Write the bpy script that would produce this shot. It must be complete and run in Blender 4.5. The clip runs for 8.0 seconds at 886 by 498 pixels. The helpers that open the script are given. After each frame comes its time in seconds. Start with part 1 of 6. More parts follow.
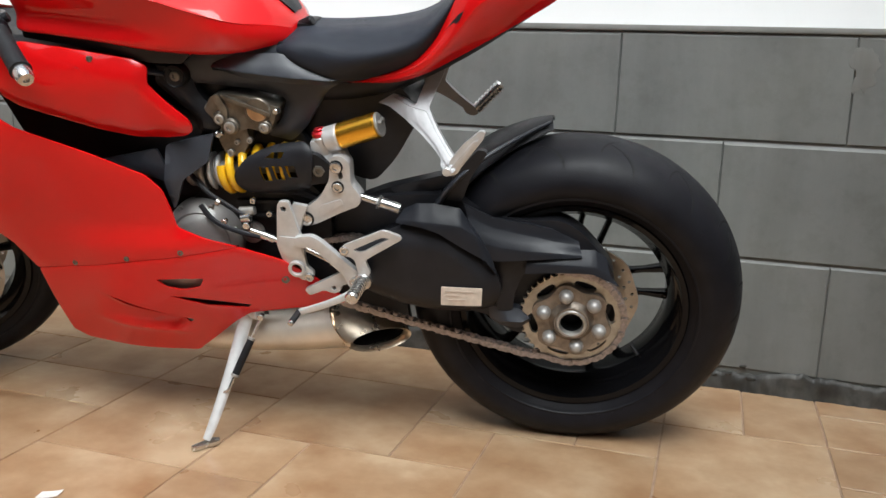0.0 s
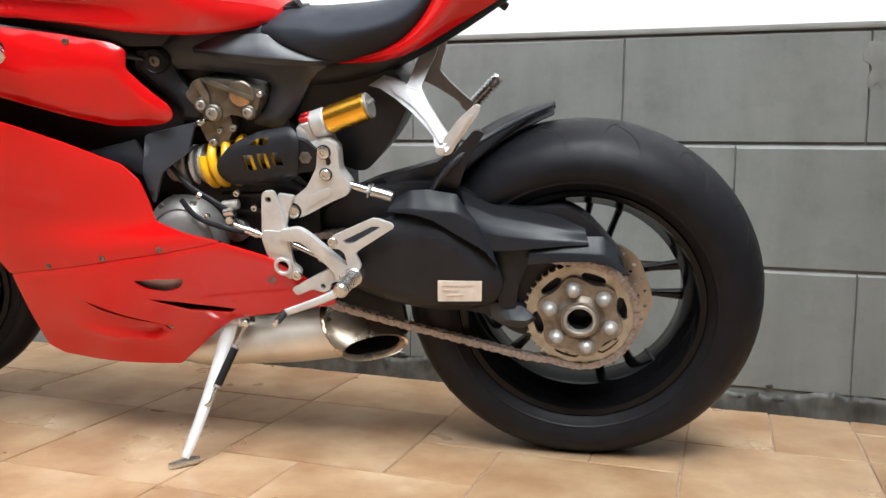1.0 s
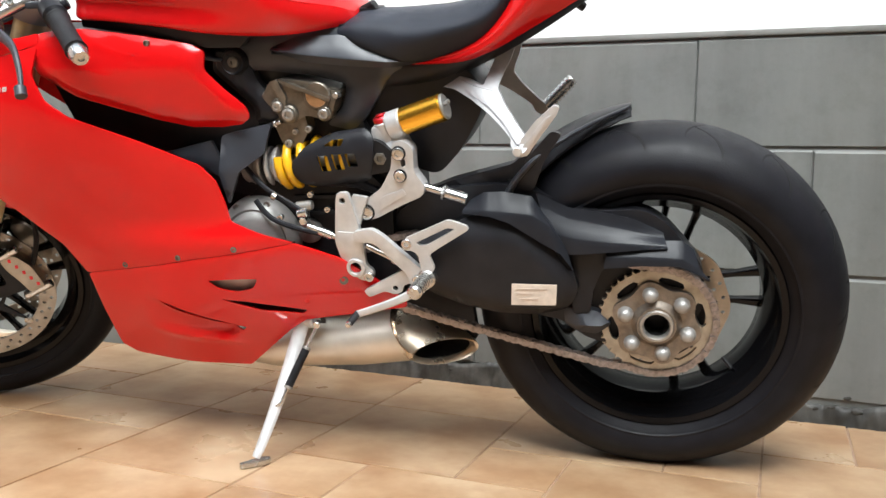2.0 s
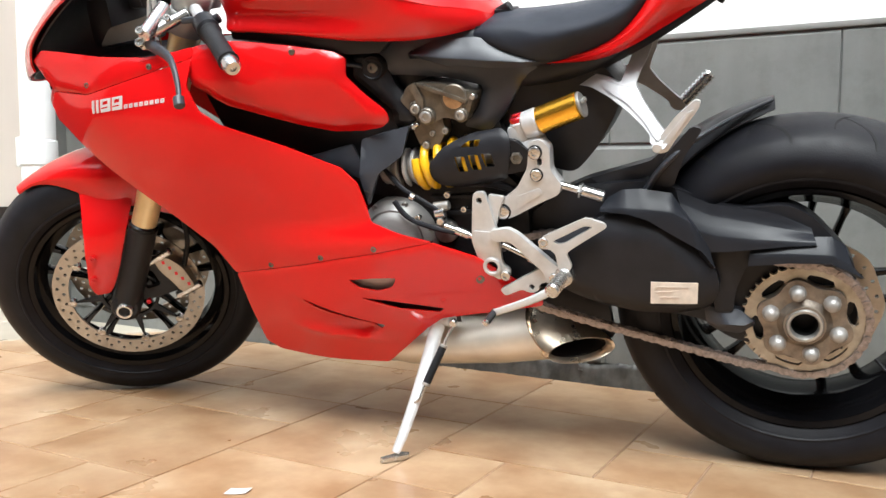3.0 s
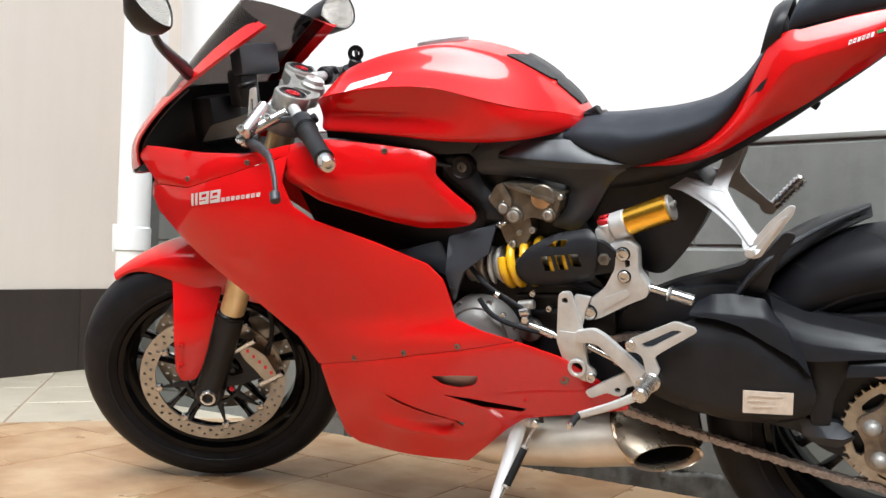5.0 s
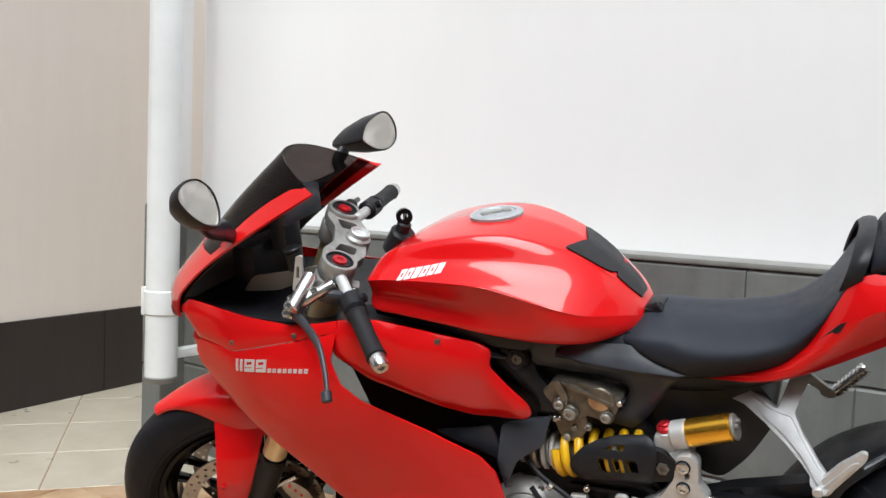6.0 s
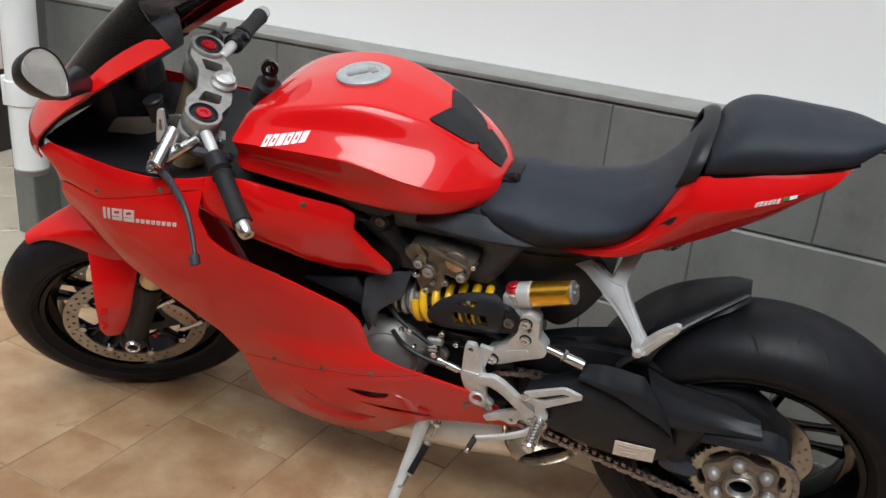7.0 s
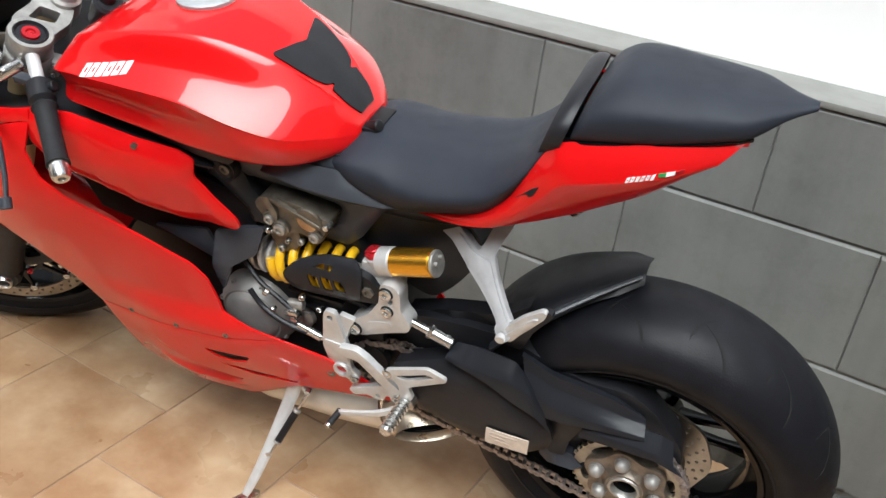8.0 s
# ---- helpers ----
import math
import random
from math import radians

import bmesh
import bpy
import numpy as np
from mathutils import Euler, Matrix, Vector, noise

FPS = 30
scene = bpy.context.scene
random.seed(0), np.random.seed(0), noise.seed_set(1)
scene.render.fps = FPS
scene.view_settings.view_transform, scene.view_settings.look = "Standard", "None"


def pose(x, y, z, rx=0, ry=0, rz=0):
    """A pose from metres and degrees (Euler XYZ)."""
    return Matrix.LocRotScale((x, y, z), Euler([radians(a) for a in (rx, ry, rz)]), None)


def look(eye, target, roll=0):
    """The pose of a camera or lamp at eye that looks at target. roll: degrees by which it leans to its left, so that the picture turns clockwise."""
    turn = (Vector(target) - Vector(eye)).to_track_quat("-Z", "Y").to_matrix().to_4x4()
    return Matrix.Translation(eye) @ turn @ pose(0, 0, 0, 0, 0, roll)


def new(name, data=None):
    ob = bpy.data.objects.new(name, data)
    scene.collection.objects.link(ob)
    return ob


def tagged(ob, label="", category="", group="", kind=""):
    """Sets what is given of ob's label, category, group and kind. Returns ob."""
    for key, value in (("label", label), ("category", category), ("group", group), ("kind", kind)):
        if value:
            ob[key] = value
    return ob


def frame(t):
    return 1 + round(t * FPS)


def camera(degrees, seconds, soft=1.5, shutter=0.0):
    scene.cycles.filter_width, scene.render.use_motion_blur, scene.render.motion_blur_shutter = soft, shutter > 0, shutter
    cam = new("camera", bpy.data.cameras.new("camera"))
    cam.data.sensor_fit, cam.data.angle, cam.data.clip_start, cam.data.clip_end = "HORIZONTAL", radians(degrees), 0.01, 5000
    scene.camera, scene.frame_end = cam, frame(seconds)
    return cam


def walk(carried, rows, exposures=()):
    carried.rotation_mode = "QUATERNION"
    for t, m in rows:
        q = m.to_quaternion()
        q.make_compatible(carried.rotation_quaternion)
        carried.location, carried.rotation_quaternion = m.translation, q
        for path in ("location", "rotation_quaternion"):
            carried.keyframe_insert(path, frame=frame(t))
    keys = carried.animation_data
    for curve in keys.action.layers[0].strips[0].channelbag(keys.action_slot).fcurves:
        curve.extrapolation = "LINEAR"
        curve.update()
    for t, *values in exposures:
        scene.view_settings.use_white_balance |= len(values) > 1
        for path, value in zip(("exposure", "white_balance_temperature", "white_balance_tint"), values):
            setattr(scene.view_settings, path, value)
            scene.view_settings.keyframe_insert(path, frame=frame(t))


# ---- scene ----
cam = camera(54.3, 8.0)
PATH = [
    (0, (0.228, -1.576, 0.737), (-0.350, 0.296, 0.334), 2.0),
    (0.5, (0.259, -1.525, 0.630), (-0.332, 0.359, 0.316), -0.0),
    (1, (0.238, -1.487, 0.543), (-0.386, 0.403, 0.351), 0.9),
    (2.3, (0.185, -1.493, 0.521), (-0.609, 0.336, 0.357), 0.7),
    (2.5, (0.183, -1.500, 0.514), (-0.667, 0.303, 0.356), 0.3),
    (3, (0.161, -1.518, 0.519), (-0.805, 0.225, 0.355), 0.2),
    (3.5, (0.152, -1.529, 0.517), (-0.912, 0.157, 0.355), -0.3),
    (4, (0.149, -1.535, 0.509), (-0.959, 0.126, 0.382), 0.4),
    (4.2, (0.146, -1.538, 0.501), (-0.950, 0.132, 0.402), 0.8),
    (5.3, (0.130, -1.534, 0.578), (-0.993, 0.120, 0.643), 1.6),
    (5.5, (0.104, -1.534, 0.666), (-1.041, 0.105, 0.704), 1.7),
    (5.8, (0.059, -1.541, 0.860), (-1.084, 0.097, 0.766), 1.5),
    (6, (0.028, -1.545, 1.000), (-1.090, 0.108, 0.867), 2.3),
    (6.3, (0.005, -1.559, 1.168), (-1.059, 0.106, 0.857), 2.6),
    (6.5, (0.003, -1.568, 1.215), (-0.974, 0.103, 0.713), 4.0),
    (6.8, (0.026, -1.549, 1.252), (-0.860, 0.125, 0.610), 4.8),
    (7, (0.060, -1.511, 1.263), (-0.753, 0.159, 0.521), 5.3),
    (7.3, (0.138, -1.404, 1.278), (-0.694, 0.188, 0.400), 6.5),
    (7.5, (0.181, -1.356, 1.283), (-0.653, 0.226, 0.389), 7.4),
    (8, (0.212, -1.176, 1.279), (-0.614, 0.393, 0.355), 7.6),
]
EXPOSURE = [(0.0, 1.09, 6200, 7), (0.5, 1.40, 6200, 7), (1.0, 1.57, 6200, 7), (2.5, 1.66, 6200, 7), (3.5, 1.74, 6200, 7), (4.0, 1.74, 6200, 7), (5.5, 1.15, 6200, 7), (6.0, 0.92, 6200, 7), (6.5, 0.63, 6200, 7), (7.0, 0.62, 6200, 7), (7.5, 1.03, 6200, 7), (8.0, 1.22, 6200, 7)]
walk(cam, [(t, look(eye, target, roll)) for t, eye, target, roll in PATH], EXPOSURE)


# ---- world and light ----
world = bpy.data.worlds.new("overcast_sky")
world.use_nodes = True
scene.world = world
wt = world.node_tree
sky = wt.nodes.new("ShaderNodeTexSky")
sky.sky_type, sky.sun_disc = "NISHITA", False
sky.sun_elevation, sky.sun_rotation = radians(62), radians(157)
sky.dust_density, sky.air_density, sky.ozone_density = 4.0, 0.8, 1.0
cloud = wt.nodes.new("ShaderNodeHueSaturation")
cloud.inputs["Saturation"].default_value = 0.35
wt.links.new(sky.outputs[0], cloud.inputs["Color"])
wt.links.new(cloud.outputs[0], wt.nodes["Background"].inputs[0])
wt.nodes["Background"].inputs[1].default_value = 0.10
sun = new("sun", bpy.data.lights.new("sun", "SUN"))
sun.data.energy, sun.data.angle, sun.data.color = 1.5, radians(38), (0.98, 1.0, 0.98)
sun.matrix_world = look((0.8, -3.2, 6.4), (-0.7, 0.2, 0.0))


# ---- materials ----
class Nodes:
    def __init__(self, name):
        self.m = bpy.data.materials.new(name)
        self.m.use_nodes = True
        self.t = self.m.node_tree
        self.b = self.t.nodes["Principled BSDF"]
        self.co = self.t.nodes.new("ShaderNodeTexCoord").outputs["Object"]

    def node(self, kind, **values):
        n = self.t.nodes.new(kind)
        for k, v in values.items():
            n.inputs[k.replace("_", " ")].default_value = v
        return n

    def link(self, a, b):
        self.t.links.new(a, b)

    def noise(self, scale, detail=4.0, rough=0.55, stretch=None):
        n = self.node("ShaderNodeTexNoise", Scale=scale, Detail=detail, Roughness=rough)
        if stretch:
            mp = self.t.nodes.new("ShaderNodeMapping")
            mp.inputs["Scale"].default_value = stretch
            self.link(self.co, mp.inputs[0])
            self.link(mp.outputs[0], n.inputs["Vector"])
        else:
            self.link(self.co, n.inputs["Vector"])
        return n.outputs["Fac"]

    def ramp(self, fac, *stops):
        n = self.t.nodes.new("ShaderNodeValToRGB")
        e = n.color_ramp.elements
        while len(e) < len(stops):
            e.new(0.5)
        for el, (p, c) in zip(e, stops):
            el.position, el.color = p, (*c, 1) if len(c) == 3 else c
        self.link(fac, n.inputs[0])
        return n.outputs[0]

    def mix(self, fac, a, b, mode="MIX"):
        n = self.t.nodes.new("ShaderNodeMix")
        n.data_type, n.blend_type = "RGBA", mode
        for s, v in ((n.inputs[0], fac), (n.inputs[6], a), (n.inputs[7], b)):
            if isinstance(v, bpy.types.NodeSocket):
                self.link(v, s)
            else:
                s.default_value = v if isinstance(v, (int, float)) else (*v, 1)
        return n.outputs[2]

    def bump(self, height, strength=0.2, distance=0.01):
        n = self.node("ShaderNodeBump", Strength=strength, Distance=distance)
        self.link(height, n.inputs["Height"])
        self.link(n.outputs[0], self.b.inputs["Normal"])

    def rough(self, fac, lo, hi):
        n = self.node("ShaderNodeMapRange", To_Min=lo, To_Max=hi)
        self.link(fac, n.inputs[0])
        self.link(n.outputs[0], self.b.inputs["Roughness"])


def surface(name, color, rough=0.5, metal=0.0, vary=0.15, scale=30.0, bump=0.0, coat=0.0, grain=400.0, spread=0.12):
    """A plain coloured surface with a little mottling, uneven gloss and fine grain."""
    k = Nodes(name)
    f = k.noise(scale)
    dark = tuple(c * (1 - vary) for c in color)
    lite = tuple(min(1, c * (1 + vary)) for c in color)
    k.link(k.ramp(f, (0.3, dark), (0.7, lite)), k.b.inputs["Base Color"])
    k.rough(k.noise(scale * 2.3, 5), max(0.02, rough - spread), min(1, rough + spread))
    k.b.inputs["Metallic"].default_value = metal
    k.b.inputs["Coat Weight"].default_value = coat
    k.b.inputs["Coat Roughness"].default_value = 0.05
    if bump:
        k.bump(k.noise(grain, 2), bump, 0.002)
    return k.m


RED = surface("red_paint", (0.625, 0.0045, 0.006), 0.42, 0.0, 0.015, 6, 0.0, 1.0, spread=0.02)
RED.node_tree.nodes["Principled BSDF"].inputs["Specular IOR Level"].default_value = 0.05
RED.node_tree.nodes["Principled BSDF"].inputs["Coat Roughness"].default_value = 0.02
RED.node_tree.nodes["Principled BSDF"].inputs["Coat IOR"].default_value = 1.45
BLACK = surface("black_plastic", (0.0135, 0.0138, 0.0168), 0.40, 0.0, 0.2, 25, 0.12)
SATIN = surface("satin_black_cover", (0.034, 0.038, 0.048), 0.40, 0.0, 0.12, 25, 0.06)
ARMBLACK = surface("black_arm_coating", (0.0135, 0.0150, 0.0195), 0.40, 0.0, 0.12, 25, 0.06)
DARK = surface("dark_cast_metal", (0.014, 0.014, 0.016), 0.40, 0.3, 0.3, 40, 0.1)
GLOSSY = surface("gloss_black", (0.005, 0.005, 0.006), 0.12, 0.0, 0.1, 10, spread=0.04)
LEATHER = surface("seat_vinyl", (0.019, 0.023, 0.033), 0.50, 0.0, 0.12, 18, 0.35, grain=900)
RUBBER = surface("tyre_rubber", (0.0075, 0.0077, 0.0105), 0.48, 0.0, 0.3, 22, 0.15, grain=350)
# near-black for tread cuts and bores; the shade inside them is in the colour
RECESS = surface("recess_black", (0.0035, 0.0035, 0.004), 0.9, 0.0, 0.1, 30)
GRIP = surface("grip_rubber", (0.016, 0.016, 0.018), 0.62, 0.0, 0.2, 60, 0.4, grain=700)
ALU = surface("brushed_aluminium", (0.60, 0.60, 0.60), 0.45, 0.50, 0.10, 40, 0.06)
HANGER = surface("matte_cast_aluminium", (0.40, 0.40, 0.41), 0.50, 0.40, 0.10, 40, 0.08)
CAST = surface("cast_aluminium", (0.40, 0.39, 0.37), 0.45, 0.75, 0.18, 60, 0.25, grain=500)
CASTDARK = surface("oily_engine_casting", (0.150, 0.132, 0.108), 0.38, 0.6, 0.35, 45, 0.3, grain=300)
CARRIER = surface("stained_carrier_metal", (0.23, 0.195, 0.160), 0.42, 0.6, 0.35, 50, 0.2, grain=400)
ENGINE = surface("engine_casting", (0.16, 0.15, 0.13), 0.45, 0.7, 0.3, 45, 0.3, grain=300)
COVERGREY = surface("smooth_grey_casting", (0.36, 0.352, 0.34), 0.45, 0.45, 0.10, 30, 0.06, grain=300)
CHROME = surface("polished_steel", (0.62, 0.62, 0.61), 0.25, 0.95, 0.06, 30, spread=0.08)
TITAN = surface("exhaust_steel", (0.66, 0.61, 0.53), 0.42, 0.6, 0.15, 9)
TIPSTEEL = surface("sooty_tinted_steel", (0.56, 0.48, 0.38), 0.30, 0.80, 0.35, 14)
BRONZE = surface("heat_tinted_steel", (0.42, 0.30, 0.20), 0.25, 1.0, 0.4, 20)
GOLD = surface("gold_anodised", (0.90, 0.48, 0.05), 0.26, 0.95, 0.02, 20, spread=0.02)
FORKGOLD = surface("pale_gold_tube", (0.74, 0.58, 0.33), 0.34, 0.5, 0.08, 30)
YELLOW = surface("yellow_spring_paint", (0.80, 0.46, 0.01), 0.32, 0.0, 0.08, 40, coat=0.4)
REDAN = surface("red_anodised", (0.55, 0.02, 0.03), 0.3, 0.6, 0.1, 40)
DISC = surface("brake_disc_steel", (0.34, 0.295, 0.24), 0.34, 0.85, 0.15, 35)
SPROCKET = surface("sprocket_metal", (0.38, 0.345, 0.285), 0.38, 0.75, 0.18, 60)
CHAIN = surface("chain_steel", (0.30, 0.26, 0.245), 0.42, 0.75, 0.35, 120)
DECAL = surface("white_decal", (0.80, 0.80, 0.80), 0.4, 0.0, 0.03, 50)
SILVERDECAL = surface("silver_decal", (0.56, 0.52, 0.50), 0.4, 0.0, 0.03, 50)
GREEND = surface("green_decal", (0.02, 0.25, 0.06), 0.4)
PALEPAPER = surface("grubby_paper", (0.60, 0.58, 0.56), 0.7, 0.0, 0.15, 60)
LABELP = surface("label_paper", (0.66, 0.58, 0.50), 0.6, 0.0, 0.1, 90)
INK = surface("faded_print", (0.56, 0.47, 0.40), 0.6)
CAPTOP = surface("fuel_cap_metal", (0.46, 0.48, 0.50), 0.42, 0.5, 0.1, 60)
PVC = surface("white_pvc", (0.74, 0.77, 0.77), 0.40, 0.0, 0.05, 7, 0.05)
BRACKET = surface("pale_bracket", (0.16, 0.15, 0.13), 0.4, 0.0, 0.1, 20)

for dull in (BLACK, ARMBLACK, SATIN, DARK, LEATHER, RUBBER, GRIP):
    dull.node_tree.nodes["Principled BSDF"].inputs["Specular IOR Level"].default_value = 0.26

SATIN.node_tree.nodes["Principled BSDF"].inputs["Specular IOR Level"].default_value = 0.45
RUBBER.node_tree.nodes["Principled BSDF"].inputs["Specular IOR Level"].default_value = 0.20
GLOSSY.node_tree.nodes["Principled BSDF"].inputs["Specular IOR Level"].default_value = 0.22
_k = Nodes("mirror_glass")
_k.b.inputs["Base Color"].default_value = (0.90, 0.87, 0.82, 1)
_k.b.inputs["Metallic"].default_value, _k.b.inputs["Roughness"].default_value = 1.0, 0.03
MIRROR = _k.m
_k = Nodes("smoked_screen")
_k.b.inputs["Base Color"].default_value = (0.085, 0.070, 0.066, 1)
_k.b.inputs["Roughness"].default_value = 0.08
_k.b.inputs["Transmission Weight"].default_value = 1.0
_k.b.inputs["IOR"].default_value = 1.15
SMOKE = _k.m


def floor_tile_material(name, a, b, c, veins, vary=1.0):
    k = Nodes(name)
    info = k.t.nodes.new("ShaderNodeObjectInfo").outputs["Random"]
    geo = k.t.nodes.new("ShaderNodeNewGeometry").outputs["Position"]
    off = k.t.nodes.new("ShaderNodeVectorMath")
    off.operation = "MULTIPLY_ADD"
    comb = k.t.nodes.new("ShaderNodeCombineXYZ")
    for s in comb.inputs:
        k.link(info, s)
    off.inputs[1].default_value = (37.0, 53.0, 19.0)
    k.link(comb.outputs[0], off.inputs[0])
    k.link(geo, off.inputs[2])
    k.co = off.outputs[0]
    clouds = k.noise(6.0, 6, 0.58)
    fine = k.noise(26, 6, 0.65)
    base = k.ramp(clouds, (0.34, a), (0.5, b), (0.66, c))
    tone = k.ramp(info, (0.0, (0.84, 0.79, 0.74)), (0.5, (1.0, 0.97, 0.93)), (1.0, (1.06, 1.02, 0.96)))
    base = k.mix(vary, base, tone, "MULTIPLY")
    base = k.mix(0.10, base, k.ramp(fine, (0.35, (0.55, 0.50, 0.46)), (0.65, (1, 1, 1))), "MULTIPLY")
    dirt = k.ramp(k.noise(9, 8, 0.62), (0.26, veins), (0.58, (1, 1, 1)))
    base = k.mix(0.50, base, dirt, "MULTIPLY")
    k.link(base, k.b.inputs["Base Color"])
    k.rough(k.noise(7, 4, 0.5), 0.20, 0.42)
    k.bump(k.noise(10, 4, 0.55), 0.08, 0.004)
    return k.m


TILE = floor_tile_material("stone_look_tile", (0.305, 0.178, 0.095), (0.385, 0.256, 0.153), (0.465, 0.342, 0.223), (0.62, 0.52, 0.43), 0.62)
PALETILE = floor_tile_material("pale_floor_tile", (0.39, 0.355, 0.285), (0.425, 0.39, 0.32), (0.455, 0.42, 0.35), (0.92, 0.90, 0.87), 0.25)
GROUT = surface("tile_grout", (0.30, 0.20, 0.135), 0.85, 0.0, 0.2, 40, 0.4, grain=250)


def wall_material(name, color, stain, amount, scale, low=0.90, blot=0.0):
    k = Nodes(name)
    k.co = k.t.nodes.new("ShaderNodeNewGeometry").outputs["Position"]
    big = k.noise(scale, 6, 0.6)
    runs = k.noise(4.0, 5, 0.6, (3.0, 3.0, 0.35))
    c = k.ramp(big, (0.3, tuple(x * low for x in color)), (0.7, color))
    c = k.mix(amount, c, k.ramp(runs, (0.35, stain), (0.6, (1, 1, 1))), "MULTIPLY")
    if blot:
        c = k.mix(blot, c, k.ramp(k.noise(2.3, 7, 0.68), (0.34, (0.70, 0.71, 0.69)), (0.50, (0.98, 0.98, 0.98)), (0.68, (1.20, 1.19, 1.15))), "MULTIPLY")
        c = k.mix(blot * 0.7, c, k.ramp(k.noise(17, 8, 0.7), (0.36, (0.74, 0.74, 0.70)), (0.52, (1, 1, 1))), "MULTIPLY")
    k.link(c, k.b.inputs["Base Color"])
    k.rough(big, 0.48, 0.68)
    k.bump(k.noise(120, 5, 0.7), 0.18, 0.002)
    return k.m


PATCH = wall_material("patched_plaster", (0.195, 0.197, 0.186), (0.7, 0.68, 0.64), 0.8, 10.0)
GREYWALL = wall_material("grey_painted_block", (0.180, 0.186, 0.178), (0.72, 0.72, 0.70), 0.5, 3.0, blot=0.6)
WHITEWALL = wall_material("white_render", (0.88, 0.88, 0.88), (0.985, 0.985, 0.98), 0.5, 1.2, 0.97)
YARDWALL = wall_material("unseen_yard_wall", (0.45, 0.43, 0.40), (0.7, 0.7, 0.68), 0.6, 1.5)
UNSEENWALL = wall_material("dark_unseen_wall", (0.10, 0.09, 0.08), (0.7, 0.7, 0.68), 0.6, 1.5)
SIDEWALL = wall_material("side_wall_render", (0.86, 0.80, 0.745), (0.965, 0.96, 0.95), 0.5, 1.2, 0.96)
PLINTH = wall_material("damp_plinth", (0.105, 0.100, 0.090), (0.22, 0.21, 0.19), 0.95, 26.0, 0.30, 1.0)
DARKTILE = wall_material("dark_skirting_tile", (0.032, 0.024, 0.022), (0.7, 0.7, 0.7), 0.5, 4.0)
COPING = wall_material("mortar_and_lit_coping", (0.24, 0.24, 0.225), (0.7, 0.7, 0.68), 0.6, 12.0)


# ---- mesh tools ----
def part(name, bm, material, parent=None, label="", sharp=38):
    """One mesh object from a bmesh, under its thing or part."""
    bmesh.ops.recalc_face_normals(bm, faces=bm.faces)
    limit = radians(sharp)
    for e in bm.edges:
        e.smooth = not (len(e.link_faces) == 2 and e.calc_face_angle(0) > limit)
    for f in bm.faces:
        f.smooth = True
    me = bpy.data.meshes.new(name)
    bm.to_mesh(me)
    bm.free()
    me.materials.append(material)
    ob = new(name, me)
    ob.parent = parent
    if label:
        ob["label"] = label
    return ob


def join(*bms):
    out = bmesh.new()
    for b in bms:
        me = bpy.data.meshes.new("join")
        b.to_mesh(me)
        b.free()
        out.from_mesh(me)
        bpy.data.meshes.remove(me)
    return out


def moved(bm, m):
    bm.transform(m)
    return bm


def axes_to(p, d, roll_hint=(0, 0, 1)):
    """A matrix whose z runs along d, at p."""
    z = Vector(d).normalized()
    x = Vector(roll_hint).cross(z)
    if x.length < 1e-4:
        x = Vector((1, 0, 0)).cross(z)
    x.normalize()
    y = z.cross(x)
    m = Matrix((x, y, z)).transposed().to_4x4()
    m.translation = Vector(p)
    return m


def spun(profile, seg=32, closed=False, start=0.0, arc=360.0):
    """Turns a profile of (along z, radius) round z."""
    bm = bmesh.new()
    full = arc >= 359.9
    n = seg if full else seg + 1
    rings = []
    for i in range(n):
        a = radians(start + arc * i / seg)
        rings.append([bm.verts.new((r * math.cos(a), r * math.sin(a), z)) for z, r in profile])
    k = len(profile)
    for i in range(seg):
        a, b = rings[i], rings[(i + 1) % n]
        for j in range(k if closed else k - 1):
            q = (a[j], a[(j + 1) % k], b[(j + 1) % k], b[j])
            bm.faces.new(q)
    if not full and closed:
        bm.faces.new(rings[0])
        bm.faces.new(rings[-1])
    bmesh.ops.remove_doubles(bm, verts=bm.verts, dist=1e-6)
    return bm


def rod(p, q, r0, r1=None, seg=16, bevel=0.0):
    """A round bar from p to q with softened ends."""
    r1 = r0 if r1 is None else r1
    p, q = Vector(p), Vector(q)
    h = (q - p).length
    b = min(bevel or min(r0, r1) * 0.18, h * 0.3)
    prof = [(0, 0), (0, max(r0 - b, 1e-4)), (b, r0), (h - b, r1), (h, max(r1 - b, 1e-4)), (h, 0)]
    return moved(spun(prof, seg), axes_to(p, q - p))


def turned(p, d, profile, seg=32, closed=False):
    return moved(spun(profile, seg, closed), axes_to(p, d))


def curve(points, n=6, closed=False):
    """Points on a smooth curve through the given ones."""
    pts = [np.array(p, float) for p in points]
    out = []
    k = len(pts)
    for i in range(k if closed else k - 1):
        if closed:
            a, b, c, d = (pts[(i + j) % k] for j in (-1, 0, 1, 2))
        else:
            a, b, c, d = pts[max(i - 1, 0)], pts[i], pts[i + 1], pts[min(i + 2, k - 1)]
        for s in range(n):
            t = s / n
            out.append(0.5 * (2 * b + (c - a) * t + (2 * a - 5 * b + 4 * c - d) * t * t + (3 * b - a - 3 * c + d) * t ** 3))
    if not closed:
        out.append(pts[-1])
    return out


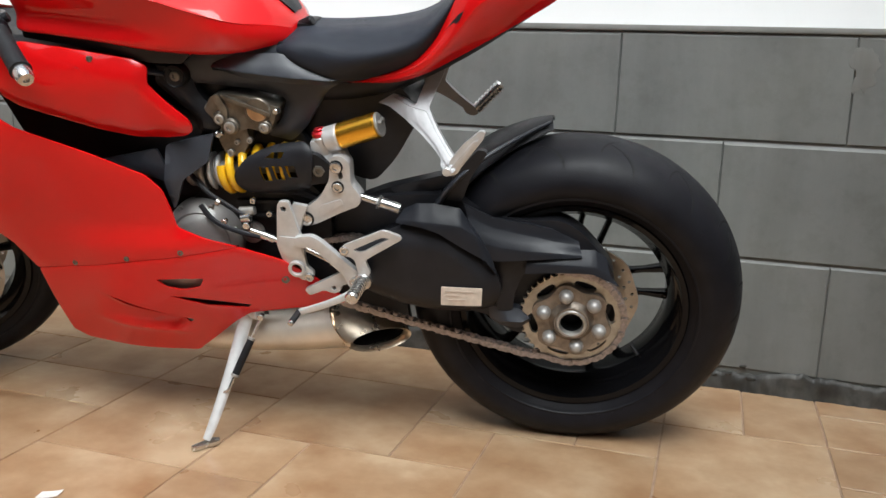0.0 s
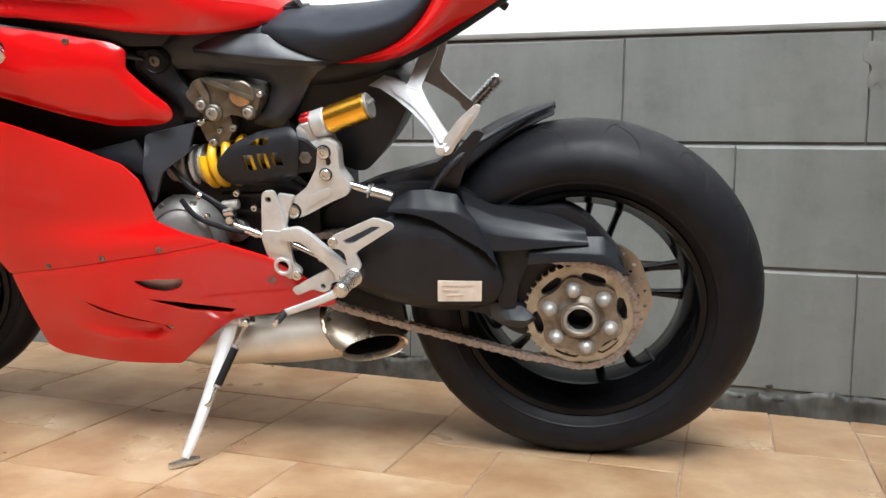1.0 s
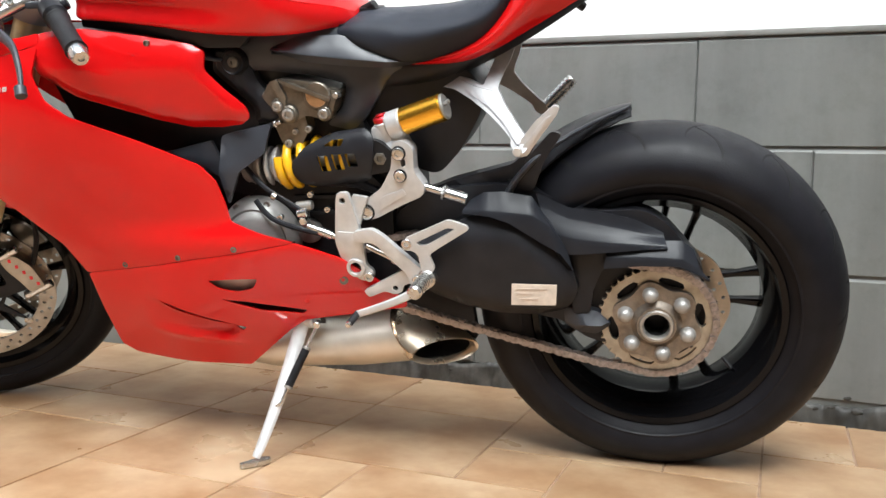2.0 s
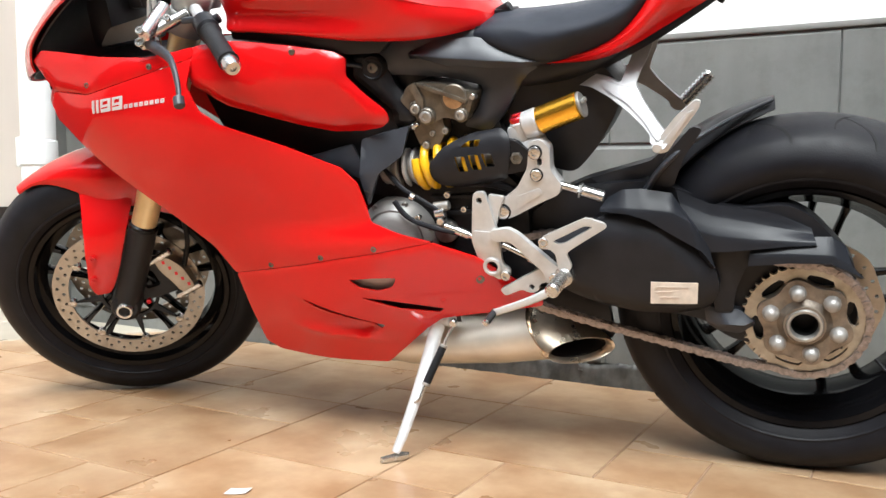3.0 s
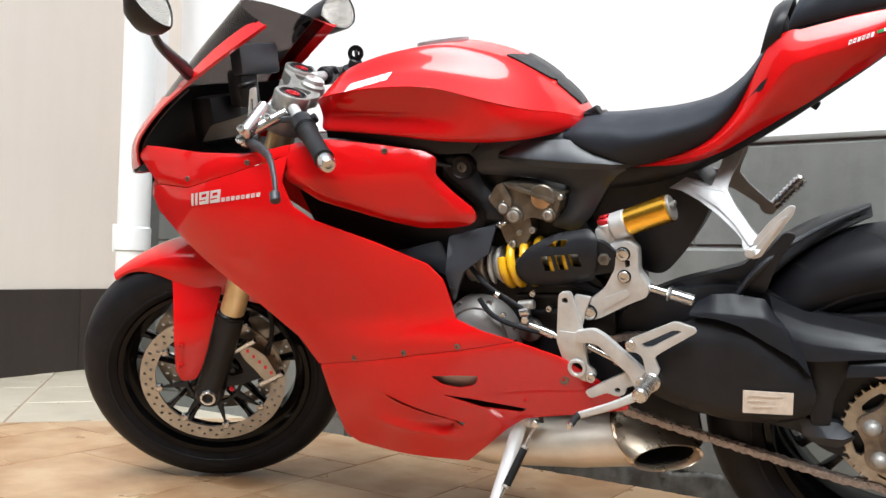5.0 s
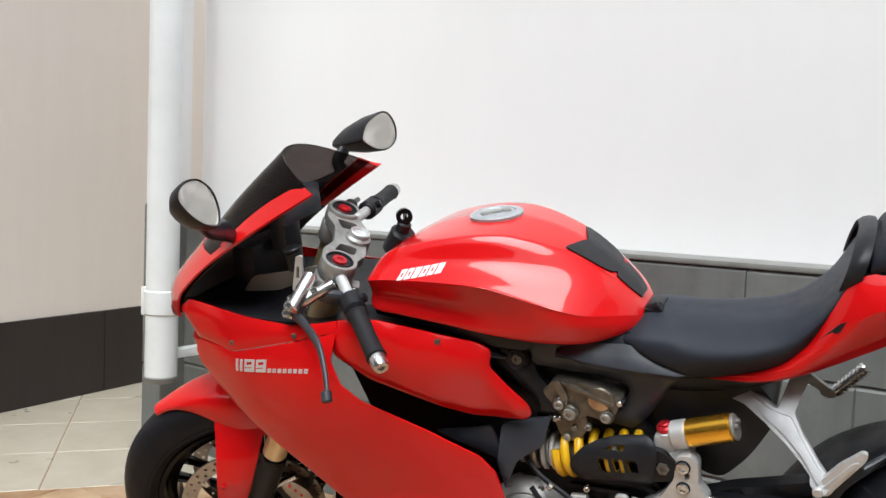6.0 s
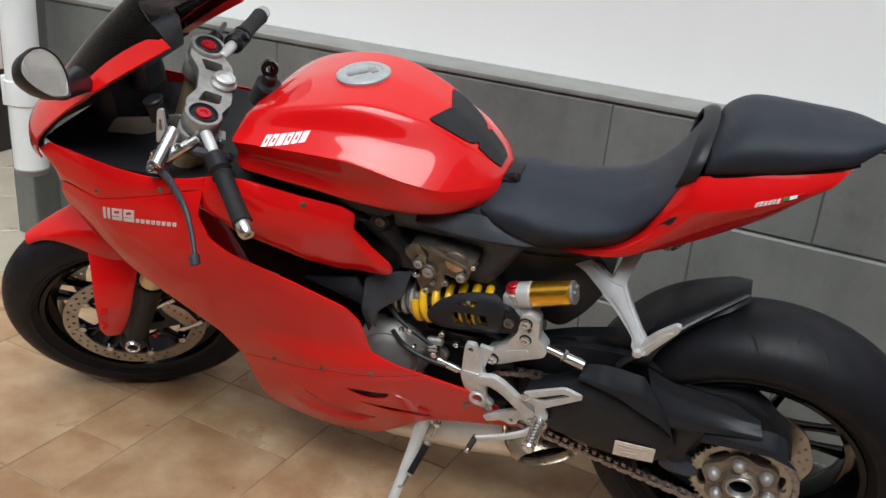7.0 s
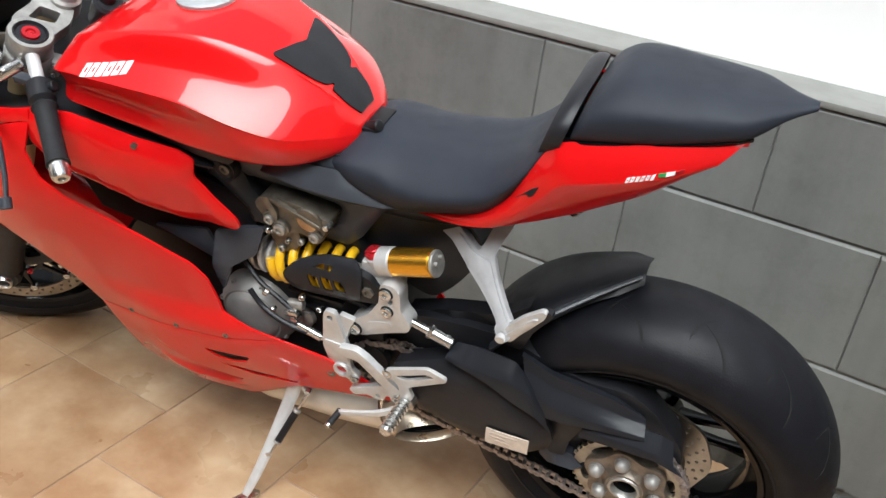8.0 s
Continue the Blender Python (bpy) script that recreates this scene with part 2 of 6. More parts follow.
def tube(points, r, seg=10, n=6, r_end=None, flat=1.0):
    """A tube along a smooth curve; flat squashes its section."""
    path = [Vector(p) for p in curve(points, n)]
    bm = bmesh.new()
    rings = []
    side = None
    for i, p in enumerate(path):
        d = (path[min(i + 1, len(path) - 1)] - path[max(i - 1, 0)]).normalized()
        if side is None:
            side = d.orthogonal().normalized() if flat == 1.0 else Vector((0, 1, 0)).cross(d).normalized()
        side = (side - d * side.dot(d)).normalized()
        up = d.cross(side)
        f = i / max(1, len(path) - 1)
        rr = r if r_end is None else r + (r_end - r) * f
        rings.append([bm.verts.new(p + side * rr * math.cos(2 * math.pi * j / seg) + up * rr * flat * math.sin(2 * math.pi * j / seg)) for j in range(seg)])
    for a, b in zip(rings, rings[1:]):
        for j in range(seg):
            bm.faces.new((a[j], a[(j + 1) % seg], b[(j + 1) % seg], b[j]))
    bm.faces.new(rings[0])
    bm.faces.new(rings[-1])
    return bm


def fillet(points, r=0.01, n=4):
    """Rounds the corners of an outline."""
    out = []
    k = len(points)
    for i in range(k):
        a, b, c = (Vector(points[(i + j) % k]) for j in (-1, 0, 1))
        ba, bc = a - b, c - b
        cut = min(r, ba.length * 0.45, bc.length * 0.45)
        p, q = b + ba.normalized() * cut, b + bc.normalized() * cut
        for s in range(n + 1):
            t = s / n
            out.append(tuple(p * (1 - t) ** 2 + b * 2 * t * (1 - t) + q * t * t))
    return out


def inside(pts, poly):
    x, y = pts[:, 0], pts[:, 1]
    res = np.zeros(len(pts), bool)
    n = len(poly)
    for i in range(n):
        (x0, y0), (x1, y1) = poly[i], poly[i - 1]
        if y0 != y1:
            res ^= ((y0 > y) != (y1 > y)) & (x < (x1 - x0) * (y - y0) / (y1 - y0) + x0)
    return res


def edge_distance(pts, poly):
    best = np.full(len(pts), 1e9)
    for i in range(len(poly)):
        a, b = np.array(poly[i - 1]), np.array(poly[i])
        d = b - a
        t = np.clip(((pts - a) @ d) / max(d @ d, 1e-12), 0, 1)
        best = np.minimum(best, np.linalg.norm(pts - a - t[:, None] * d, axis=1))
    return best


def triangulated(outline, step, holes=()):
    """Points and triangles that fill an outline, with holes, on a grid of the given step."""
    loops = [list(outline), *[list(h) for h in holes]]
    verts, edges = [], []
    for lp in loops:
        dense = []
        for i in range(len(lp)):
            a, b = np.array(lp[i]), np.array(lp[(i + 1) % len(lp)])
            m = max(1, int(np.linalg.norm(b - a) / step))
            dense += [tuple(a + (b - a) * s / m) for s in range(m)]
        base = len(verts)
        verts += dense
        edges += [(base + i, base + (i + 1) % len(dense)) for i in range(len(dense))]
    o = np.array(outline)
    lo, hi = o.min(0), o.max(0)
    gx, gy = np.meshgrid(np.arange(lo[0], hi[0], step), np.arange(lo[1], hi[1], step))
    g = np.c_[gx.ravel(), gy.ravel()]
    if len(g):
        keep = inside(g, outline)
        for lp in loops:
            keep &= edge_distance(g, lp) > step * 0.45
        for h in holes:
            keep &= ~inside(g, h)
        verts += [tuple(p) for p in g[keep]]
    from mathutils.geometry import delaunay_2d_cdt
    vs, _, fs, *_ = delaunay_2d_cdt([Vector(p) for p in verts], edges, [], 0, 1e-6)
    vs = np.array([tuple(p) for p in vs])
    mid = np.array([vs[list(f)].mean(0) for f in fs])
    keep = inside(mid, outline)
    for h in holes:
        keep &= ~inside(mid, h)
    return vs, [f for f, k in zip(fs, keep) if k]


def panel(outline, depth, thick=0.004, side=-1, step=0.022, roll=0.008, edge=0.02, holes=()):
    """A curved shell over an outline in (u, w); depth(u, w) is its distance from the middle plane. Edges roll inwards."""
    vs, fs = triangulated(outline, step, holes)
    d = edge_distance(vs, outline)
    out = np.array([depth(u, w) for u, w in vs]) - roll * np.clip(1 - d / edge, 0, 1) ** 2
    bm = bmesh.new()
    bv = [bm.verts.new((u, side * v, w)) for (u, w), v in zip(vs, out)]
    for f in fs:
        bm.faces.new([bv[i] for i in f])
    loose = [v for v in bm.verts if not v.link_faces]
    bmesh.ops.delete(bm, geom=loose, context="VERTS")
    back = {v: bm.verts.new(v.co - Vector((0, side * thick, 0))) for v in list(bm.verts)}
    border = [e for e in bm.edges if len(e.link_faces) == 1]
    for f in list(bm.faces):
        bm.faces.new([back[v] for v in reversed(f.verts)])
    for e in border:
        a, b = e.verts
        bm.faces.new((a, b, back[b], back[a]))
    return bm


def plate(outline, v0, v1, bevel=0.003, holes=()):
    """A flat plate over an outline in (u, w), from v0 to v1, with softened rims."""
    bm = bmesh.new()
    vs, fs = triangulated(outline, 10.0, holes)
    low, high = min(v0, v1), max(v0, v1)
    b = min(bevel, (high - low) * 0.45)
    front = [bm.verts.new((u, low, w)) for u, w in vs]
    backv = [bm.verts.new((u, high, w)) for u, w in vs]
    for f in fs:
        bm.faces.new([front[i] for i in f])
        bm.faces.new([backv[i] for i in reversed(f)])
    bm.verts.ensure_lookup_table()
    pairs = {}
    for a, c in zip(front, backv):
        pairs[a] = c
    for e in [e for e in bm.edges if len(e.link_faces) == 1 and e.verts[0] in pairs and e.verts[1] in pairs]:
        a, c = e.verts
        bm.faces.new((a, c, pairs[c], pairs[a]))
    bmesh.ops.recalc_face_normals(bm, faces=bm.faces)
    if b > 0:
        rim = [e for e in bm.edges if len(e.link_faces) == 2 and e.calc_face_angle(0) > 1.2 and abs(e.verts[0].co.y - e.verts[1].co.y) < 1e-6]
        bmesh.ops.bevel(bm, geom=rim, offset=b, segments=2, affect="EDGES", profile=0.6, clamp_overlap=True)
    return bm


def box(lo, hi, bevel=0.004):
    bm = bmesh.new()
    bmesh.ops.create_cube(bm, size=1.0)
    lo, hi = Vector(lo), Vector(hi)
    for v in bm.verts:
        v.co = Vector(((v.co[i] + 0.5) * (hi[i] - lo[i]) + lo[i] for i in range(3)))
    if bevel:
        bmesh.ops.bevel(bm, geom=list(bm.edges), offset=bevel, segments=2, affect="EDGES", profile=0.6, clamp_overlap=True)
    return bm


def grid_mesh(g, close_u=False, thick=0.0, caps=False):
    """A mesh over a grid of points; thick gives it a back."""
    bm = bmesh.new()
    rows = [[bm.verts.new(p) for p in row] for row in g]
    n, k = len(rows), len(rows[0])
    for i in range(n - 1):
        for j in range(k if close_u else k - 1):
            bm.faces.new((rows[i][j], rows[i][(j + 1) % k], rows[i + 1][(j + 1) % k], rows[i + 1][j]))
    if caps:
        bm.faces.new(rows[0])
        bm.faces.new(rows[-1])
    if thick:
        bmesh.ops.recalc_face_normals(bm, faces=bm.faces)
        bmesh.ops.solidify(bm, geom=list(bm.faces), thickness=thick)
    return bm


def loft_grid(stations, n=5, m=5):
    """Sections (u, [(half width, w), ...] from the foot to the top) turned into a smooth symmetric grid."""
    secs = []
    for u, sec in stations:
        half = curve(sec, m)
        left = [np.array((u, -p[0], p[1])) for p in half]
        right = [np.array((u, p[0], p[1])) for p in half[::-1]]
        secs.append(np.array(left + (right[1:] if half[-1][0] < 1e-6 else right)).ravel())
    rows = curve(secs, n)
    return [r.reshape(-1, 3) for r in rows]


def loft(stations, n=5, m=5):
    bm = grid_mesh(loft_grid(stations, n, m), close_u=True, caps=True)
    bmesh.ops.remove_doubles(bm, verts=bm.verts, dist=1e-5)
    return bm


def mirrored(bm):
    c = bm.copy()
    c.transform(Matrix.Diagonal((1, -1, 1, 1)))
    return c


def bolt(p, r=0.008, h=0.006, d=(0, -1, 0), seg=12):
    """A socket-head bolt whose head stands out along d."""
    prof = [(-0.004, 0), (-0.004, r * 0.8), (0, r), (h * 0.8, r), (h, r * 0.85), (h, r * 0.5), (h * 0.45, r * 0.45), (h * 0.45, 0)]
    return turned(p, d, prof, seg)


def thing(name, label, category, m=None, group="", kind=""):
    ob = tagged(new(name), label, category, group, kind)
    if m is not None:
        ob.matrix_world = m
    return ob


# ---- the place: floor, walls, pipe ----
WALL_Y, TOP_Z, LEFT_X, END_X = 0.556, 0.860, -3.50, -2.64
BACK_Y = 0.712
rng = random.Random(7)

ground = tagged(part("ground", box((-14, -14, -0.20), (14, 14, -0.030), 0.0), GROUT), "plain mortar bed under the tiled yard", "ground", kind="structure")
floor = tagged(part("floor", box((LEFT_X, -2.2, -0.03), (1.6, WALL_Y, -0.0022), 0.0), GROUT), "yard floor of brown stone-look tiles in a mixed-size pattern", "floor", kind="structure")
pale_bm = moved(plate([(-2.9, -0.49), (-2.52, -0.02), (-2.05, WALL_Y), (END_X, WALL_Y), (END_X, 2.6), (LEFT_X - 0.22, 2.6), (LEFT_X - 0.22, -2.2), (-2.9, -2.2)], 0.0, 0.03, 0.0), Matrix(((1, 0, 0, 0), (0, 0, 1, 0), (0, -1, 0, -0.0035), (0, 0, 0, 1))))
pale_floor = tagged(part("pale_floor", pale_bm, GROUT), "pale tiled passage floor beside the brown yard tiles", "floor", kind="structure")
tagged(part("yard", join(box((-14, -14, -0.03), (14, -2.2, -0.003), 0.0), box((1.6, -2.2, -0.03), (14, WALL_Y, -0.003), 0.0)), TILE), "wider tiled yard round the parked motorcycle", "yard", kind="structure")


def slab(poly, z0, z1, chamfer, material, parent, name):
    """A flat-topped piece over a convex outline, with a chamfered rim."""
    bm = bmesh.new()
    c = sum((Vector(p) for p in poly), Vector((0, 0))) / len(poly)
    low = [bm.verts.new((x, y, z0)) for x, y in poly]
    mid = [bm.verts.new((x, y, z1 - chamfer)) for x, y in poly]
    top = []
    for x, y in poly:
        d = (c - Vector((x, y))).normalized() * chamfer * 1.6
        top.append(bm.verts.new((x + d.x, y + d.y, z1)))
    n = len(poly)
    for a, b in ((low, mid), (mid, top)):
        for i in range(n):
            bm.faces.new((a[i], a[(i + 1) % n], b[(i + 1) % n], b[i]))
    bm.faces.new(top)
    return part(name, bm, material, parent, sharp=15)


def clipped(poly, p, d):
    """The part of a convex outline that lies to the right of the line through p along d."""
    nx, ny = d[1], -d[0]
    out = []
    for i in range(len(poly)):
        a, b = poly[i - 1], poly[i]
        fa = (a[0] - p[0]) * nx + (a[1] - p[1]) * ny
        fb = (b[0] - p[0]) * nx + (b[1] - p[1]) * ny
        if fa * fb < 0:
            t = fa / (fa - fb)
            out.append((a[0] + (b[0] - a[0]) * t, a[1] + (b[1] - a[1]) * t))
        if fb >= 0:
            out.append(b)
    return out


# the mixed-size tile pattern: cells of MX by MY, tiles of 1x1, 2x1, 2x2 and 3x2 cells
MX, MY, X0, Y0, GAP = 0.166, 0.187, -0.985, 0.078, 0.0022
FIXED = [(0, 0, 2, 2), (2, 1, 1, 1), (3, 1, 2, 2), (4, 0, 1, 1), (2, -1, 2, 2), (5, 0, 2, 2), (7, -1, 2, 2), (7, -3, 1, 2), (8, -3, 1, 2), (-2, 0, 2, 1), (-3, 1, 1, 1), (-2, 1, 2, 2), (-4, 0, 1, 1), (-6, 1, 3, 2), (0, 2, 2, 2), (2, 2, 1, 2), (5, 2, 2, 1)]
I0, I1, J0, J1 = -15, 16, -3, 12
used = set()
tiles = []


def put(i, j, w, h):
    cells = {(a, b) for a in range(i, i + w) for b in range(j, j + h)}
    if cells & used or any(not (I0 <= a < I1 and J0 <= b < J1) for a, b in cells):
        return False
    used.update(cells)
    tiles.append((i, j, w, h))
    return True


for t_ in FIXED:
    put(*t_)
for j in range(J0, J1):
    for i in range(I0, I1):
        for w, h in rng.sample([(2, 2), (3, 2), (2, 2), (2, 1), (1, 1), (2, 3)], 6) + [(1, 1)]:
            if put(i, j, w, h):
                break
SEAM_P, SEAM_D = (-2.52, -0.02), (0.19, 0.235)
for i, j, w, h in tiles:
    x0, y1 = X0 + i * MX, Y0 - j * MY
    x1, y0 = x0 + w * MX, y1 - h * MY
    y1 = min(y1, WALL_Y - 0.004)
    if y1 - y0 < 0.02:
        continue
    poly = [(x0 + GAP, y0 + GAP), (x1 - GAP, y0 + GAP), (x1 - GAP, y1 - GAP), (x0 + GAP, y1 - GAP)]
    poly = clipped(poly, SEAM_P, SEAM_D)
    if len(poly) < 3:
        continue
    lift = rng.uniform(-0.0006, 0.0006)
    slab(poly, -0.03, lift, 0.0007, TILE, floor, "tile")
# pale tiles, square, laid along the seam
sd = Vector(SEAM_D).normalized()
sn = Vector((-sd.y, sd.x))
for a in range(-8, 10):
    for b in range(0, 8):
        o = Vector(SEAM_P) + sd * (a * 0.40) + sn * (b * 0.40 + 0.004)
        poly = [tuple(o + sd * p + sn * q) for p, q in ((0.002, 0.002), (0.398, 0.002), (0.398, 0.398), (0.002, 0.398))]
        for p, d in (((LEFT_X - 0.25, 0), (0, 1)), ((0, 2.6), (1, 0)), ((0, -2.2), (-1, 0))):
            poly = clipped(poly, p, d) if len(poly) > 2 else poly
        if len(poly) > 2 and any(x < -2.0 for x, y in poly) and not all(x > END_X + 0.02 and y > WALL_Y for x, y in poly):
            slab(poly, -0.03, rng.uniform(-0.0008, 0.0008), 0.002, PALETILE, pale_floor, "tile")

# grey block wall with white render above
wall_back = tagged(part("wall_back", box((END_X, WALL_Y + 0.0050, -0.03), (9, BACK_Y + 0.22, TOP_Z - 0.01), 0.0), GREYWALL), "grey-painted block wall with a ledge below white render", "wall", kind="structure")
tagged(part("wall_upper", box((END_X, BACK_Y, TOP_Z - 0.008), (9, BACK_Y + 0.22, 3.0), 0.0), WHITEWALL), "smooth white rendered upper wall", "wall", kind="structure")


def block(x0, x1, z0, z1, parent, y=None, name="block"):
    """A block whose upper edge is worn into a sloping lip; the other edges are crisp."""
    y = WALL_Y if y is None else y
    y += rng.uniform(-0.0005, 0.0005)
    g, c, lip = 0.0004, 0.0022, rng.uniform(0.007, 0.010)
    bm = bmesh.new()
    rings = []
    for dy, low, high, side in ((c, 0.0, 0.0, 0.0), (0.0, c, lip, c), (0.006, 0.0, 0.0, 0.0), (0.03, 0.0, 0.0, 0.0)):
        if dy == c:
            continue
        lo, hi = z0 + 0.0016 + low, z1 - 0.0026 - high
        rings.append([bm.verts.new(p) for p in ((x0 + g + side, y + dy, lo), (x1 - g - side, y + dy, lo), (x1 - g - side, y + dy, hi), (x0 + g + side, y + dy, hi))])
    bm.faces.new(rings[0])
    for a, b in zip(rings, rings[1:]):
        for k in range(4):
            bm.faces.new((a[k], a[(k + 1) % 4], b[(k + 1) % 4], b[k]))
    return part(name, bm, GREYWALL, parent, sharp=15)


BW = 0.514
rows = [(0.603, TOP_Z - 0.012, -0.006), (0.327, 0.603, 0.246), (0.052, 0.327, -0.006)]
for z0, z1, x_joint in rows:
    n0 = math.floor((END_X - x_joint) / BW)
    for n in range(n0, 18):
        a, b = max(x_joint + n * BW, END_X), x_joint + (n + 1) * BW
        if b - a > 0.02:
            block(a, b, z0, z1, wall_back)
# lighter than the blocks: the sunlit look of the ledge is in its colour
coping = part("coping", box((END_X, WALL_Y - 0.004, TOP_Z - 0.014), (9, BACK_Y - 0.002, TOP_Z), 0.004), COPING, wall_back, "grey ledge along the block wall's top, coloured lighter as if sunlit")
plinth = bmesh.new()
prng = random.Random(3)
prev = None
for n in range(801):
    x = -1.6 + 3.35 * n / 800
    top = 0.050 + 0.016 * noise.noise((x * 4.3, 0.3, 0.0)) + 0.010 * noise.noise((x * 19, 1.3, 0.0)) + 0.006 * noise.noise((x * 70, 2.3, 0.0))
    ring = []
    for k, (f, d) in enumerate(((-0.4, -0.016), (0.15, -0.012), (0.5, -0.009), (0.8, -0.007), (1.0, -0.004), (1.08, 0.012))):
        rough = 0.006 * noise.noise((x * 31, f * 3.0, 4.0)) + 0.004 * noise.noise((x * 90, f * 9.0, 8.0))
        ring.append(plinth.verts.new((x, WALL_Y + d + (rough if 0 < k < 5 else 0.0), top * f)))
    if prev:
        for a in range(5):
            plinth.faces.new((prev[a], prev[a + 1], ring[a + 1], ring[a]))
    prev = ring
part("plinth", plinth, PLINTH, wall_back, "rough damp-stained mortar foot of the wall", sharp=80)

# a rough plaster repair and crumbs of mortar along the wall's foot
patch_ring = [(0.530 + 0.030 * math.cos(a) * (1 + 0.9 * noise.noise((2 * math.cos(a), 2 * math.sin(a), 1.7))), 0.770 + 0.050 * math.sin(a) * (1 + 0.9 * noise.noise((2 * math.cos(a), 2 * math.sin(a), 5.1)))) for a in [2 * math.pi * n / 28 for n in range(28)]]
part("plaster_patch", plate(patch_ring, WALL_Y - 0.0010, WALL_Y + 0.01, 0.0003), PATCH, wall_back, "rough plaster repair on the blocks")
for n in range(26):
    x = -1.2 + 2.6 * prng.random()
    r = prng.uniform(0.003, 0.008)
    bm = bmesh.new()
    bmesh.ops.create_icosphere(bm, subdivisions=2, radius=r)
    for v in bm.verts:
        v.co *= 1 + 0.35 * noise.noise(v.co * 90 + Vector((n, 0, 0)))
        v.co = Vector((v.co.x * 1.8 + x, v.co.y * 0.35 + WALL_Y - 0.006, v.co.z * 0.8 + prng.uniform(0.030, 0.034) + 0.03 * (n % 2)))
    part("mortar_lump", bm, PLINTH, wall_back, sharp=80)

# short pier at the wall's end, behind the rain pipe
PIER_Y, PIER_X1, PIER_Z = 0.450, -2.535, 0.922
pier = tagged(part("wall_pier", box((END_X + 0.004, PIER_Y + 0.012, -0.03), (PIER_X1, WALL_Y + 0.01, PIER_Z - 0.01), 0.0), GREYWALL), "short grey pier at the end of the block wall", "pier", kind="structure")
for z0, z1 in ((0.603, PIER_Z - 0.006), (0.327, 0.603), (0.0, 0.327)):
    block(END_X, PIER_X1, z0, z1, pier, PIER_Y)
pier_upper = tagged(part("pier_upper", box((END_X + 0.002, PIER_Y + 0.006, PIER_Z - 0.004), (PIER_X1 - 0.002, WALL_Y + 0.016, 3.0), 0.003), WHITEWALL), "white rendered pier above the grey blocks", "pier", kind="structure")

# side wall across the passage, with a dark tiled skirting
ASKEW = Matrix.Translation((LEFT_X, 0.5, 0)) @ Matrix.Rotation(radians(5), 4, "Z") @ Matrix.Translation((-LEFT_X, -0.5, 0))
wall_left = tagged(part("wall_left", moved(box((LEFT_X - 0.2, -3.0, -0.03), (LEFT_X, 2.8, 3.0), 0.0), ASKEW), SIDEWALL), "beige rendered side wall above a dark skirting", "wall", kind="structure")
skirt = tagged(part("baseboard", moved(box((LEFT_X - 0.002, -2.98, -0.03), (LEFT_X + 0.008, 2.6, 0.378), 0.0), ASKEW), DARKTILE), "dark brown tiled skirting along the side wall", "skirting", kind="structure")
for n in range(-5, 5):
    y0 = 0.30 + n * 0.60
    part("tile", moved(box((LEFT_X, max(y0, -2.98) + 0.0015, 0.001), (LEFT_X + 0.014, min(y0 + 0.60, 2.6) - 0.0015, 0.38), 0.002), ASKEW), DARKTILE, skirt, sharp=15)
tagged(part("wall_passage", box((LEFT_X - 0.45, 2.6, -0.03), (END_X + 0.4, 2.8, 3.0), 0.0), SIDEWALL), "plain rendered wall closing the passage", "wall", kind="structure")
wall_return = tagged(part("wall_return", box((END_X, WALL_Y + 0.225, -0.03), (END_X + 0.2, 2.6, 3.0), 0.0), SIDEWALL), "plain rendered return wall of the passage", "wall", kind="structure")
# added behind the camera: cuts the sky and gives the paint dark reflections
wall_opposite = tagged(part("wall_opposite", box((-12, -6.2, -0.03), (12, -6.0, 5.2), 0.0), UNSEENWALL), "tall dark unseen wall added to darken the paint's reflections", "wall", kind="structure")

# added, out of view: blocks sky and sun from the floor's right side
wall_right = tagged(part("wall_right", box((1.40, -6.0, -0.03), (1.60, WALL_Y, 2.7), 0.0), YARDWALL), "plain unseen wall added to dim the yard's right side", "wall", kind="structure")

# rain pipe
PX, PY, PR = -2.345, 0.305, 0.053
pipe = thing("rain_pipe", "white plastic rain pipe with a collar, standing off the wall", "pipe", Matrix.Translation((PX, PY, 0.30)))
part("tube", spun([(0.04, PR - 0.004), (0.04, PR), (0.24, PR), (2.7, PR), (2.7, PR - 0.004)], 40), PVC, pipe)
part("collar", spun([(0.255, PR + 0.0005), (0.258, PR + 0.004), (0.326, PR + 0.005), (0.332, PR + 0.0045), (0.336, PR + 0.0005)], 40), PVC, pipe, "wider socket of the pipe's lower length")
part("clip", box((-PR * 0.80 - 0.010, -PR * 0.62 - 0.012, 0.250), (-PR * 0.80 + 0.010, -PR * 0.62 + 0.006, 0.345), 0.003), PVC, pipe, "small clip on the pipe's collar")
part("mortar", moved(spun([(0.030, PR - 0.03), (0.026, PR - 0.002), (0.044, PR + 0.003), (0.048, PR + 0.001)], 24), Matrix.Translation((0, 0, 0))), COPING, pipe, "crumbled mortar at the pipe's foot")
part("bracket", box((-0.02, PR - 0.01, 2.3), (0.02, WALL_Y - PY + 0.022, 2.33), 0.002), PVC, pipe)
part("bracket", box((-0.02, PR - 0.01, 0.10), (0.02, WALL_Y - PY + 0.004, 0.13), 0.002), PVC, pipe)

# a scrap of torn paper on the tiles
scrap_bm = grid_mesh([[(0.034 * a - 0.017 + 0.006 * b, 0.018 * b - 0.009 + 0.008 * a, 0.001 + 0.004 * (a - 0.5) ** 2 + 0.003 * b) for a in (0, 0.3, 0.6, 1)] for b in (0, 0.4, 1)], thick=0.0006)
scrap = tagged(part("paper_scrap", scrap_bm, PALEPAPER), "small white scrap of paper lying on the tiles", "litter")
scrap.matrix_world = pose(-0.806, -0.474, 0.001, 0, 0, 20)


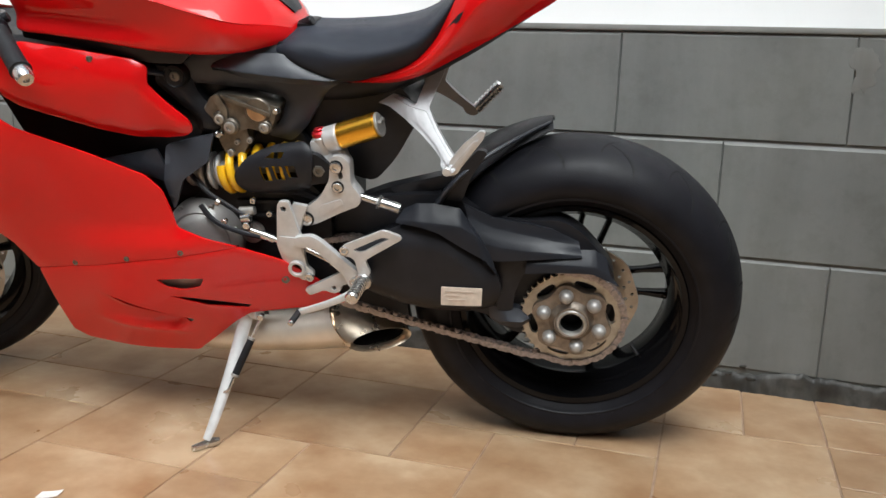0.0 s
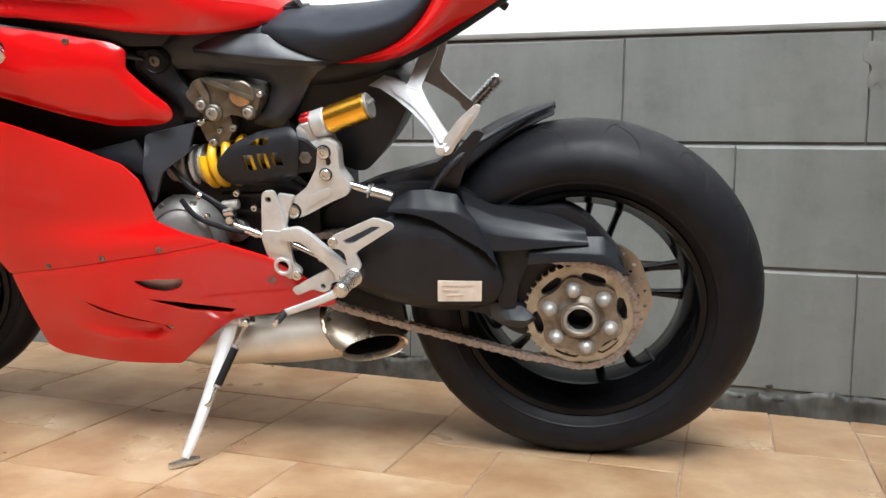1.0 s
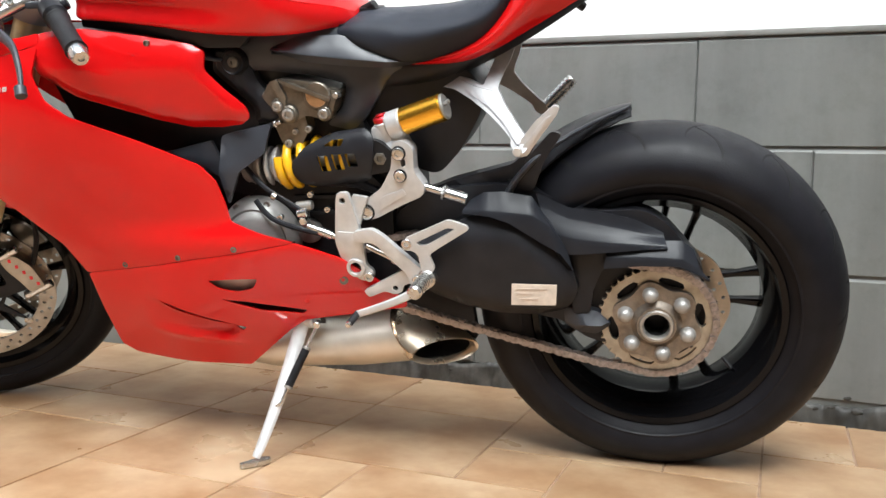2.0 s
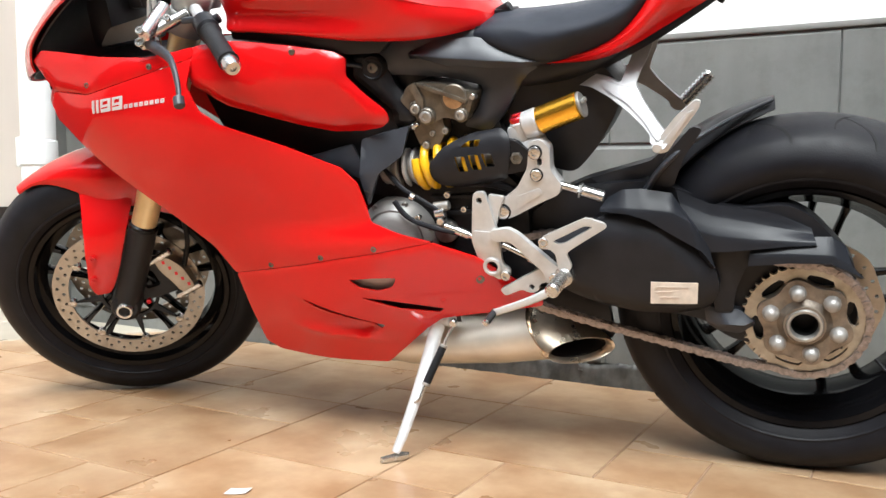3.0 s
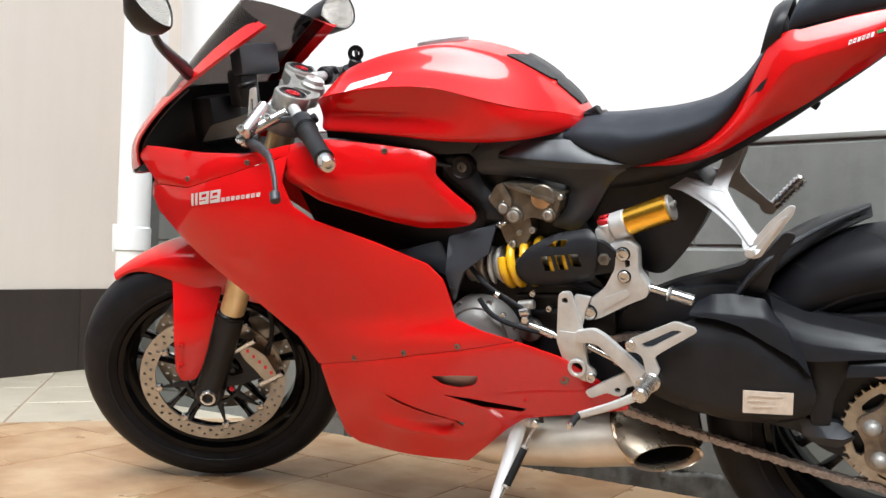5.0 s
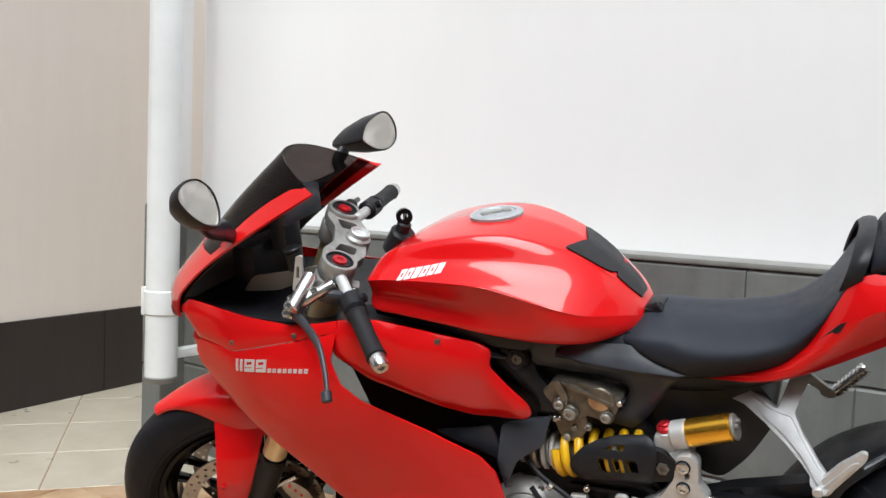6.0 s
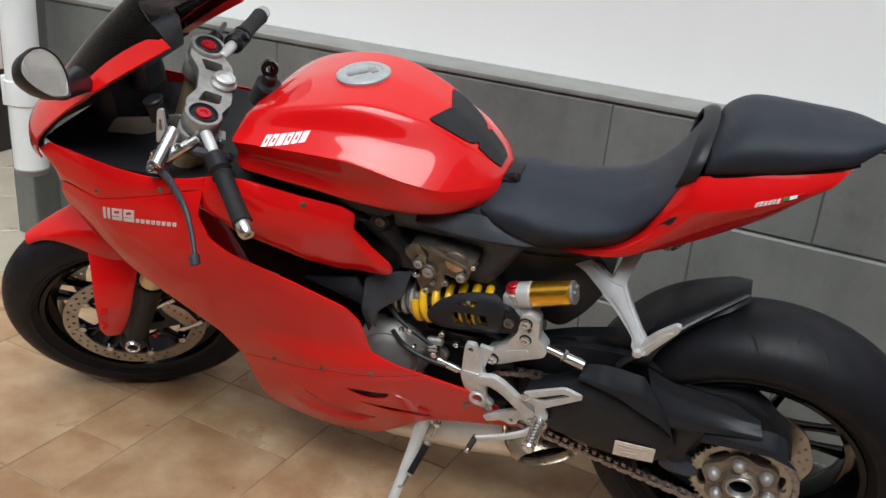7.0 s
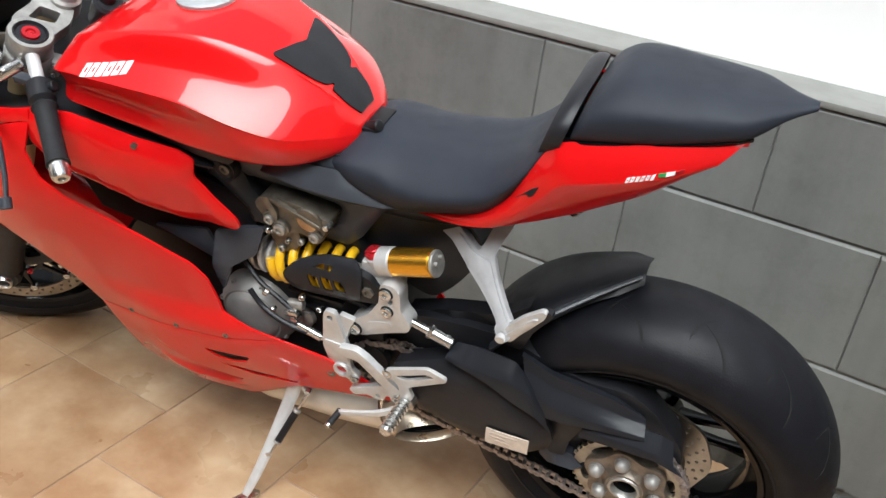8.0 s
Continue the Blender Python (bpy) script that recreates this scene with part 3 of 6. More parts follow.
# ---- the motorcycle, built upright: u to the rear, v to its right, w up; it leans on its side stand ----
YAW, LEAN, AXLE_R = 8.8, 15.0, 0.326
_turn = (Matrix.Rotation(radians(YAW), 3, "Z") @ Matrix.Rotation(radians(LEAN), 3, "X"))
_origin = Vector((0, 0, 0.281)) + 0.125 * (_turn @ Vector((0, 1, 0))) - AXLE_R * (_turn @ Vector((0, 0, 1)))
BIKE_POSE = Matrix.Translation(_origin) @ _turn.to_4x4()
bike = thing("motorcycle", "red sport motorcycle with black seats, leaning on its side stand", "motorcycle", BIKE_POSE)


def both(name, bm, material, label=""):
    """A part on the left and its mirror image on the right."""
    m = mirrored(bm)
    a = part(name, bm, material, bike, label)
    return a, part(name, m, material, bike, label)


def thin_plate_spline(points):
    p = np.array(points, float)
    n = len(p)
    kern = lambda r2: np.where(r2 > 0, r2 * np.log(r2 + 1e-12), 0.0)
    d2 = ((p[:, None, :2] - p[None, :, :2]) ** 2).sum(2)
    a = np.zeros((n + 3, n + 3))
    a[:n, :n] = kern(d2) + 2.5e-3 * np.eye(n)
    a[:n, n:] = np.c_[np.ones(n), p[:, :2]]
    a[n:, :n] = a[:n, n:].T
    c = np.linalg.solve(a, np.r_[p[:, 2], 0, 0, 0])

    def value(u, w):
        r2 = (p[:, 0] - u) ** 2 + (p[:, 1] - w) ** 2
        return float(kern(r2) @ c[:n] + c[n] + c[n + 1] * u + c[n + 2] * w)

    return value


# distance of the fairing's skin from the middle plane, at a few places of the side view
side_skin = thin_plate_spline([
    (-1.42, 0.82, 0.188), (-1.27, 0.735, 0.228), (-1.09, 0.745, 0.228), (-0.956, 0.420, 0.185), (-0.838, 0.441, 0.196), (-0.726, 0.464, 0.198),
    (-0.546, 0.397, 0.160), (-0.44, 0.34, 0.135), (-1.39, 0.69, 0.185), (-1.15, 0.52, 0.205), (-0.76, 0.205, 0.120), (-1.0, 0.215, 0.130),
    (-0.85, 0.31, 0.180), (-0.73, 0.54, 0.196), (-0.80, 0.62, 0.205), (-1.0, 0.70, 0.224), (-1.06, 0.83, 0.190), (-1.25, 0.83, 0.200)])


def crease(x, a, b):
    t = min(1.0, max(0.0, (x - a) / (b - a)))
    return t * t * (3 - 2 * t)


def fairing_skin(u, w):
    """The smooth skin with its lower flare line and the scoop round the vents."""
    v = side_skin(u, w)
    line = 0.50 + 0.055 * (u + 0.75)
    v += 0.012 * crease(line - w, -0.015, 0.035) * crease(-0.62 - u, -0.10, 0.15) * crease(u + 1.10, 0.0, 0.25)
    # the scoop: a hollow that deepens towards its rear end, between a straight slot and a rolled lip
    f = min(1.0, max(0.0, (u + 0.93) / 0.17))
    top, low = 0.3475 - 0.365 * (u + 0.894), 0.285 - 0.14 * (u + 0.91)
    rear = crease(-0.738 - 1.25 * (0.295 - w) - u, -0.006, 0.028)
    v -= 0.016 * f * rear * crease(top - w, 0.0, 0.009) * crease(w - low, -0.003, 0.022)
    v += 0.0045 * crease(u, -0.96, -0.88) * crease(-0.735 - u, 0.0, 0.04) * math.exp(-((w - low + 0.004) / 0.008) ** 2)
    return v


# -- wheels --
def tyre(parent, centre, R, half, rim_r, label):
    prof = [(-half * 0.72, rim_r - 0.004), (-half * 0.80, rim_r + 0.004), (-half * 0.94, rim_r + 0.20 * (R - rim_r)), (-half, rim_r + 0.38 * (R - rim_r)), (-half * 0.95, rim_r + 0.56 * (R - rim_r)), (-half * 0.78, rim_r + 0.765 * (R - rim_r)), (-half * 0.5, rim_r + 0.912 * (R - rim_r)), (-half * 0.2, R - 0.0018), (0, R)]
    half_prof = [tuple(p) for p in curve(prof, 4)]
    prof = half_prof + [(-a, r) for a, r in half_prof[-2::-1]]
    bm = turned(centre, (0, 1, 0), prof, 96, closed=True)
    t = part("tyre", bm, RUBBER, parent, label)
    # sidewall ribs and shallow tread cuts
    part("rib", turned((centre[0], centre[1] - half * 0.86, centre[2]), (0, 1, 0), [(-0.006, rim_r + 0.016), (-0.0085, rim_r + 0.018), (-0.0085, rim_r + 0.022), (-0.006, rim_r + 0.024)], 96, closed=True), RUBBER, t)
    return t


def tread_cuts(parent, centre, R, half, rim_r, count):
    """Curved cuts on a tyre's shoulder: thin near-black strips on the rubber, the grooves' shade in their colour."""
    prof = [(-half, rim_r + 0.38 * (R - rim_r)), (-half * 0.95, rim_r + 0.56 * (R - rim_r)), (-half * 0.78, rim_r + 0.765 * (R - rim_r)), (-half * 0.5, rim_r + 0.912 * (R - rim_r)), (-half * 0.2, R - 0.0018), (0, R)]
    line = np.array(curve(prof, 8))

    def at(q, a):
        i = min(int(q * (len(line) - 1)), len(line) - 2)
        f = q * (len(line) - 1) - i
        v, r = line[i] * (1 - f) + line[i + 1] * f
        return Vector(((r + 0.0004) * math.cos(a), v, (r + 0.0004) * math.sin(a)))

    for q0, q1, da, wid, first in ((0.34, 0.80, 0.17, 0.0046, 0.0), (0.55, 0.92, -0.10, 0.0036, math.pi / count)):
        bm = bmesh.new()
        prev = None
        for k in range(9):
            f = k / 8
            h = wid / R * (0.25 + math.sin(math.pi * min(0.95, f + 0.05))) * 0.5
            q, a = q0 + (q1 - q0) * f, da * f * f
            row = [bm.verts.new(at(q, a - h)), bm.verts.new(at(q, a + h))]
            if prev:
                bm.faces.new((prev[0], prev[1], row[1], row[0]))
            prev = row
        bmesh.ops.recalc_face_normals(bm, faces=bm.faces)
        bmesh.ops.solidify(bm, geom=list(bm.faces), thickness=0.0008)
        cut = part("tread_cut", bm, RECESS, parent)
        for n in range(count):
            ob = cut if n == 0 else new("tread_cut", cut.data)
            ob.parent = parent
            ob.matrix_local = Matrix.Translation(centre) @ Matrix.Rotation(-first - 2 * math.pi * n / count, 4, "Y")


def wheel(name, parent, centre, R, half, rim_half, label, spin=0.0, dish=0.0):
    hub = thing(name, label, "wheel")
    hub.parent = parent
    del hub["category"]
    rim_r = 0.218
    c = Vector(centre)
    tread_cuts(tyre(hub, centre, R, half, rim_r, "black rubber tyre"), centre, R, half, rim_r, 15)
    h = rim_half
    prof = [(-h, rim_r + 0.004), (-h - 0.004, rim_r), (-h, rim_r - 0.010), (-h + 0.016, rim_r - 0.016), (-h * 0.45, rim_r - 0.034), (h * 0.45, rim_r - 0.034), (h - 0.016, rim_r - 0.016), (h, rim_r - 0.010), (h + 0.004, rim_r), (h, rim_r + 0.004), (h * 0.5, rim_r - 0.026), (-h * 0.5, rim_r - 0.026)]
    part("rim", turned(centre, (0, 1, 0), prof, 80, closed=True), GLOSSY, hub, "gloss black alloy rim")
    part("hub", turned(centre, (0, 1, 0), [(dish - 0.035, 0.0), (dish - 0.035, 0.045), (dish - 0.02, 0.062), (dish + 0.02, 0.062), (dish + 0.035, 0.045), (dish + 0.035, 0.0)], 32), GLOSSY, hub)
    for n in range(5):
        for s in (-1, 1):
            a = radians(spin + 72 * n)
            d, o = Vector((math.cos(a), 0, math.sin(a))), Vector((-math.sin(a), 0, math.cos(a)))
            bm = bmesh.new()
            rings = []
            for r, wd, th, off in ((0.050, 0.010, 0.016, 0.018), (0.090, 0.0065, 0.011, 0.022), (0.140, 0.0055, 0.009, 0.026), (0.190, 0.009, 0.014, 0.031)):
                q = c + d * r + o * off * s
                rings.append([bm.verts.new(q + o * x * wd + Vector((0, y * th + dish, 0))) for x, y in ((-0.6, -1), (0.6, -1), (1, -0.6), (1, 0.6), (0.6, 1), (-0.6, 1), (-1, 0.6), (-1, -0.6))])
            for p, q in zip(rings, rings[1:]):
                for k in range(8):
                    bm.faces.new((p[k], p[(k + 1) % 8], q[(k + 1) % 8], q[k]))
            part("spoke", bm, GLOSSY, hub)
    return hub


def drilled_disc(r0, r1, v0, v1, centre, rows, per_row, rr=0.0036, wave=0.0):
    n = 96
    outer = [(centre[0] + (r1 + wave * math.cos(9 * 2 * math.pi * i / n)) * math.cos(2 * math.pi * i / n), centre[2] + (r1 + wave * math.cos(9 * 2 * math.pi * i / n)) * math.sin(2 * math.pi * i / n)) for i in range(n)]
    inner = [(centre[0] + r0 * math.cos(2 * math.pi * i / 64), centre[2] + r0 * math.sin(2 * math.pi * i / 64)) for i in range(64)]
    holes = [inner]
    for k in range(rows):
        r = r0 + (r1 - r0) * (k + 0.8) / (rows + 0.6)
        for i in range(per_row):
            a = 2 * math.pi * (i + k / rows) / per_row
            x, y = centre[0] + r * math.cos(a), centre[2] + r * math.sin(a)
            holes.append([(x + rr * math.cos(b * math.pi / 4), y + rr * math.sin(b * math.pi / 4)) for b in range(8)])
    return plate(outer, v0, v1, 0.0, holes)


REAR_C, FRONT_C = (0.0, 0.0, AXLE_R), (-1.448, 0.0, 0.303)
rear_wheel = wheel("rear_wheel", bike, REAR_C, 0.326, 0.100, 0.078, "wide black rear wheel", spin=76, dish=0.045)
part("brake_disc", drilled_disc(0.080, 0.126, -0.034, -0.028, REAR_C, 3, 26, wave=0.002), DISC, rear_wheel, "drilled steel rear brake disc")
part("valve", rod((0.122, -0.02, 0.222), (0.138, -0.035, 0.207), 0.0035), DARK, rear_wheel)

# -- sprocket, carrier and chain --
SP_V = -0.108
teeth = []
for i in range(42):
    for f, r in ((0.0, 0.0945), (0.30, 0.0945), (0.46, 0.1000), (0.56, 0.1000), (0.72, 0.0945)):
        a = 2 * math.pi * (i + f) / 42
        teeth.append((r * math.cos(a), AXLE_R + r * math.sin(a)))
slots = []
for i in range(6):
    a0 = radians(60 * i + 13)
    arc = [(0.0820, a0 + radians(d)) for d in (-13, -6, 0, 6, 13)] + [(0.0770, a0 + radians(17)), (0.0680, a0 + radians(14)), (0.0620, a0), (0.0680, a0 - radians(14)), (0.0770, a0 - radians(17))]
    slots.append([(r * math.cos(a), AXLE_R + r * math.sin(a)) for r, a in arc])
slots.append([(0.058 * math.cos(2 * math.pi * i / 40), AXLE_R + 0.058 * math.sin(2 * math.pi * i / 40)) for i in range(40)])
sprocket = part("sprocket", plate(teeth, SP_V - 0.004, SP_V + 0.004, 0.001, slots), SPROCKET, rear_wheel, "worn gold-tinted rear sprocket")
lobes = []
for i in range(72):
    a = 2 * math.pi * i / 72
    r = 0.0710 + 0.0062 * math.cos(6 * (a - radians(43)))
    lobes.append((r * math.cos(a), AXLE_R + r * math.sin(a)))
carrier = part("sprocket_carrier", join(plate(lobes, -0.121, -0.098, 0.003, [[(0.0235 * math.cos(q * 0.2618), AXLE_R + 0.0235 * math.sin(q * 0.2618)) for q in range(24)]]), turned((0, -0.125, AXLE_R), (0, 1, 0), [(-0.004, 0.024), (-0.007, 0.028), (-0.007, 0.033), (0.0, 0.036), (0.006, 0.046)], 40)), CARRIER, rear_wheel, "stained cast sprocket carrier")
for i in range(6):
    a = radians(43 + 60 * i)
    p = (0.0550 * math.cos(a), -0.121, AXLE_R + 0.0550 * math.sin(a))
    part("nut", turned(p, (0, -1, 0), [(0, 0.0140), (0.004, 0.0140), (0.0045, 0.0130), (0.010, 0.0122), (0.015, 0.0095), (0.018, 0.0045), (0.018, 0.0)], 12), COVERGREY, carrier)
part("axle_nut", turned((0, -0.125, AXLE_R), (0, -1, 0), [(-0.06, 0.0215), (0.006, 0.0215), (0.010, 0.0235), (0.010, 0.0275), (0.006, 0.0300), (0.000, 0.0310)], 36), CAST, rear_wheel, "hollow polished axle nut")
part("axle", turned((0, -0.07, AXLE_R), (0, 1, 0), [(-0.045, 0.0212), (0.12, 0.0212), (0.12, 0.0), (0.0, 0.0)], 32), DARK, rear_wheel)


part("bore", turned((0, -0.095, AXLE_R), (0, -1, 0), [(0.0, 0.0), (0.0, 0.0208), (0.028, 0.0212)], 28), RECESS, rear_wheel, "dark axle bore")


def chain_links(path, pitch=0.0159):
    """Alternate inner and outer link plates along a path in the sprocket's plane."""
    pts = [Vector(p) for p in path]
    lens = [0.0]
    for a, b in zip(pts, pts[1:]):
        lens.append(lens[-1] + (b - a).length)

    def at(s):
        for k in range(len(pts) - 1):
            if s <= lens[k + 1]:
                return pts[k].lerp(pts[k + 1], (s - lens[k]) / (lens[k + 1] - lens[k]))
        return pts[-1]

    bm = bmesh.new()
    n = int(lens[-1] / pitch)
    for i in range(n):
        a, b = at(i * pitch), at((i + 1) * pitch)
        d = (b - a).normalized()
        o = Vector((-d.y, d.x))
        shape = []
        for f, q in ((-0.25, 0.0), (-0.15, 0.62), (0.0, 0.95), (0.28, 0.92), (0.5, 0.68), (0.72, 0.92), (1.0, 0.95), (1.15, 0.62), (1.25, 0.0)):
            shape.append((f, q))
        ring = shape + [(f, -q) for f, q in shape[-2:0:-1]]
        for v0, v1 in ((-0.0085, -0.0065), (0.0065, 0.0085)) if i % 2 else ((-0.0062, -0.0042), (0.0042, 0.0062)):
            low = [bm.verts.new((*(a + d * f * pitch + o * q * 0.0068), v)) for f, q in ring for v in (v0,)]
            top = [bm.verts.new((p.co.x, p.co.y, v1)) for p in low]
            bm.faces.new(low)
            bm.faces.new(top)
            for k in range(len(ring)):
                bm.faces.new((low[k], low[(k + 1) % len(ring)], top[(k + 1) % len(ring)], top[k]))
        ringp = [(a.x + 0.0040 * math.cos(k * math.pi / 3), a.y + 0.0040 * math.sin(k * math.pi / 3)) for k in range(6)]
        lo = [bm.verts.new((*p, -0.0095)) for p in ringp]
        hi = [bm.verts.new((*p, 0.0095)) for p in ringp]
        bm.faces.new(lo)
        bm.faces.new(hi)
        for k in range(6):
            bm.faces.new((lo[k], lo[(k + 1) % 6], hi[(k + 1) % 6], hi[k]))
    bm.transform(Matrix(((1, 0, 0, 0), (0, 0, 1, SP_V), (0, 1, 0, 0), (0, 0, 0, 1))))
    return bm


pr = 0.0985
loop = [(-0.52, 0.352), (-0.437, 0.322), (-0.35, 0.300), (-0.25, 0.277), (-0.16, 0.256), (-0.085, 0.239)]
loop += [(pr * math.cos(radians(a)), AXLE_R + pr * math.sin(radians(a))) for a in range(-116, 97, 8)]
loop += [(-0.10, 0.436), (-0.20, 0.448), (-0.30, 0.459), (-0.43, 0.468), (-0.49, 0.455), (-0.525, 0.425), (-0.538, 0.385), (-0.52, 0.352)]
part("chain", chain_links(loop), CHAIN, bike, "dull steel drive chain")
part("front_sprocket", turned((-0.487, SP_V, 0.415), (0, 1, 0), [(-0.008, 0.0), (-0.008, 0.036), (0.008, 0.036), (0.008, 0.0)], 30), DARK, bike)

# -- swing arm --
arm = part("swing_arm", plate(fillet([(-0.46, 0.50), (-0.40, 0.545), (-0.315, 0.556), (-0.26, 0.560), (-0.205, 0.548), (-0.16, 0.530), (-0.10, 0.515), (-0.03, 0.522), (0.008, 0.500), (0.040, 0.465), (0.072, 0.425), (0.080, 0.36), (0.056, 0.30), (0.0, 0.275), (-0.06, 0.268), (-0.12, 0.280), (-0.160, 0.312), (-0.30, 0.335), (-0.44, 0.37), (-0.49, 0.42)], 0.02), -0.095, -0.052, 0.014), BLACK, bike, "black cast single-sided swing arm")
part("arm_cover", panel(fillet([(-0.43, 0.455), (-0.385, 0.480), (-0.313, 0.516), (-0.269, 0.523), (-0.215, 0.500), (-0.165, 0.455), (-0.138, 0.415), (-0.132, 0.382), (-0.15, 0.350), (-0.20, 0.338), (-0.262, 0.336), (-0.33, 0.348), (-0.385, 0.368), (-0.43, 0.40)], 0.015), lambda u, w: 0.143 + 0.018 * math.cos(min(1.5, 9 * abs(w - 0.425))) - 0.04 * max(0, u + 0.2), 0.03, roll=0.022, edge=0.028), BLACK, arm, "matt black chain cover")
def facets(columns, depths, thick=0.014):
    """A folded sheet: each column holds (u, w) on the crease lines, whose distances from the middle plane are depths."""
    rows = [[np.array((u, -d - e, w)) for (u, w), d in zip(col, depths)] for *col, e in columns]
    fine = []
    for a, b in zip(rows, rows[1:]):
        for k in range(4):
            line = [p + (q - p) * k / 4 for p, q in zip(a, b)]
            fine.append([c for p, q in zip(line, line[1:]) for c in (p + (q - p) * 0.06, p + (q - p) * 0.5, p + (q - p) * 0.94)])
    fine.append([c for p, q in zip(rows[-1], rows[-1][1:]) for c in (p + (q - p) * 0.06, p + (q - p) * 0.5, p + (q - p) * 0.94)])
    return grid_mesh(fine, thick=thick)


part("arm_top", facets([
    ((-0.318, 0.538), (-0.327, 0.527), (-0.328, 0.521), -0.012), ((-0.293, 0.556), (-0.290, 0.530), (-0.278, 0.520), 0.0), ((-0.262, 0.559), (-0.250, 0.528), (-0.246, 0.510), 0.002),
    ((-0.212, 0.551), (-0.208, 0.524), (-0.204, 0.482), 0.0), ((-0.196, 0.522), (-0.178, 0.506), (-0.160, 0.454), -0.006), ((-0.172, 0.500), (-0.152, 0.462), (-0.140, 0.424), -0.014)], (0.128, 0.156, 0.160)), ARMBLACK, arm, "satin black folded upper cover", sharp=60)
part("arm_beam", facets([
    ((-0.207, 0.553), (-0.200, 0.530), (-0.185, 0.492), (-0.162, 0.450), 0.0), ((-0.153, 0.529), (-0.150, 0.509), (-0.140, 0.480), (-0.125, 0.453), 0.0), ((-0.086, 0.519), (-0.085, 0.497), (-0.080, 0.474), (-0.078, 0.458), -0.003),
    ((-0.044, 0.510), (-0.040, 0.487), (-0.032, 0.473), (-0.028, 0.464), -0.006), ((0.004, 0.486), (0.006, 0.478), (0.010, 0.472), (0.012, 0.466), -0.010)], (0.114, 0.120, 0.140, 0.143)), ARMBLACK, arm, "creased black beam of the arm", sharp=60)
part("arm_guard", facets([
    ((-0.086, 0.462), (-0.088, 0.449), (-0.091, 0.428), -0.004), ((-0.030, 0.476), (-0.030, 0.453), (-0.030, 0.437), 0.0), ((0.034, 0.478), (0.036, 0.452), (0.032, 0.439), 0.0), ((0.054, 0.462), (0.064, 0.434), (0.084, 0.414), -0.006)], (0.116, 0.140, 0.143)), ARMBLACK, arm, "black chain guard over the sprocket", sharp=60)
part("arm_web", panel(fillet([(-0.185, 0.470), (-0.075, 0.478), (-0.070, 0.448), (-0.095, 0.415), (-0.108, 0.38), (-0.112, 0.34), (-0.14, 0.335), (-0.155, 0.42)], 0.006), lambda u, w: 0.124, 0.03, roll=0.006, edge=0.010), BLACK, arm)
part("arm_foot", panel(fillet([(-0.160, 0.345), (-0.10, 0.340), (-0.075, 0.318), (-0.10, 0.296), (-0.135, 0.300), (-0.155, 0.315)], 0.006), lambda u, w: 0.128 - 0.2 * abs(w - 0.32), 0.03, roll=0.012, edge=0.015), SATIN, arm)
part("hub_ring", turned((0, -0.05, AXLE_R), (0, -1, 0), [(-0.02, 0.0), (-0.02, 0.078), (0.0, 0.086), (0.036, 0.082), (0.042, 0.074), (0.042, 0.0)], 48), DARK, arm, "dark eccentric hub of the swing arm")
label = part("label", panel([(-0.243, 0.366), (-0.167, 0.369), (-0.166, 0.406), (-0.242, 0.405)], lambda u, w: 0.1655 - 0.04 * max(0, u + 0.2), 0.0012, roll=0.0005, edge=0.004), LABELP, arm, "cream paper label with faded print")
for x0, x1, y in ((-0.234, -0.182, 0.395), (-0.234, -0.207, 0.386), (-0.227, -0.197, 0.377)):
    part("print_bar", panel([(x0, y), (x1, y + 0.0015), (x1, y + 0.004), (x0, y + 0.0025)], lambda u, w: 0.1662 - 0.04 * max(0, u + 0.2), 0.0006, roll=0.0, edge=0.004), INK, label)

# -- rear hugger over the tyre --
hug = []
for k in range(29):
    f = k / 28
    a = radians(64 - 54.5 * f)
    row = []
    wide = 0.100 - 0.046 * crease(f, 0.35, 1.0) - 0.02 * max(0.0, f - 0.9) * 10
    for s in np.linspace(-1, 1, 21):
        r = 0.337 + 0.016 * (1 - abs(s) ** 2.4) - 0.022 * max(0, abs(s) - 0.75) / 0.25 * (1 - f)
        row.append((-r * math.sin(a), 0.045 * f ** 1.5 + s * wide, AXLE_R + r * math.cos(a)))
    hug.append(row)
hugger = part("hugger", grid_mesh(hug, thick=0.004), BLACK, bike, "black plastic rear hugger")
part("hugger_rail", tube([(-0.262, -0.100, 0.535), (-0.236, -0.108, 0.578), (-0.195, -0.095, 0.618), (-0.13, -0.045, 0.650), (-0.062, 0.012, 0.672)], 0.007, 8, 6, 0.003, 1.6), SATIN, hugger)
part("hugger_stay", panel(fillet([(-0.248, 0.556), (-0.212, 0.552), (-0.196, 0.60), (-0.165, 0.650), (-0.183, 0.655), (-0.226, 0.604)], 0.008), lambda u, w: 0.112, 0.012, roll=0.006, edge=0.01), BLACK, hugger)
part("hugger_front", panel(fillet([(-0.43, 0.53), (-0.36, 0.560), (-0.25, 0.592), (-0.21, 0.630), (-0.24, 0.57), (-0.31, 0.545)], 0.006), lambda u, w: 0.085, 0.03, roll=0.006, edge=0.01), BLACK, hugger)

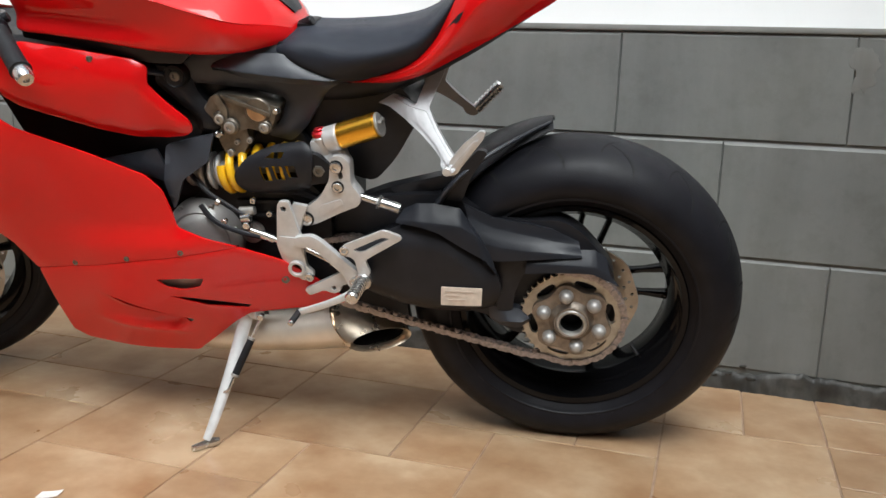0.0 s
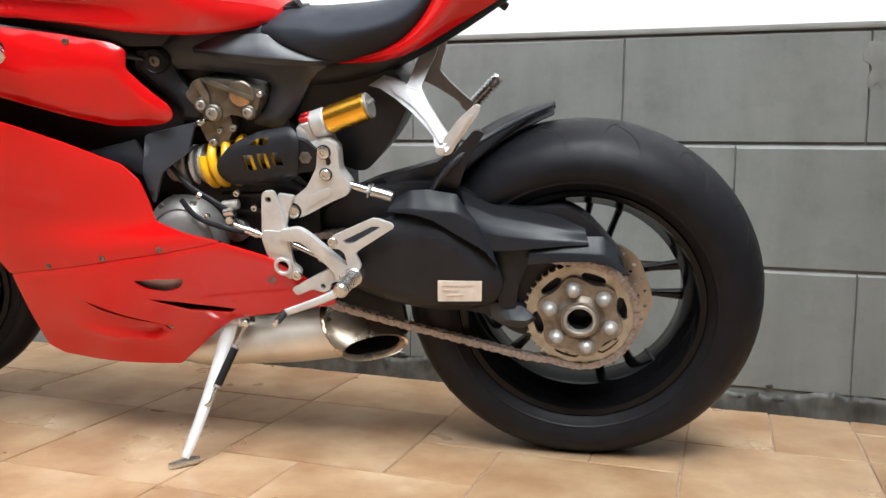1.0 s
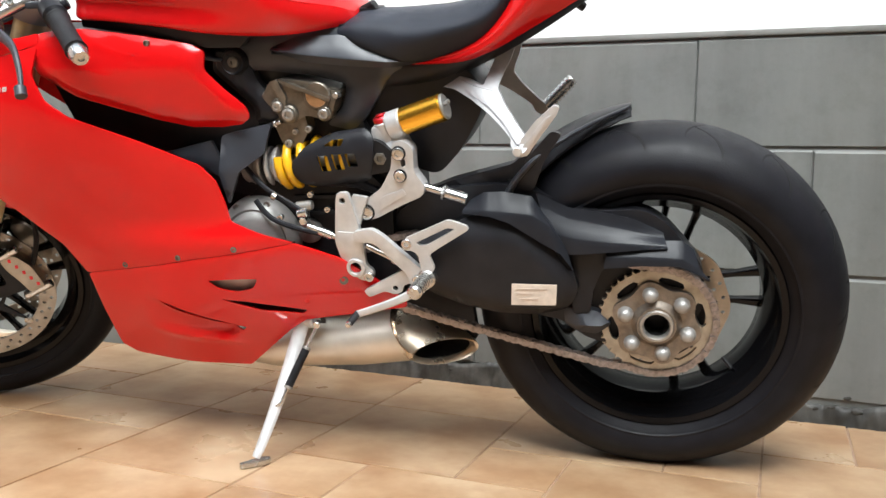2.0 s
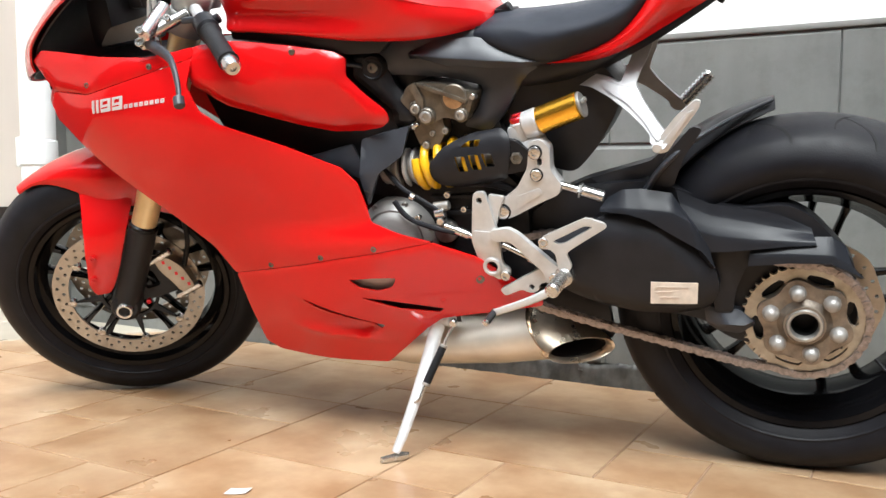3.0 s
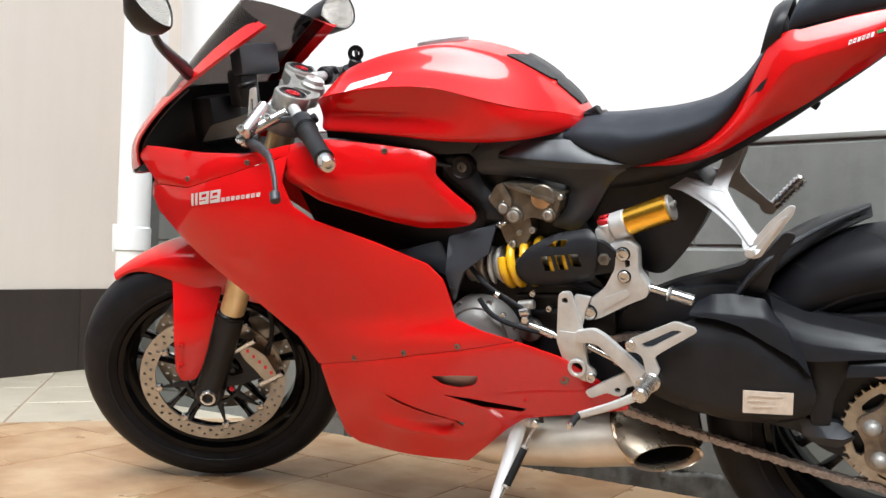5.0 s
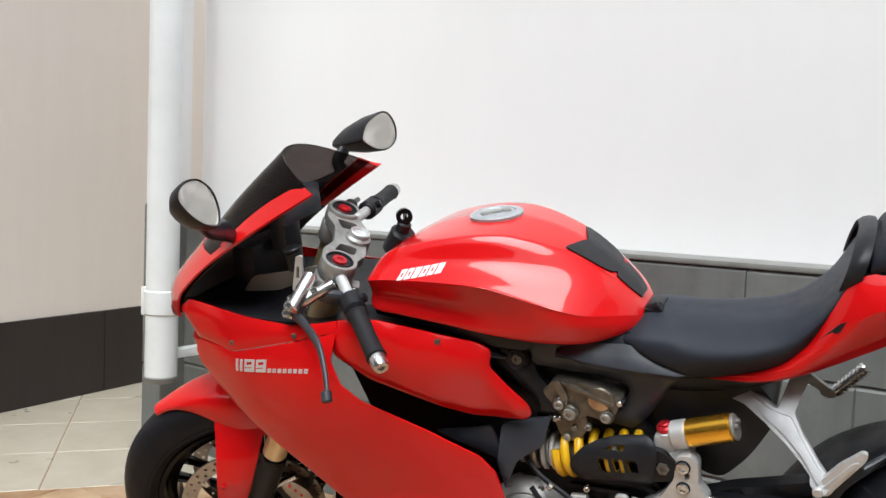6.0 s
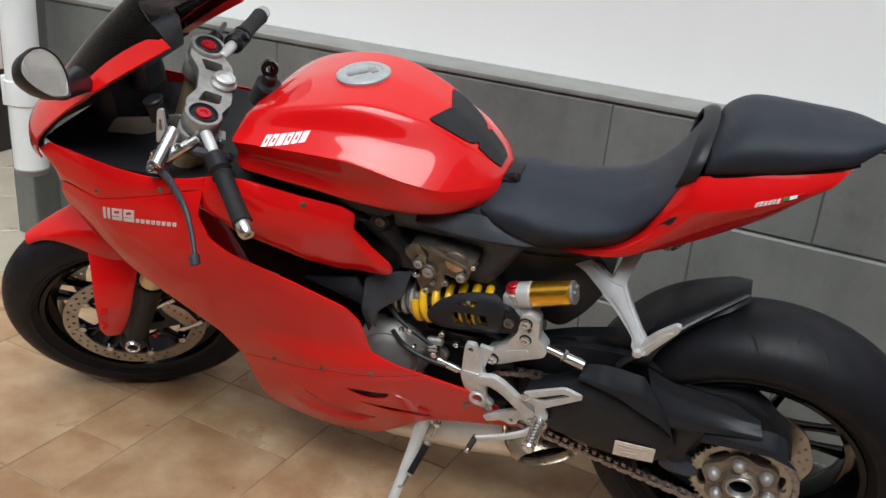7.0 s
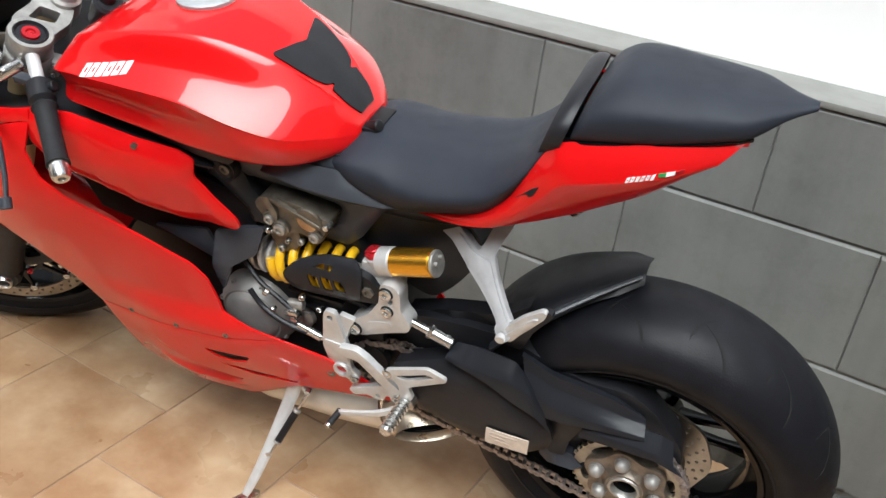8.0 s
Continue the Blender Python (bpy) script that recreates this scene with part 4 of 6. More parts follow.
# -- engine mass, cases and cylinder head --
engine = part("engine", join(
    plate(fillet([(-0.80, 0.66), (-0.72, 0.72), (-0.54, 0.715), (-0.50, 0.64), (-0.44, 0.56), (-0.44, 0.40), (-0.50, 0.30), (-0.80, 0.27), (-1.02, 0.30), (-1.06, 0.45), (-0.98, 0.56)], 0.03), -0.085, 0.085, 0.02),
    plate(fillet([(-0.62, 0.60), (-0.52, 0.60), (-0.46, 0.54), (-0.46, 0.42), (-0.55, 0.33), (-0.78, 0.34), (-0.80, 0.46), (-0.70, 0.56)], 0.03), -0.112, 0.12, 0.012)), DARK, bike, "dark engine block behind the fairing")
head = part("cylinder_head", join(
    plate(fillet([(-0.678, 0.712), (-0.664, 0.738), (-0.645, 0.744), (-0.596, 0.740), (-0.538, 0.722), (-0.546, 0.706), (-0.552, 0.688), (-0.568, 0.675), (-0.598, 0.682), (-0.622, 0.672), (-0.640, 0.684), (-0.660, 0.692)], 0.006), -0.126, -0.06, 0.006),
    plate(fillet([(-0.660, 0.740), (-0.646, 0.745), (-0.632, 0.716), (-0.634, 0.690), (-0.644, 0.688), (-0.646, 0.714)], 0.004), -0.133, -0.12, 0.003),
    plate(fillet([(-0.642, 0.745), (-0.552, 0.713), (-0.553, 0.706), (-0.640, 0.738)], 0.003), -0.134, -0.12, 0.002),
    plate(fillet([(-0.656, 0.690), (-0.605, 0.684), (-0.600, 0.655), (-0.620, 0.622), (-0.650, 0.630), (-0.662, 0.66)], 0.008), -0.120, -0.06, 0.006),
    rod((-0.648, -0.100, 0.699), (-0.648, -0.133, 0.699), 0.014), rod((-0.629, -0.100, 0.685), (-0.629, -0.135, 0.685), 0.016), rod((-0.566, -0.100, 0.686), (-0.566, -0.132, 0.686), 0.013),
    rod((-0.690, -0.09, 0.700), (-0.672, -0.118, 0.716), 0.009)), CASTDARK, engine, "oily brown cast cylinder head with its cam cover")
cap_disc = part("cam_cap", turned((-0.577, -0.124, 0.716), (0, -1, 0), [(0, 0.024), (0.005, 0.024), (0.007, 0.022), (0.007, 0.0)], 32), CASTDARK, head, "round cam cap")
part("inlay", plate([(-0.577 + 0.0185 * math.cos(radians(a)), 0.716 + 0.0185 * math.sin(radians(a))) for a in range(150, 341, 12)], -0.1325, -0.129, 0.0006), BRONZE, cap_disc, "bare bronze patch of the cap")
part("plug", rod((-0.541, -0.118, 0.716), (-0.541, -0.138, 0.718), 0.005), CHROME, head)
for p, r in (((-0.648, -0.132, 0.699), 0.009), ((-0.629, -0.134, 0.685), 0.011), ((-0.566, -0.131, 0.686), 0.009), ((-0.638, -0.121, 0.632), 0.007), ((-0.600, -0.119, 0.657), 0.006), ((-0.624, -0.121, 0.653), 0.005)):
    part("bolt", bolt(p, r, 0.006), CAST, head)
part("sensor", join(rod((-0.668, -0.118, 0.664), (-0.655, -0.128, 0.668), 0.006), rod((-0.655, -0.128, 0.668), (-0.646, -0.130, 0.672), 0.004)), CHROME, head)
cover = part("alternator_cover", turned((-0.712, -0.10, 0.455), (0, -1, 0), [(0, 0.078), (0.014, 0.078), (0.026, 0.074), (0.036, 0.066), (0.042, 0.060), (0.041, 0.056), (0.048, 0.050), (0.051, 0.042), (0.051, 0.0)], 48), COVERGREY, engine, "round ribbed grey engine cover")
for k in range(7):
    a = radians(20 + 51 * k)
    part("bolt", bolt((-0.712 + 0.071 * math.cos(a), -0.128, 0.455 + 0.071 * math.sin(a)), 0.006, 0.005), CAST, cover)
slave = part("clutch_slave", join(turned((-0.617, -0.11, 0.470), (0, -1, 0), [(0, 0.024), (0.012, 0.022), (0.016, 0.016), (0.016, 0.0)], 24), rod((-0.617, -0.135, 0.475), (-0.612, -0.140, 0.528), 0.008), rod((-0.628, -0.140, 0.522), (-0.598, -0.140, 0.526), 0.009)), CAST, engine, "clutch slave cylinder with banjo fitting")
part("hose", tube([(-0.70, -0.15, 0.535), (-0.672, -0.155, 0.505), (-0.62, -0.16, 0.488), (-0.565, -0.152, 0.475)], 0.005, 8), BLACK, engine, "black hydraulic hose")
part("hose", tube([(-0.655, -0.12, 0.585), (-0.60, -0.125, 0.565), (-0.52, -0.12, 0.560), (-0.47, -0.11, 0.54)], 0.007, 8), BLACK, engine)
part("shift_rod", join(rod((-0.605, -0.155, 0.492), (-0.545, -0.150, 0.468), 0.0055), rod((-0.585, -0.154, 0.484), (-0.560, -0.152, 0.474), 0.008)), CHROME, engine, "polished linkage rod")

# small fittings round the cases
for y in (0.500, 0.530, 0.560):
    part("case_rib", plate(fillet([(-0.64, y), (-0.53, y + 0.006), (-0.53, y + 0.012), (-0.64, y + 0.007)], 0.002, 2), -0.122, -0.10, 0.001), DARK, engine)
for p in ((-0.655, -0.150, 0.505), (-0.600, -0.136, 0.545), (-0.575, -0.124, 0.515), (-0.545, -0.120, 0.580)):
    part("bolt", bolt(p, 0.006, 0.007), CHROME, engine)
part("banjo", join(rod((-0.622, -0.150, 0.512), (-0.604, -0.150, 0.516), 0.009, seg=12), rod((-0.612, -0.138, 0.500), (-0.612, -0.158, 0.500), 0.008, seg=6)), CHROME, engine, "bright banjo fitting")
part("hose", tube([(-0.610, -0.150, 0.515), (-0.640, -0.148, 0.532), (-0.690, -0.140, 0.560), (-0.735, -0.120, 0.600)], 0.0048, 8), BLACK, engine, "thin black hose")
part("hose_clip", rod((-0.668, -0.152, 0.546), (-0.660, -0.152, 0.541), 0.0068, seg=12), CHROME, engine)

# -- shock absorber --
SH0, SH1 = Vector((-0.725, -0.098, 0.581)), Vector((-0.440, -0.098, 0.612))
ax = (SH1 - SH0).normalized()
shock = part("shock_absorber", join(rod(SH0 - ax * 0.012, SH0 + ax * 0.016, 0.027), rod(SH0, SH0 + ax * 0.075, 0.020), rod(SH0 + ax * 0.06, SH1, 0.016)), CAST, bike, "rear shock absorber lying beside the engine")
for s, r, mt in ((0.004, 0.031, CAST), (0.014, 0.027, CAST), (0.022, 0.035, CAST), (0.031, 0.029, DARK), (0.038, 0.036, ALU), (0.047, 0.030, CAST), (0.055, 0.036, ALU)):
    part("spring_collar", rod(SH0 + ax * s, SH0 + ax * (s + 0.007), r, bevel=0.002), mt, shock)
helix = []
m_ax = axes_to(SH0, ax)
for k in range(6 * 16 + 1):
    a = 2 * math.pi * k / 16 + 2.6
    turns = k / 16
    z = 0.069 + 0.017 * turns + 0.009 * max(0.0, turns - 1.0)
    helix.append(m_ax @ Vector((0.0385 * math.cos(a), 0.0385 * math.sin(a), z)))
part("coil_spring", tube(helix, 0.0083, 10, 1), YELLOW, shock, "bright yellow coil spring")


def cover_skin(u, w):
    f = 0.604 + (u + 0.57) * 0.147
    return 0.098 + 0.051 * math.sqrt(max(0.02, 1 - ((w - f) / 0.064) ** 2))


slot = lambda x, y, k: fillet([(x - 0.005, y - 0.014 * k), (x + 0.013, y - 0.013 * k), (x + 0.007, y + 0.014 * k), (x - 0.012, y + 0.013 * k)], 0.003, 3)
part("shock_cover", panel(fillet([(-0.629, 0.600), (-0.606, 0.628), (-0.575, 0.645), (-0.545, 0.655), (-0.494, 0.663), (-0.478, 0.648), (-0.478, 0.618), (-0.488, 0.572), (-0.53, 0.562), (-0.58, 0.556), (-0.612, 0.562), (-0.626, 0.578)], 0.010), cover_skin, 0.003, step=0.008, roll=0.004, edge=0.010, holes=[slot(-0.567, 0.603, 1.0), slot(-0.542, 0.606, 1.0), slot(-0.518, 0.610, 0.85), fillet([(-0.568, 0.632), (-0.552, 0.643), (-0.530, 0.645), (-0.536, 0.633)], 0.003, 3)]), BLACK, shock, "black slotted shock cover")
end_box = part("end_box", plate(fillet([(-0.490, 0.645), (-0.470, 0.642), (-0.446, 0.624), (-0.444, 0.592), (-0.488, 0.582)], 0.008), -0.140, -0.100, 0.005), DARK, shock, "black end box of the shock cover")
part("bolt", bolt((-0.468, -0.140, 0.612), 0.011, 0.005, seg=6), ENGINE, end_box)
part("shock_head", join(rod((-0.475, -0.106, 0.616), (-0.425, -0.106, 0.628), 0.026), box((-0.487, -0.126, 0.626), (-0.450, -0.090, 0.662), 0.006), rod((-0.460, -0.108, 0.636), (-0.469, -0.110, 0.670), 0.0175)), ALU, shock, "machined aluminium shock head")
part("adjuster", join(rod((-0.4685, -0.110, 0.668), (-0.471, -0.111, 0.679), 0.0155), rod((-0.471, -0.111, 0.679), (-0.472, -0.111, 0.683), 0.010)), REDAN, shock, "red anodised adjuster knob")
G0, G1 = Vector((-0.458, -0.112, 0.661)), Vector((-0.352, -0.117, 0.699))
ga = (G1 - G0).normalized()
part("reservoir_collar", rod(G0, G0 + ga * 0.030, 0.0245, bevel=0.004), ALU, shock)
part("reservoir", rod(G0 + ga * 0.028, G0 + ga * 0.104, 0.0235, bevel=0.002, seg=32), GOLD, shock, "gold anodised damper reservoir")
part("reservoir_cap", join(rod(G0 + ga * 0.103, G0 + ga * 0.109, 0.0220, bevel=0.003, seg=24), *[rod(G0 + ga * 0.107 + Vector((0, 0.011 * math.cos(q), 0.011 * math.sin(q))), G0 + ga * 0.113 + Vector((0, 0.011 * math.cos(q), 0.011 * math.sin(q))), 0.004, seg=8) for q in (0.5, 2.6, 4.7)]), CAST, shock)

# -- rear-set brackets, lever and pegs --
rocker = part("linkage_rocker", join(
    plate(fillet([(-0.445, 0.640), (-0.425, 0.644), (-0.410, 0.630), (-0.410, 0.590), (-0.392, 0.566), (-0.396, 0.548), (-0.43, 0.533), (-0.478, 0.507), (-0.500, 0.500), (-0.515, 0.512), (-0.505, 0.532), (-0.470, 0.560), (-0.450, 0.595)], 0.008), -0.142, -0.112, 0.004, [fillet([(-0.432, 0.612), (-0.424, 0.612), (-0.424, 0.600), (-0.432, 0.598)], 0.003, 2)]),
    plate(fillet([(-0.470, 0.545), (-0.430, 0.560), (-0.425, 0.550), (-0.475, 0.520)], 0.004), -0.1445, -0.140, 0.001)), ALU, bike, "machined aluminium suspension rocker")
for p, r in (((-0.435, -0.142, 0.622), 0.0125), ((-0.434, -0.142, 0.583), 0.0115), ((-0.498, -0.142, 0.516), 0.0145)):
    part("washer", bolt(p, r * 1.02, 0.0012, seg=20), DARK, rocker)
    part("bolt", bolt(p, r * 0.86, 0.006, seg=16), CHROME, rocker)
part("tie_rod", join(rod((-0.398, -0.128, 0.562), (-0.350, -0.128, 0.548), 0.007), rod((-0.366, -0.128, 0.553), (-0.322, -0.128, 0.540), 0.0105), rod((-0.366, -0.128, 0.5535), (-0.358, -0.128, 0.551), 0.0135, seg=6)), CHROME, bike, "polished threaded tie rod")
rearset = part("footrest_bracket", join(
    plate(fillet([(-0.545, 0.555), (-0.525, 0.557), (-0.517, 0.530), (-0.505, 0.483), (-0.500, 0.424), (-0.486, 0.414), (-0.488, 0.399), (-0.507, 0.394), (-0.531, 0.409), (-0.546, 0.438), (-0.554, 0.466), (-0.548, 0.534)], 0.007), -0.160, -0.150, 0.002, [fillet([(-0.540, 0.546), (-0.530, 0.546), (-0.530, 0.536), (-0.540, 0.536)], 0.004, 3), fillet([(-0.528, 0.430), (-0.508, 0.430), (-0.508, 0.410), (-0.528, 0.410)], 0.009, 4)]),
    plate(fillet([(-0.550, 0.486), (-0.507, 0.484), (-0.504, 0.442), (-0.538, 0.444), (-0.551, 0.466)], 0.005), -0.1625, -0.158, 0.001),
    turned((-0.518, -0.155, 0.420), (0, -1, 0), [(0.0, 0.0105), (0.010, 0.0105), (0.011, 0.0115), (0.011, 0.0155), (0.009, 0.0170), (0.0, 0.0170)], 24),
    plate(fillet([(-0.520, 0.550), (-0.491, 0.546), (-0.502, 0.520), (-0.509, 0.492), (-0.518, 0.510)], 0.004), -0.153, -0.143, 0.0015)), ALU, bike, "silver footrest bracket")
# a near-black disc closes the hole and stands in for its shade
part("bore", turned((-0.518, -0.1535, 0.420), (0, -1, 0), [(-0.004, 0.0104), (0.0, 0.0104), (0.0, 0.0)], 20), RECESS, rearset, "dark bore of the bracket")
part("upper_bar", plate(fillet([(-0.516, 0.490), (-0.483, 0.496), (-0.464, 0.486), (-0.401, 0.430), (-0.379, 0.419), (-0.374, 0.400), (-0.392, 0.386), (-0.417, 0.395), (-0.423, 0.416), (-0.479, 0.470), (-0.514, 0.471)], 0.007), -0.173, -0.160, 0.003), ALU, rearset)
part("lower_bar", plate(fillet([(-0.506, 0.378), (-0.426, 0.424), (-0.406, 0.414), (-0.413, 0.399), (-0.433, 0.392), (-0.434, 0.380), (-0.448, 0.374), (-0.466, 0.380), (-0.496, 0.366)], 0.006), -0.166, -0.155, 0.003, [[(-0.447 + 0.005 * math.cos(k * 0.7854), 0.386 + 0.005 * math.sin(k * 0.7854)) for k in range(8)]]), ALU, rearset)
part("linkage", join(rod((-0.50, -0.152, 0.458), (-0.425, -0.160, 0.427), 0.0045), rod((-0.452, -0.158, 0.438), (-0.428, -0.160, 0.428), 0.007)), CHROME, rearset)
for p in ((-0.495, -0.160, 0.404), (-0.419, -0.176, 0.474), (-0.404, -0.173, 0.408)):
    part("bolt", bolt(p, 0.009, 0.006), CHROME, rearset)
part("heel_guard", plate(fillet([(-0.427, 0.476), (-0.419, 0.485), (-0.347, 0.519), (-0.338, 0.518), (-0.314, 0.510), (-0.311, 0.503), (-0.367, 0.466), (-0.380, 0.456), (-0.371, 0.432), (-0.380, 0.418), (-0.395, 0.426), (-0.399, 0.454), (-0.408, 0.462), (-0.427, 0.463)], 0.005), -0.180, -0.173, 0.0015, [fillet([(-0.402, 0.477), (-0.348, 0.505), (-0.333, 0.504), (-0.382, 0.474), (-0.394, 0.472)], 0.003, 2)]), ALU, rearset, "pierced aluminium heel guard")
prof = [(0.0, 0.0), (0.0, 0.011)]
for k in range(7):
    prof += [(0.008 + k * 0.0085, 0.0125), (0.012 + k * 0.0085, 0.0125), (0.0135 + k * 0.0085, 0.0098), (0.0155 + k * 0.0085, 0.0098)]
prof += [(0.068, 0.0125), (0.072, 0.010), (0.072, 0.0)]
part("foot_peg", join(turned((-0.388, -0.178, 0.412), (-0.05, -1, 0.02), prof, 18), rod((-0.385, -0.160, 0.411), (-0.388, -0.182, 0.412), 0.017, seg=16)), CHROME, rearset, "knurled metal foot peg")
shifter = part("gear_lever", tube([(-0.388, -0.180, 0.404), (-0.416, -0.190, 0.385), (-0.455, -0.197, 0.368), (-0.508, -0.200, 0.348)], 0.0085, 8, 5, 0.0065, 0.7), ALU, rearset, "silver gear lever")
part("toe_rubber", rod((-0.508, -0.195, 0.349), (-0.515, -0.226, 0.3415), 0.0062), GRIP, shifter)
part("peg_tip", rod((-0.515, -0.226, 0.3415), (-0.5165, -0.233, 0.340), 0.0056), CHROME, shifter)

# -- passenger footrest hangers --
def hanger_bm(outline, out, thick, bevel, holes=()):
    bm = plate(fillet(outline, 0.005), -thick, thick, bevel, holes)
    for vert in bm.verts:
        vert.co.y -= out + 0.80 * (0.785 - vert.co.z) - 0.5 * max(0.0, -0.305 - vert.co.x)
    return bm


hang = join(
    hanger_bm([(-0.412, 0.736), (-0.378, 0.740), (-0.350, 0.741), (-0.315, 0.733), (-0.297, 0.726), (-0.289, 0.748), (-0.281, 0.770), (-0.273, 0.790), (-0.248, 0.790), (-0.257, 0.761), (-0.265, 0.745), (-0.272, 0.724), (-0.257, 0.699), (-0.231, 0.667), (-0.215, 0.651), (-0.212, 0.643), (-0.220, 0.631), (-0.233, 0.632), (-0.243, 0.643), (-0.242, 0.651), (-0.255, 0.664), (-0.282, 0.686), (-0.312, 0.705), (-0.348, 0.719), (-0.402, 0.724)], 0.042, 0.0055, 0.002),
    hanger_bm([(-0.340, 0.735), (-0.313, 0.727), (-0.290, 0.722), (-0.276, 0.720), (-0.259, 0.695), (-0.233, 0.664), (-0.222, 0.652), (-0.230, 0.643), (-0.238, 0.652), (-0.256, 0.674), (-0.284, 0.698), (-0.320, 0.716)], 0.0465, 0.005, 0.002))
for ob in both("footrest_hanger", hang, HANGER, "cast aluminium passenger footrest hanger"):
    pass
part("passenger_peg", join(plate(fillet([(-0.238, 0.636), (-0.203, 0.681), (-0.174, 0.707), (-0.165, 0.705), (-0.168, 0.693), (-0.206, 0.640), (-0.214, 0.626), (-0.229, 0.622)], 0.005), -0.160, -0.150, 0.003), plate(fillet([(-0.224, 0.640), (-0.186, 0.688), (-0.176, 0.692), (-0.206, 0.648), (-0.216, 0.634)], 0.003), -0.164, -0.158, 0.002), rod((-0.230, -0.172, 0.634), (-0.230, -0.145, 0.634), 0.008)), ALU, bike, "folded passenger foot peg")
part("passenger_peg", moved(spun(prof, 14), axes_to((-0.218, 0.152, 0.648), (0.05, 0.012, 0.052))), CHROME, bike, "knurled passenger foot peg")

# -- tank --
TANK = [
    (-1.012, [(0.100, 0.862), (0.108, 0.868), (0.109, 0.880), (0.115, 0.893), (0.116, 0.896), (0.106, 0.903), (0.074, 0.912), (0.060, 0.914), (0, 0.917)]),
    (-0.988, [(0.152, 0.852), (0.158, 0.858), (0.151, 0.880), (0.163, 0.908), (0.163, 0.912), (0.136, 0.924), (0.110, 0.936), (0.092, 0.9395), (0, 0.942)]),
    (-0.930, [(0.161, 0.848), (0.166, 0.855), (0.156, 0.882), (0.178, 0.918), (0.178, 0.923), (0.150, 0.941), (0.130, 0.962), (0.110, 0.967), (0, 0.972)]),
    (-0.840, [(0.158, 0.837), (0.165, 0.845), (0.155, 0.876), (0.182, 0.922), (0.182, 0.927), (0.148, 0.950), (0.128, 0.981), (0.106, 0.9875), (0, 0.994)]),
    (-0.750, [(0.154, 0.824), (0.163, 0.834), (0.160, 0.872), (0.176, 0.916), (0.1755, 0.921), (0.136, 0.946), (0.108, 0.984), (0.086, 0.9915), (0, 0.999)]),
    (-0.660, [(0.147, 0.818), (0.158, 0.828), (0.164, 0.860), (0.164, 0.890), (0.162, 0.895), (0.117, 0.926), (0.084, 0.960), (0.064, 0.967), (0, 0.975)]),
    (-0.595, [(0.130, 0.820), (0.138, 0.829), (0.144, 0.852), (0.141, 0.870), (0.137, 0.876), (0.094, 0.907), (0.060, 0.926), (0.052, 0.929), (0, 0.934)]),
    (-0.545, [(0.090, 0.826), (0.096, 0.834), (0.096, 0.846), (0.091, 0.857), (0.087, 0.861), (0.062, 0.876), (0.038, 0.884), (0.032, 0.885), (0, 0.888)]),
    (-0.522, [(0.050, 0.828), (0.053, 0.832), (0.052, 0.838), (0.049, 0.843), (0.046, 0.847), (0.033, 0.853), (0.018, 0.855), (0.012, 0.8555), (0, 0.856)])]
tank_grid = loft_grid(TANK, 7, 5)
tank_bm = grid_mesh(tank_grid, close_u=True, caps=True)
tank = part("fuel_tank", tank_bm, RED, bike, "glossy red fuel tank")


def tank_point(fu, fa, lift=0.0):
    """A point of the tank's skin: fu along it, fa across from its left foot (0) to its right foot (1)."""
    g = np.array(tank_grid)
    n, k = g.shape[:2]
    x, y = fu * (n - 1), fa * (k - 1)
    i, j = min(int(x), n - 2), min(int(y), k - 2)
    x, y = x - i, y - j
    p = g[i, j] * (1 - x) * (1 - y) + g[i + 1, j] * x * (1 - y) + g[i, j + 1] * (1 - x) * y + g[i + 1, j + 1] * x * y
    nrm = np.cross(g[i, j + 1] - g[i, j], g[i + 1, j] - g[i, j])
    nrm /= np.linalg.norm(nrm)
    return p + nrm * lift * (1 if nrm @ (p - np.array((-0.76, 0, 0.88))) > 0 else -1)


half_pad = [(0.680, 0.500), (0.640, 0.438), (0.655, 0.430), (0.705, 0.432), (0.765, 0.440), (0.792, 0.450), (0.799, 0.462), (0.806, 0.462), (0.810, 0.448), (0.880, 0.436), (0.940, 0.436)]
pad = fillet(half_pad + [(x, 1 - y) for x, y in half_pad[:0:-1]], 0.006, 2)
pv, pf = triangulated(pad, 0.018)
pad_bm = bmesh.new()
pverts = [pad_bm.verts.new(tank_point(x, y, 0.003)) for x, y in pv]
for f in pf:
    pad_bm.faces.new([pverts[i] for i in f])
bmesh.ops.recalc_face_normals(pad_bm, faces=pad_bm.faces)
bmesh.ops.solidify(pad_bm, geom=list(pad_bm.faces), thickness=0.003)
part("tank_pad", pad_bm, BLACK, tank, "black rubber tank pad")
cap_m = axes_to((-0.800, 0.0, 0.9965), (-0.06, 0, 1), (0, 1, 0))
fuel_cap = part("fuel_cap", moved(spun([(-0.01, 0.050), (0.004, 0.050), (0.0065, 0.046), (0.0065, 0.036), (0.005, 0.035), (0.005, 0.0)], 40), cap_m), CAPTOP, tank, "grey metal fuel filler cap")
part("cap_flap", moved(join(box((-0.030, -0.006, 0.004), (0.010, 0.006, 0.0085), 0.002), box((0.012, -0.012, 0.004), (0.026, 0.012, 0.0080), 0.002)), cap_m @ Matrix.Rotation(0.7, 4, "Z")), CAST, fuel_cap)


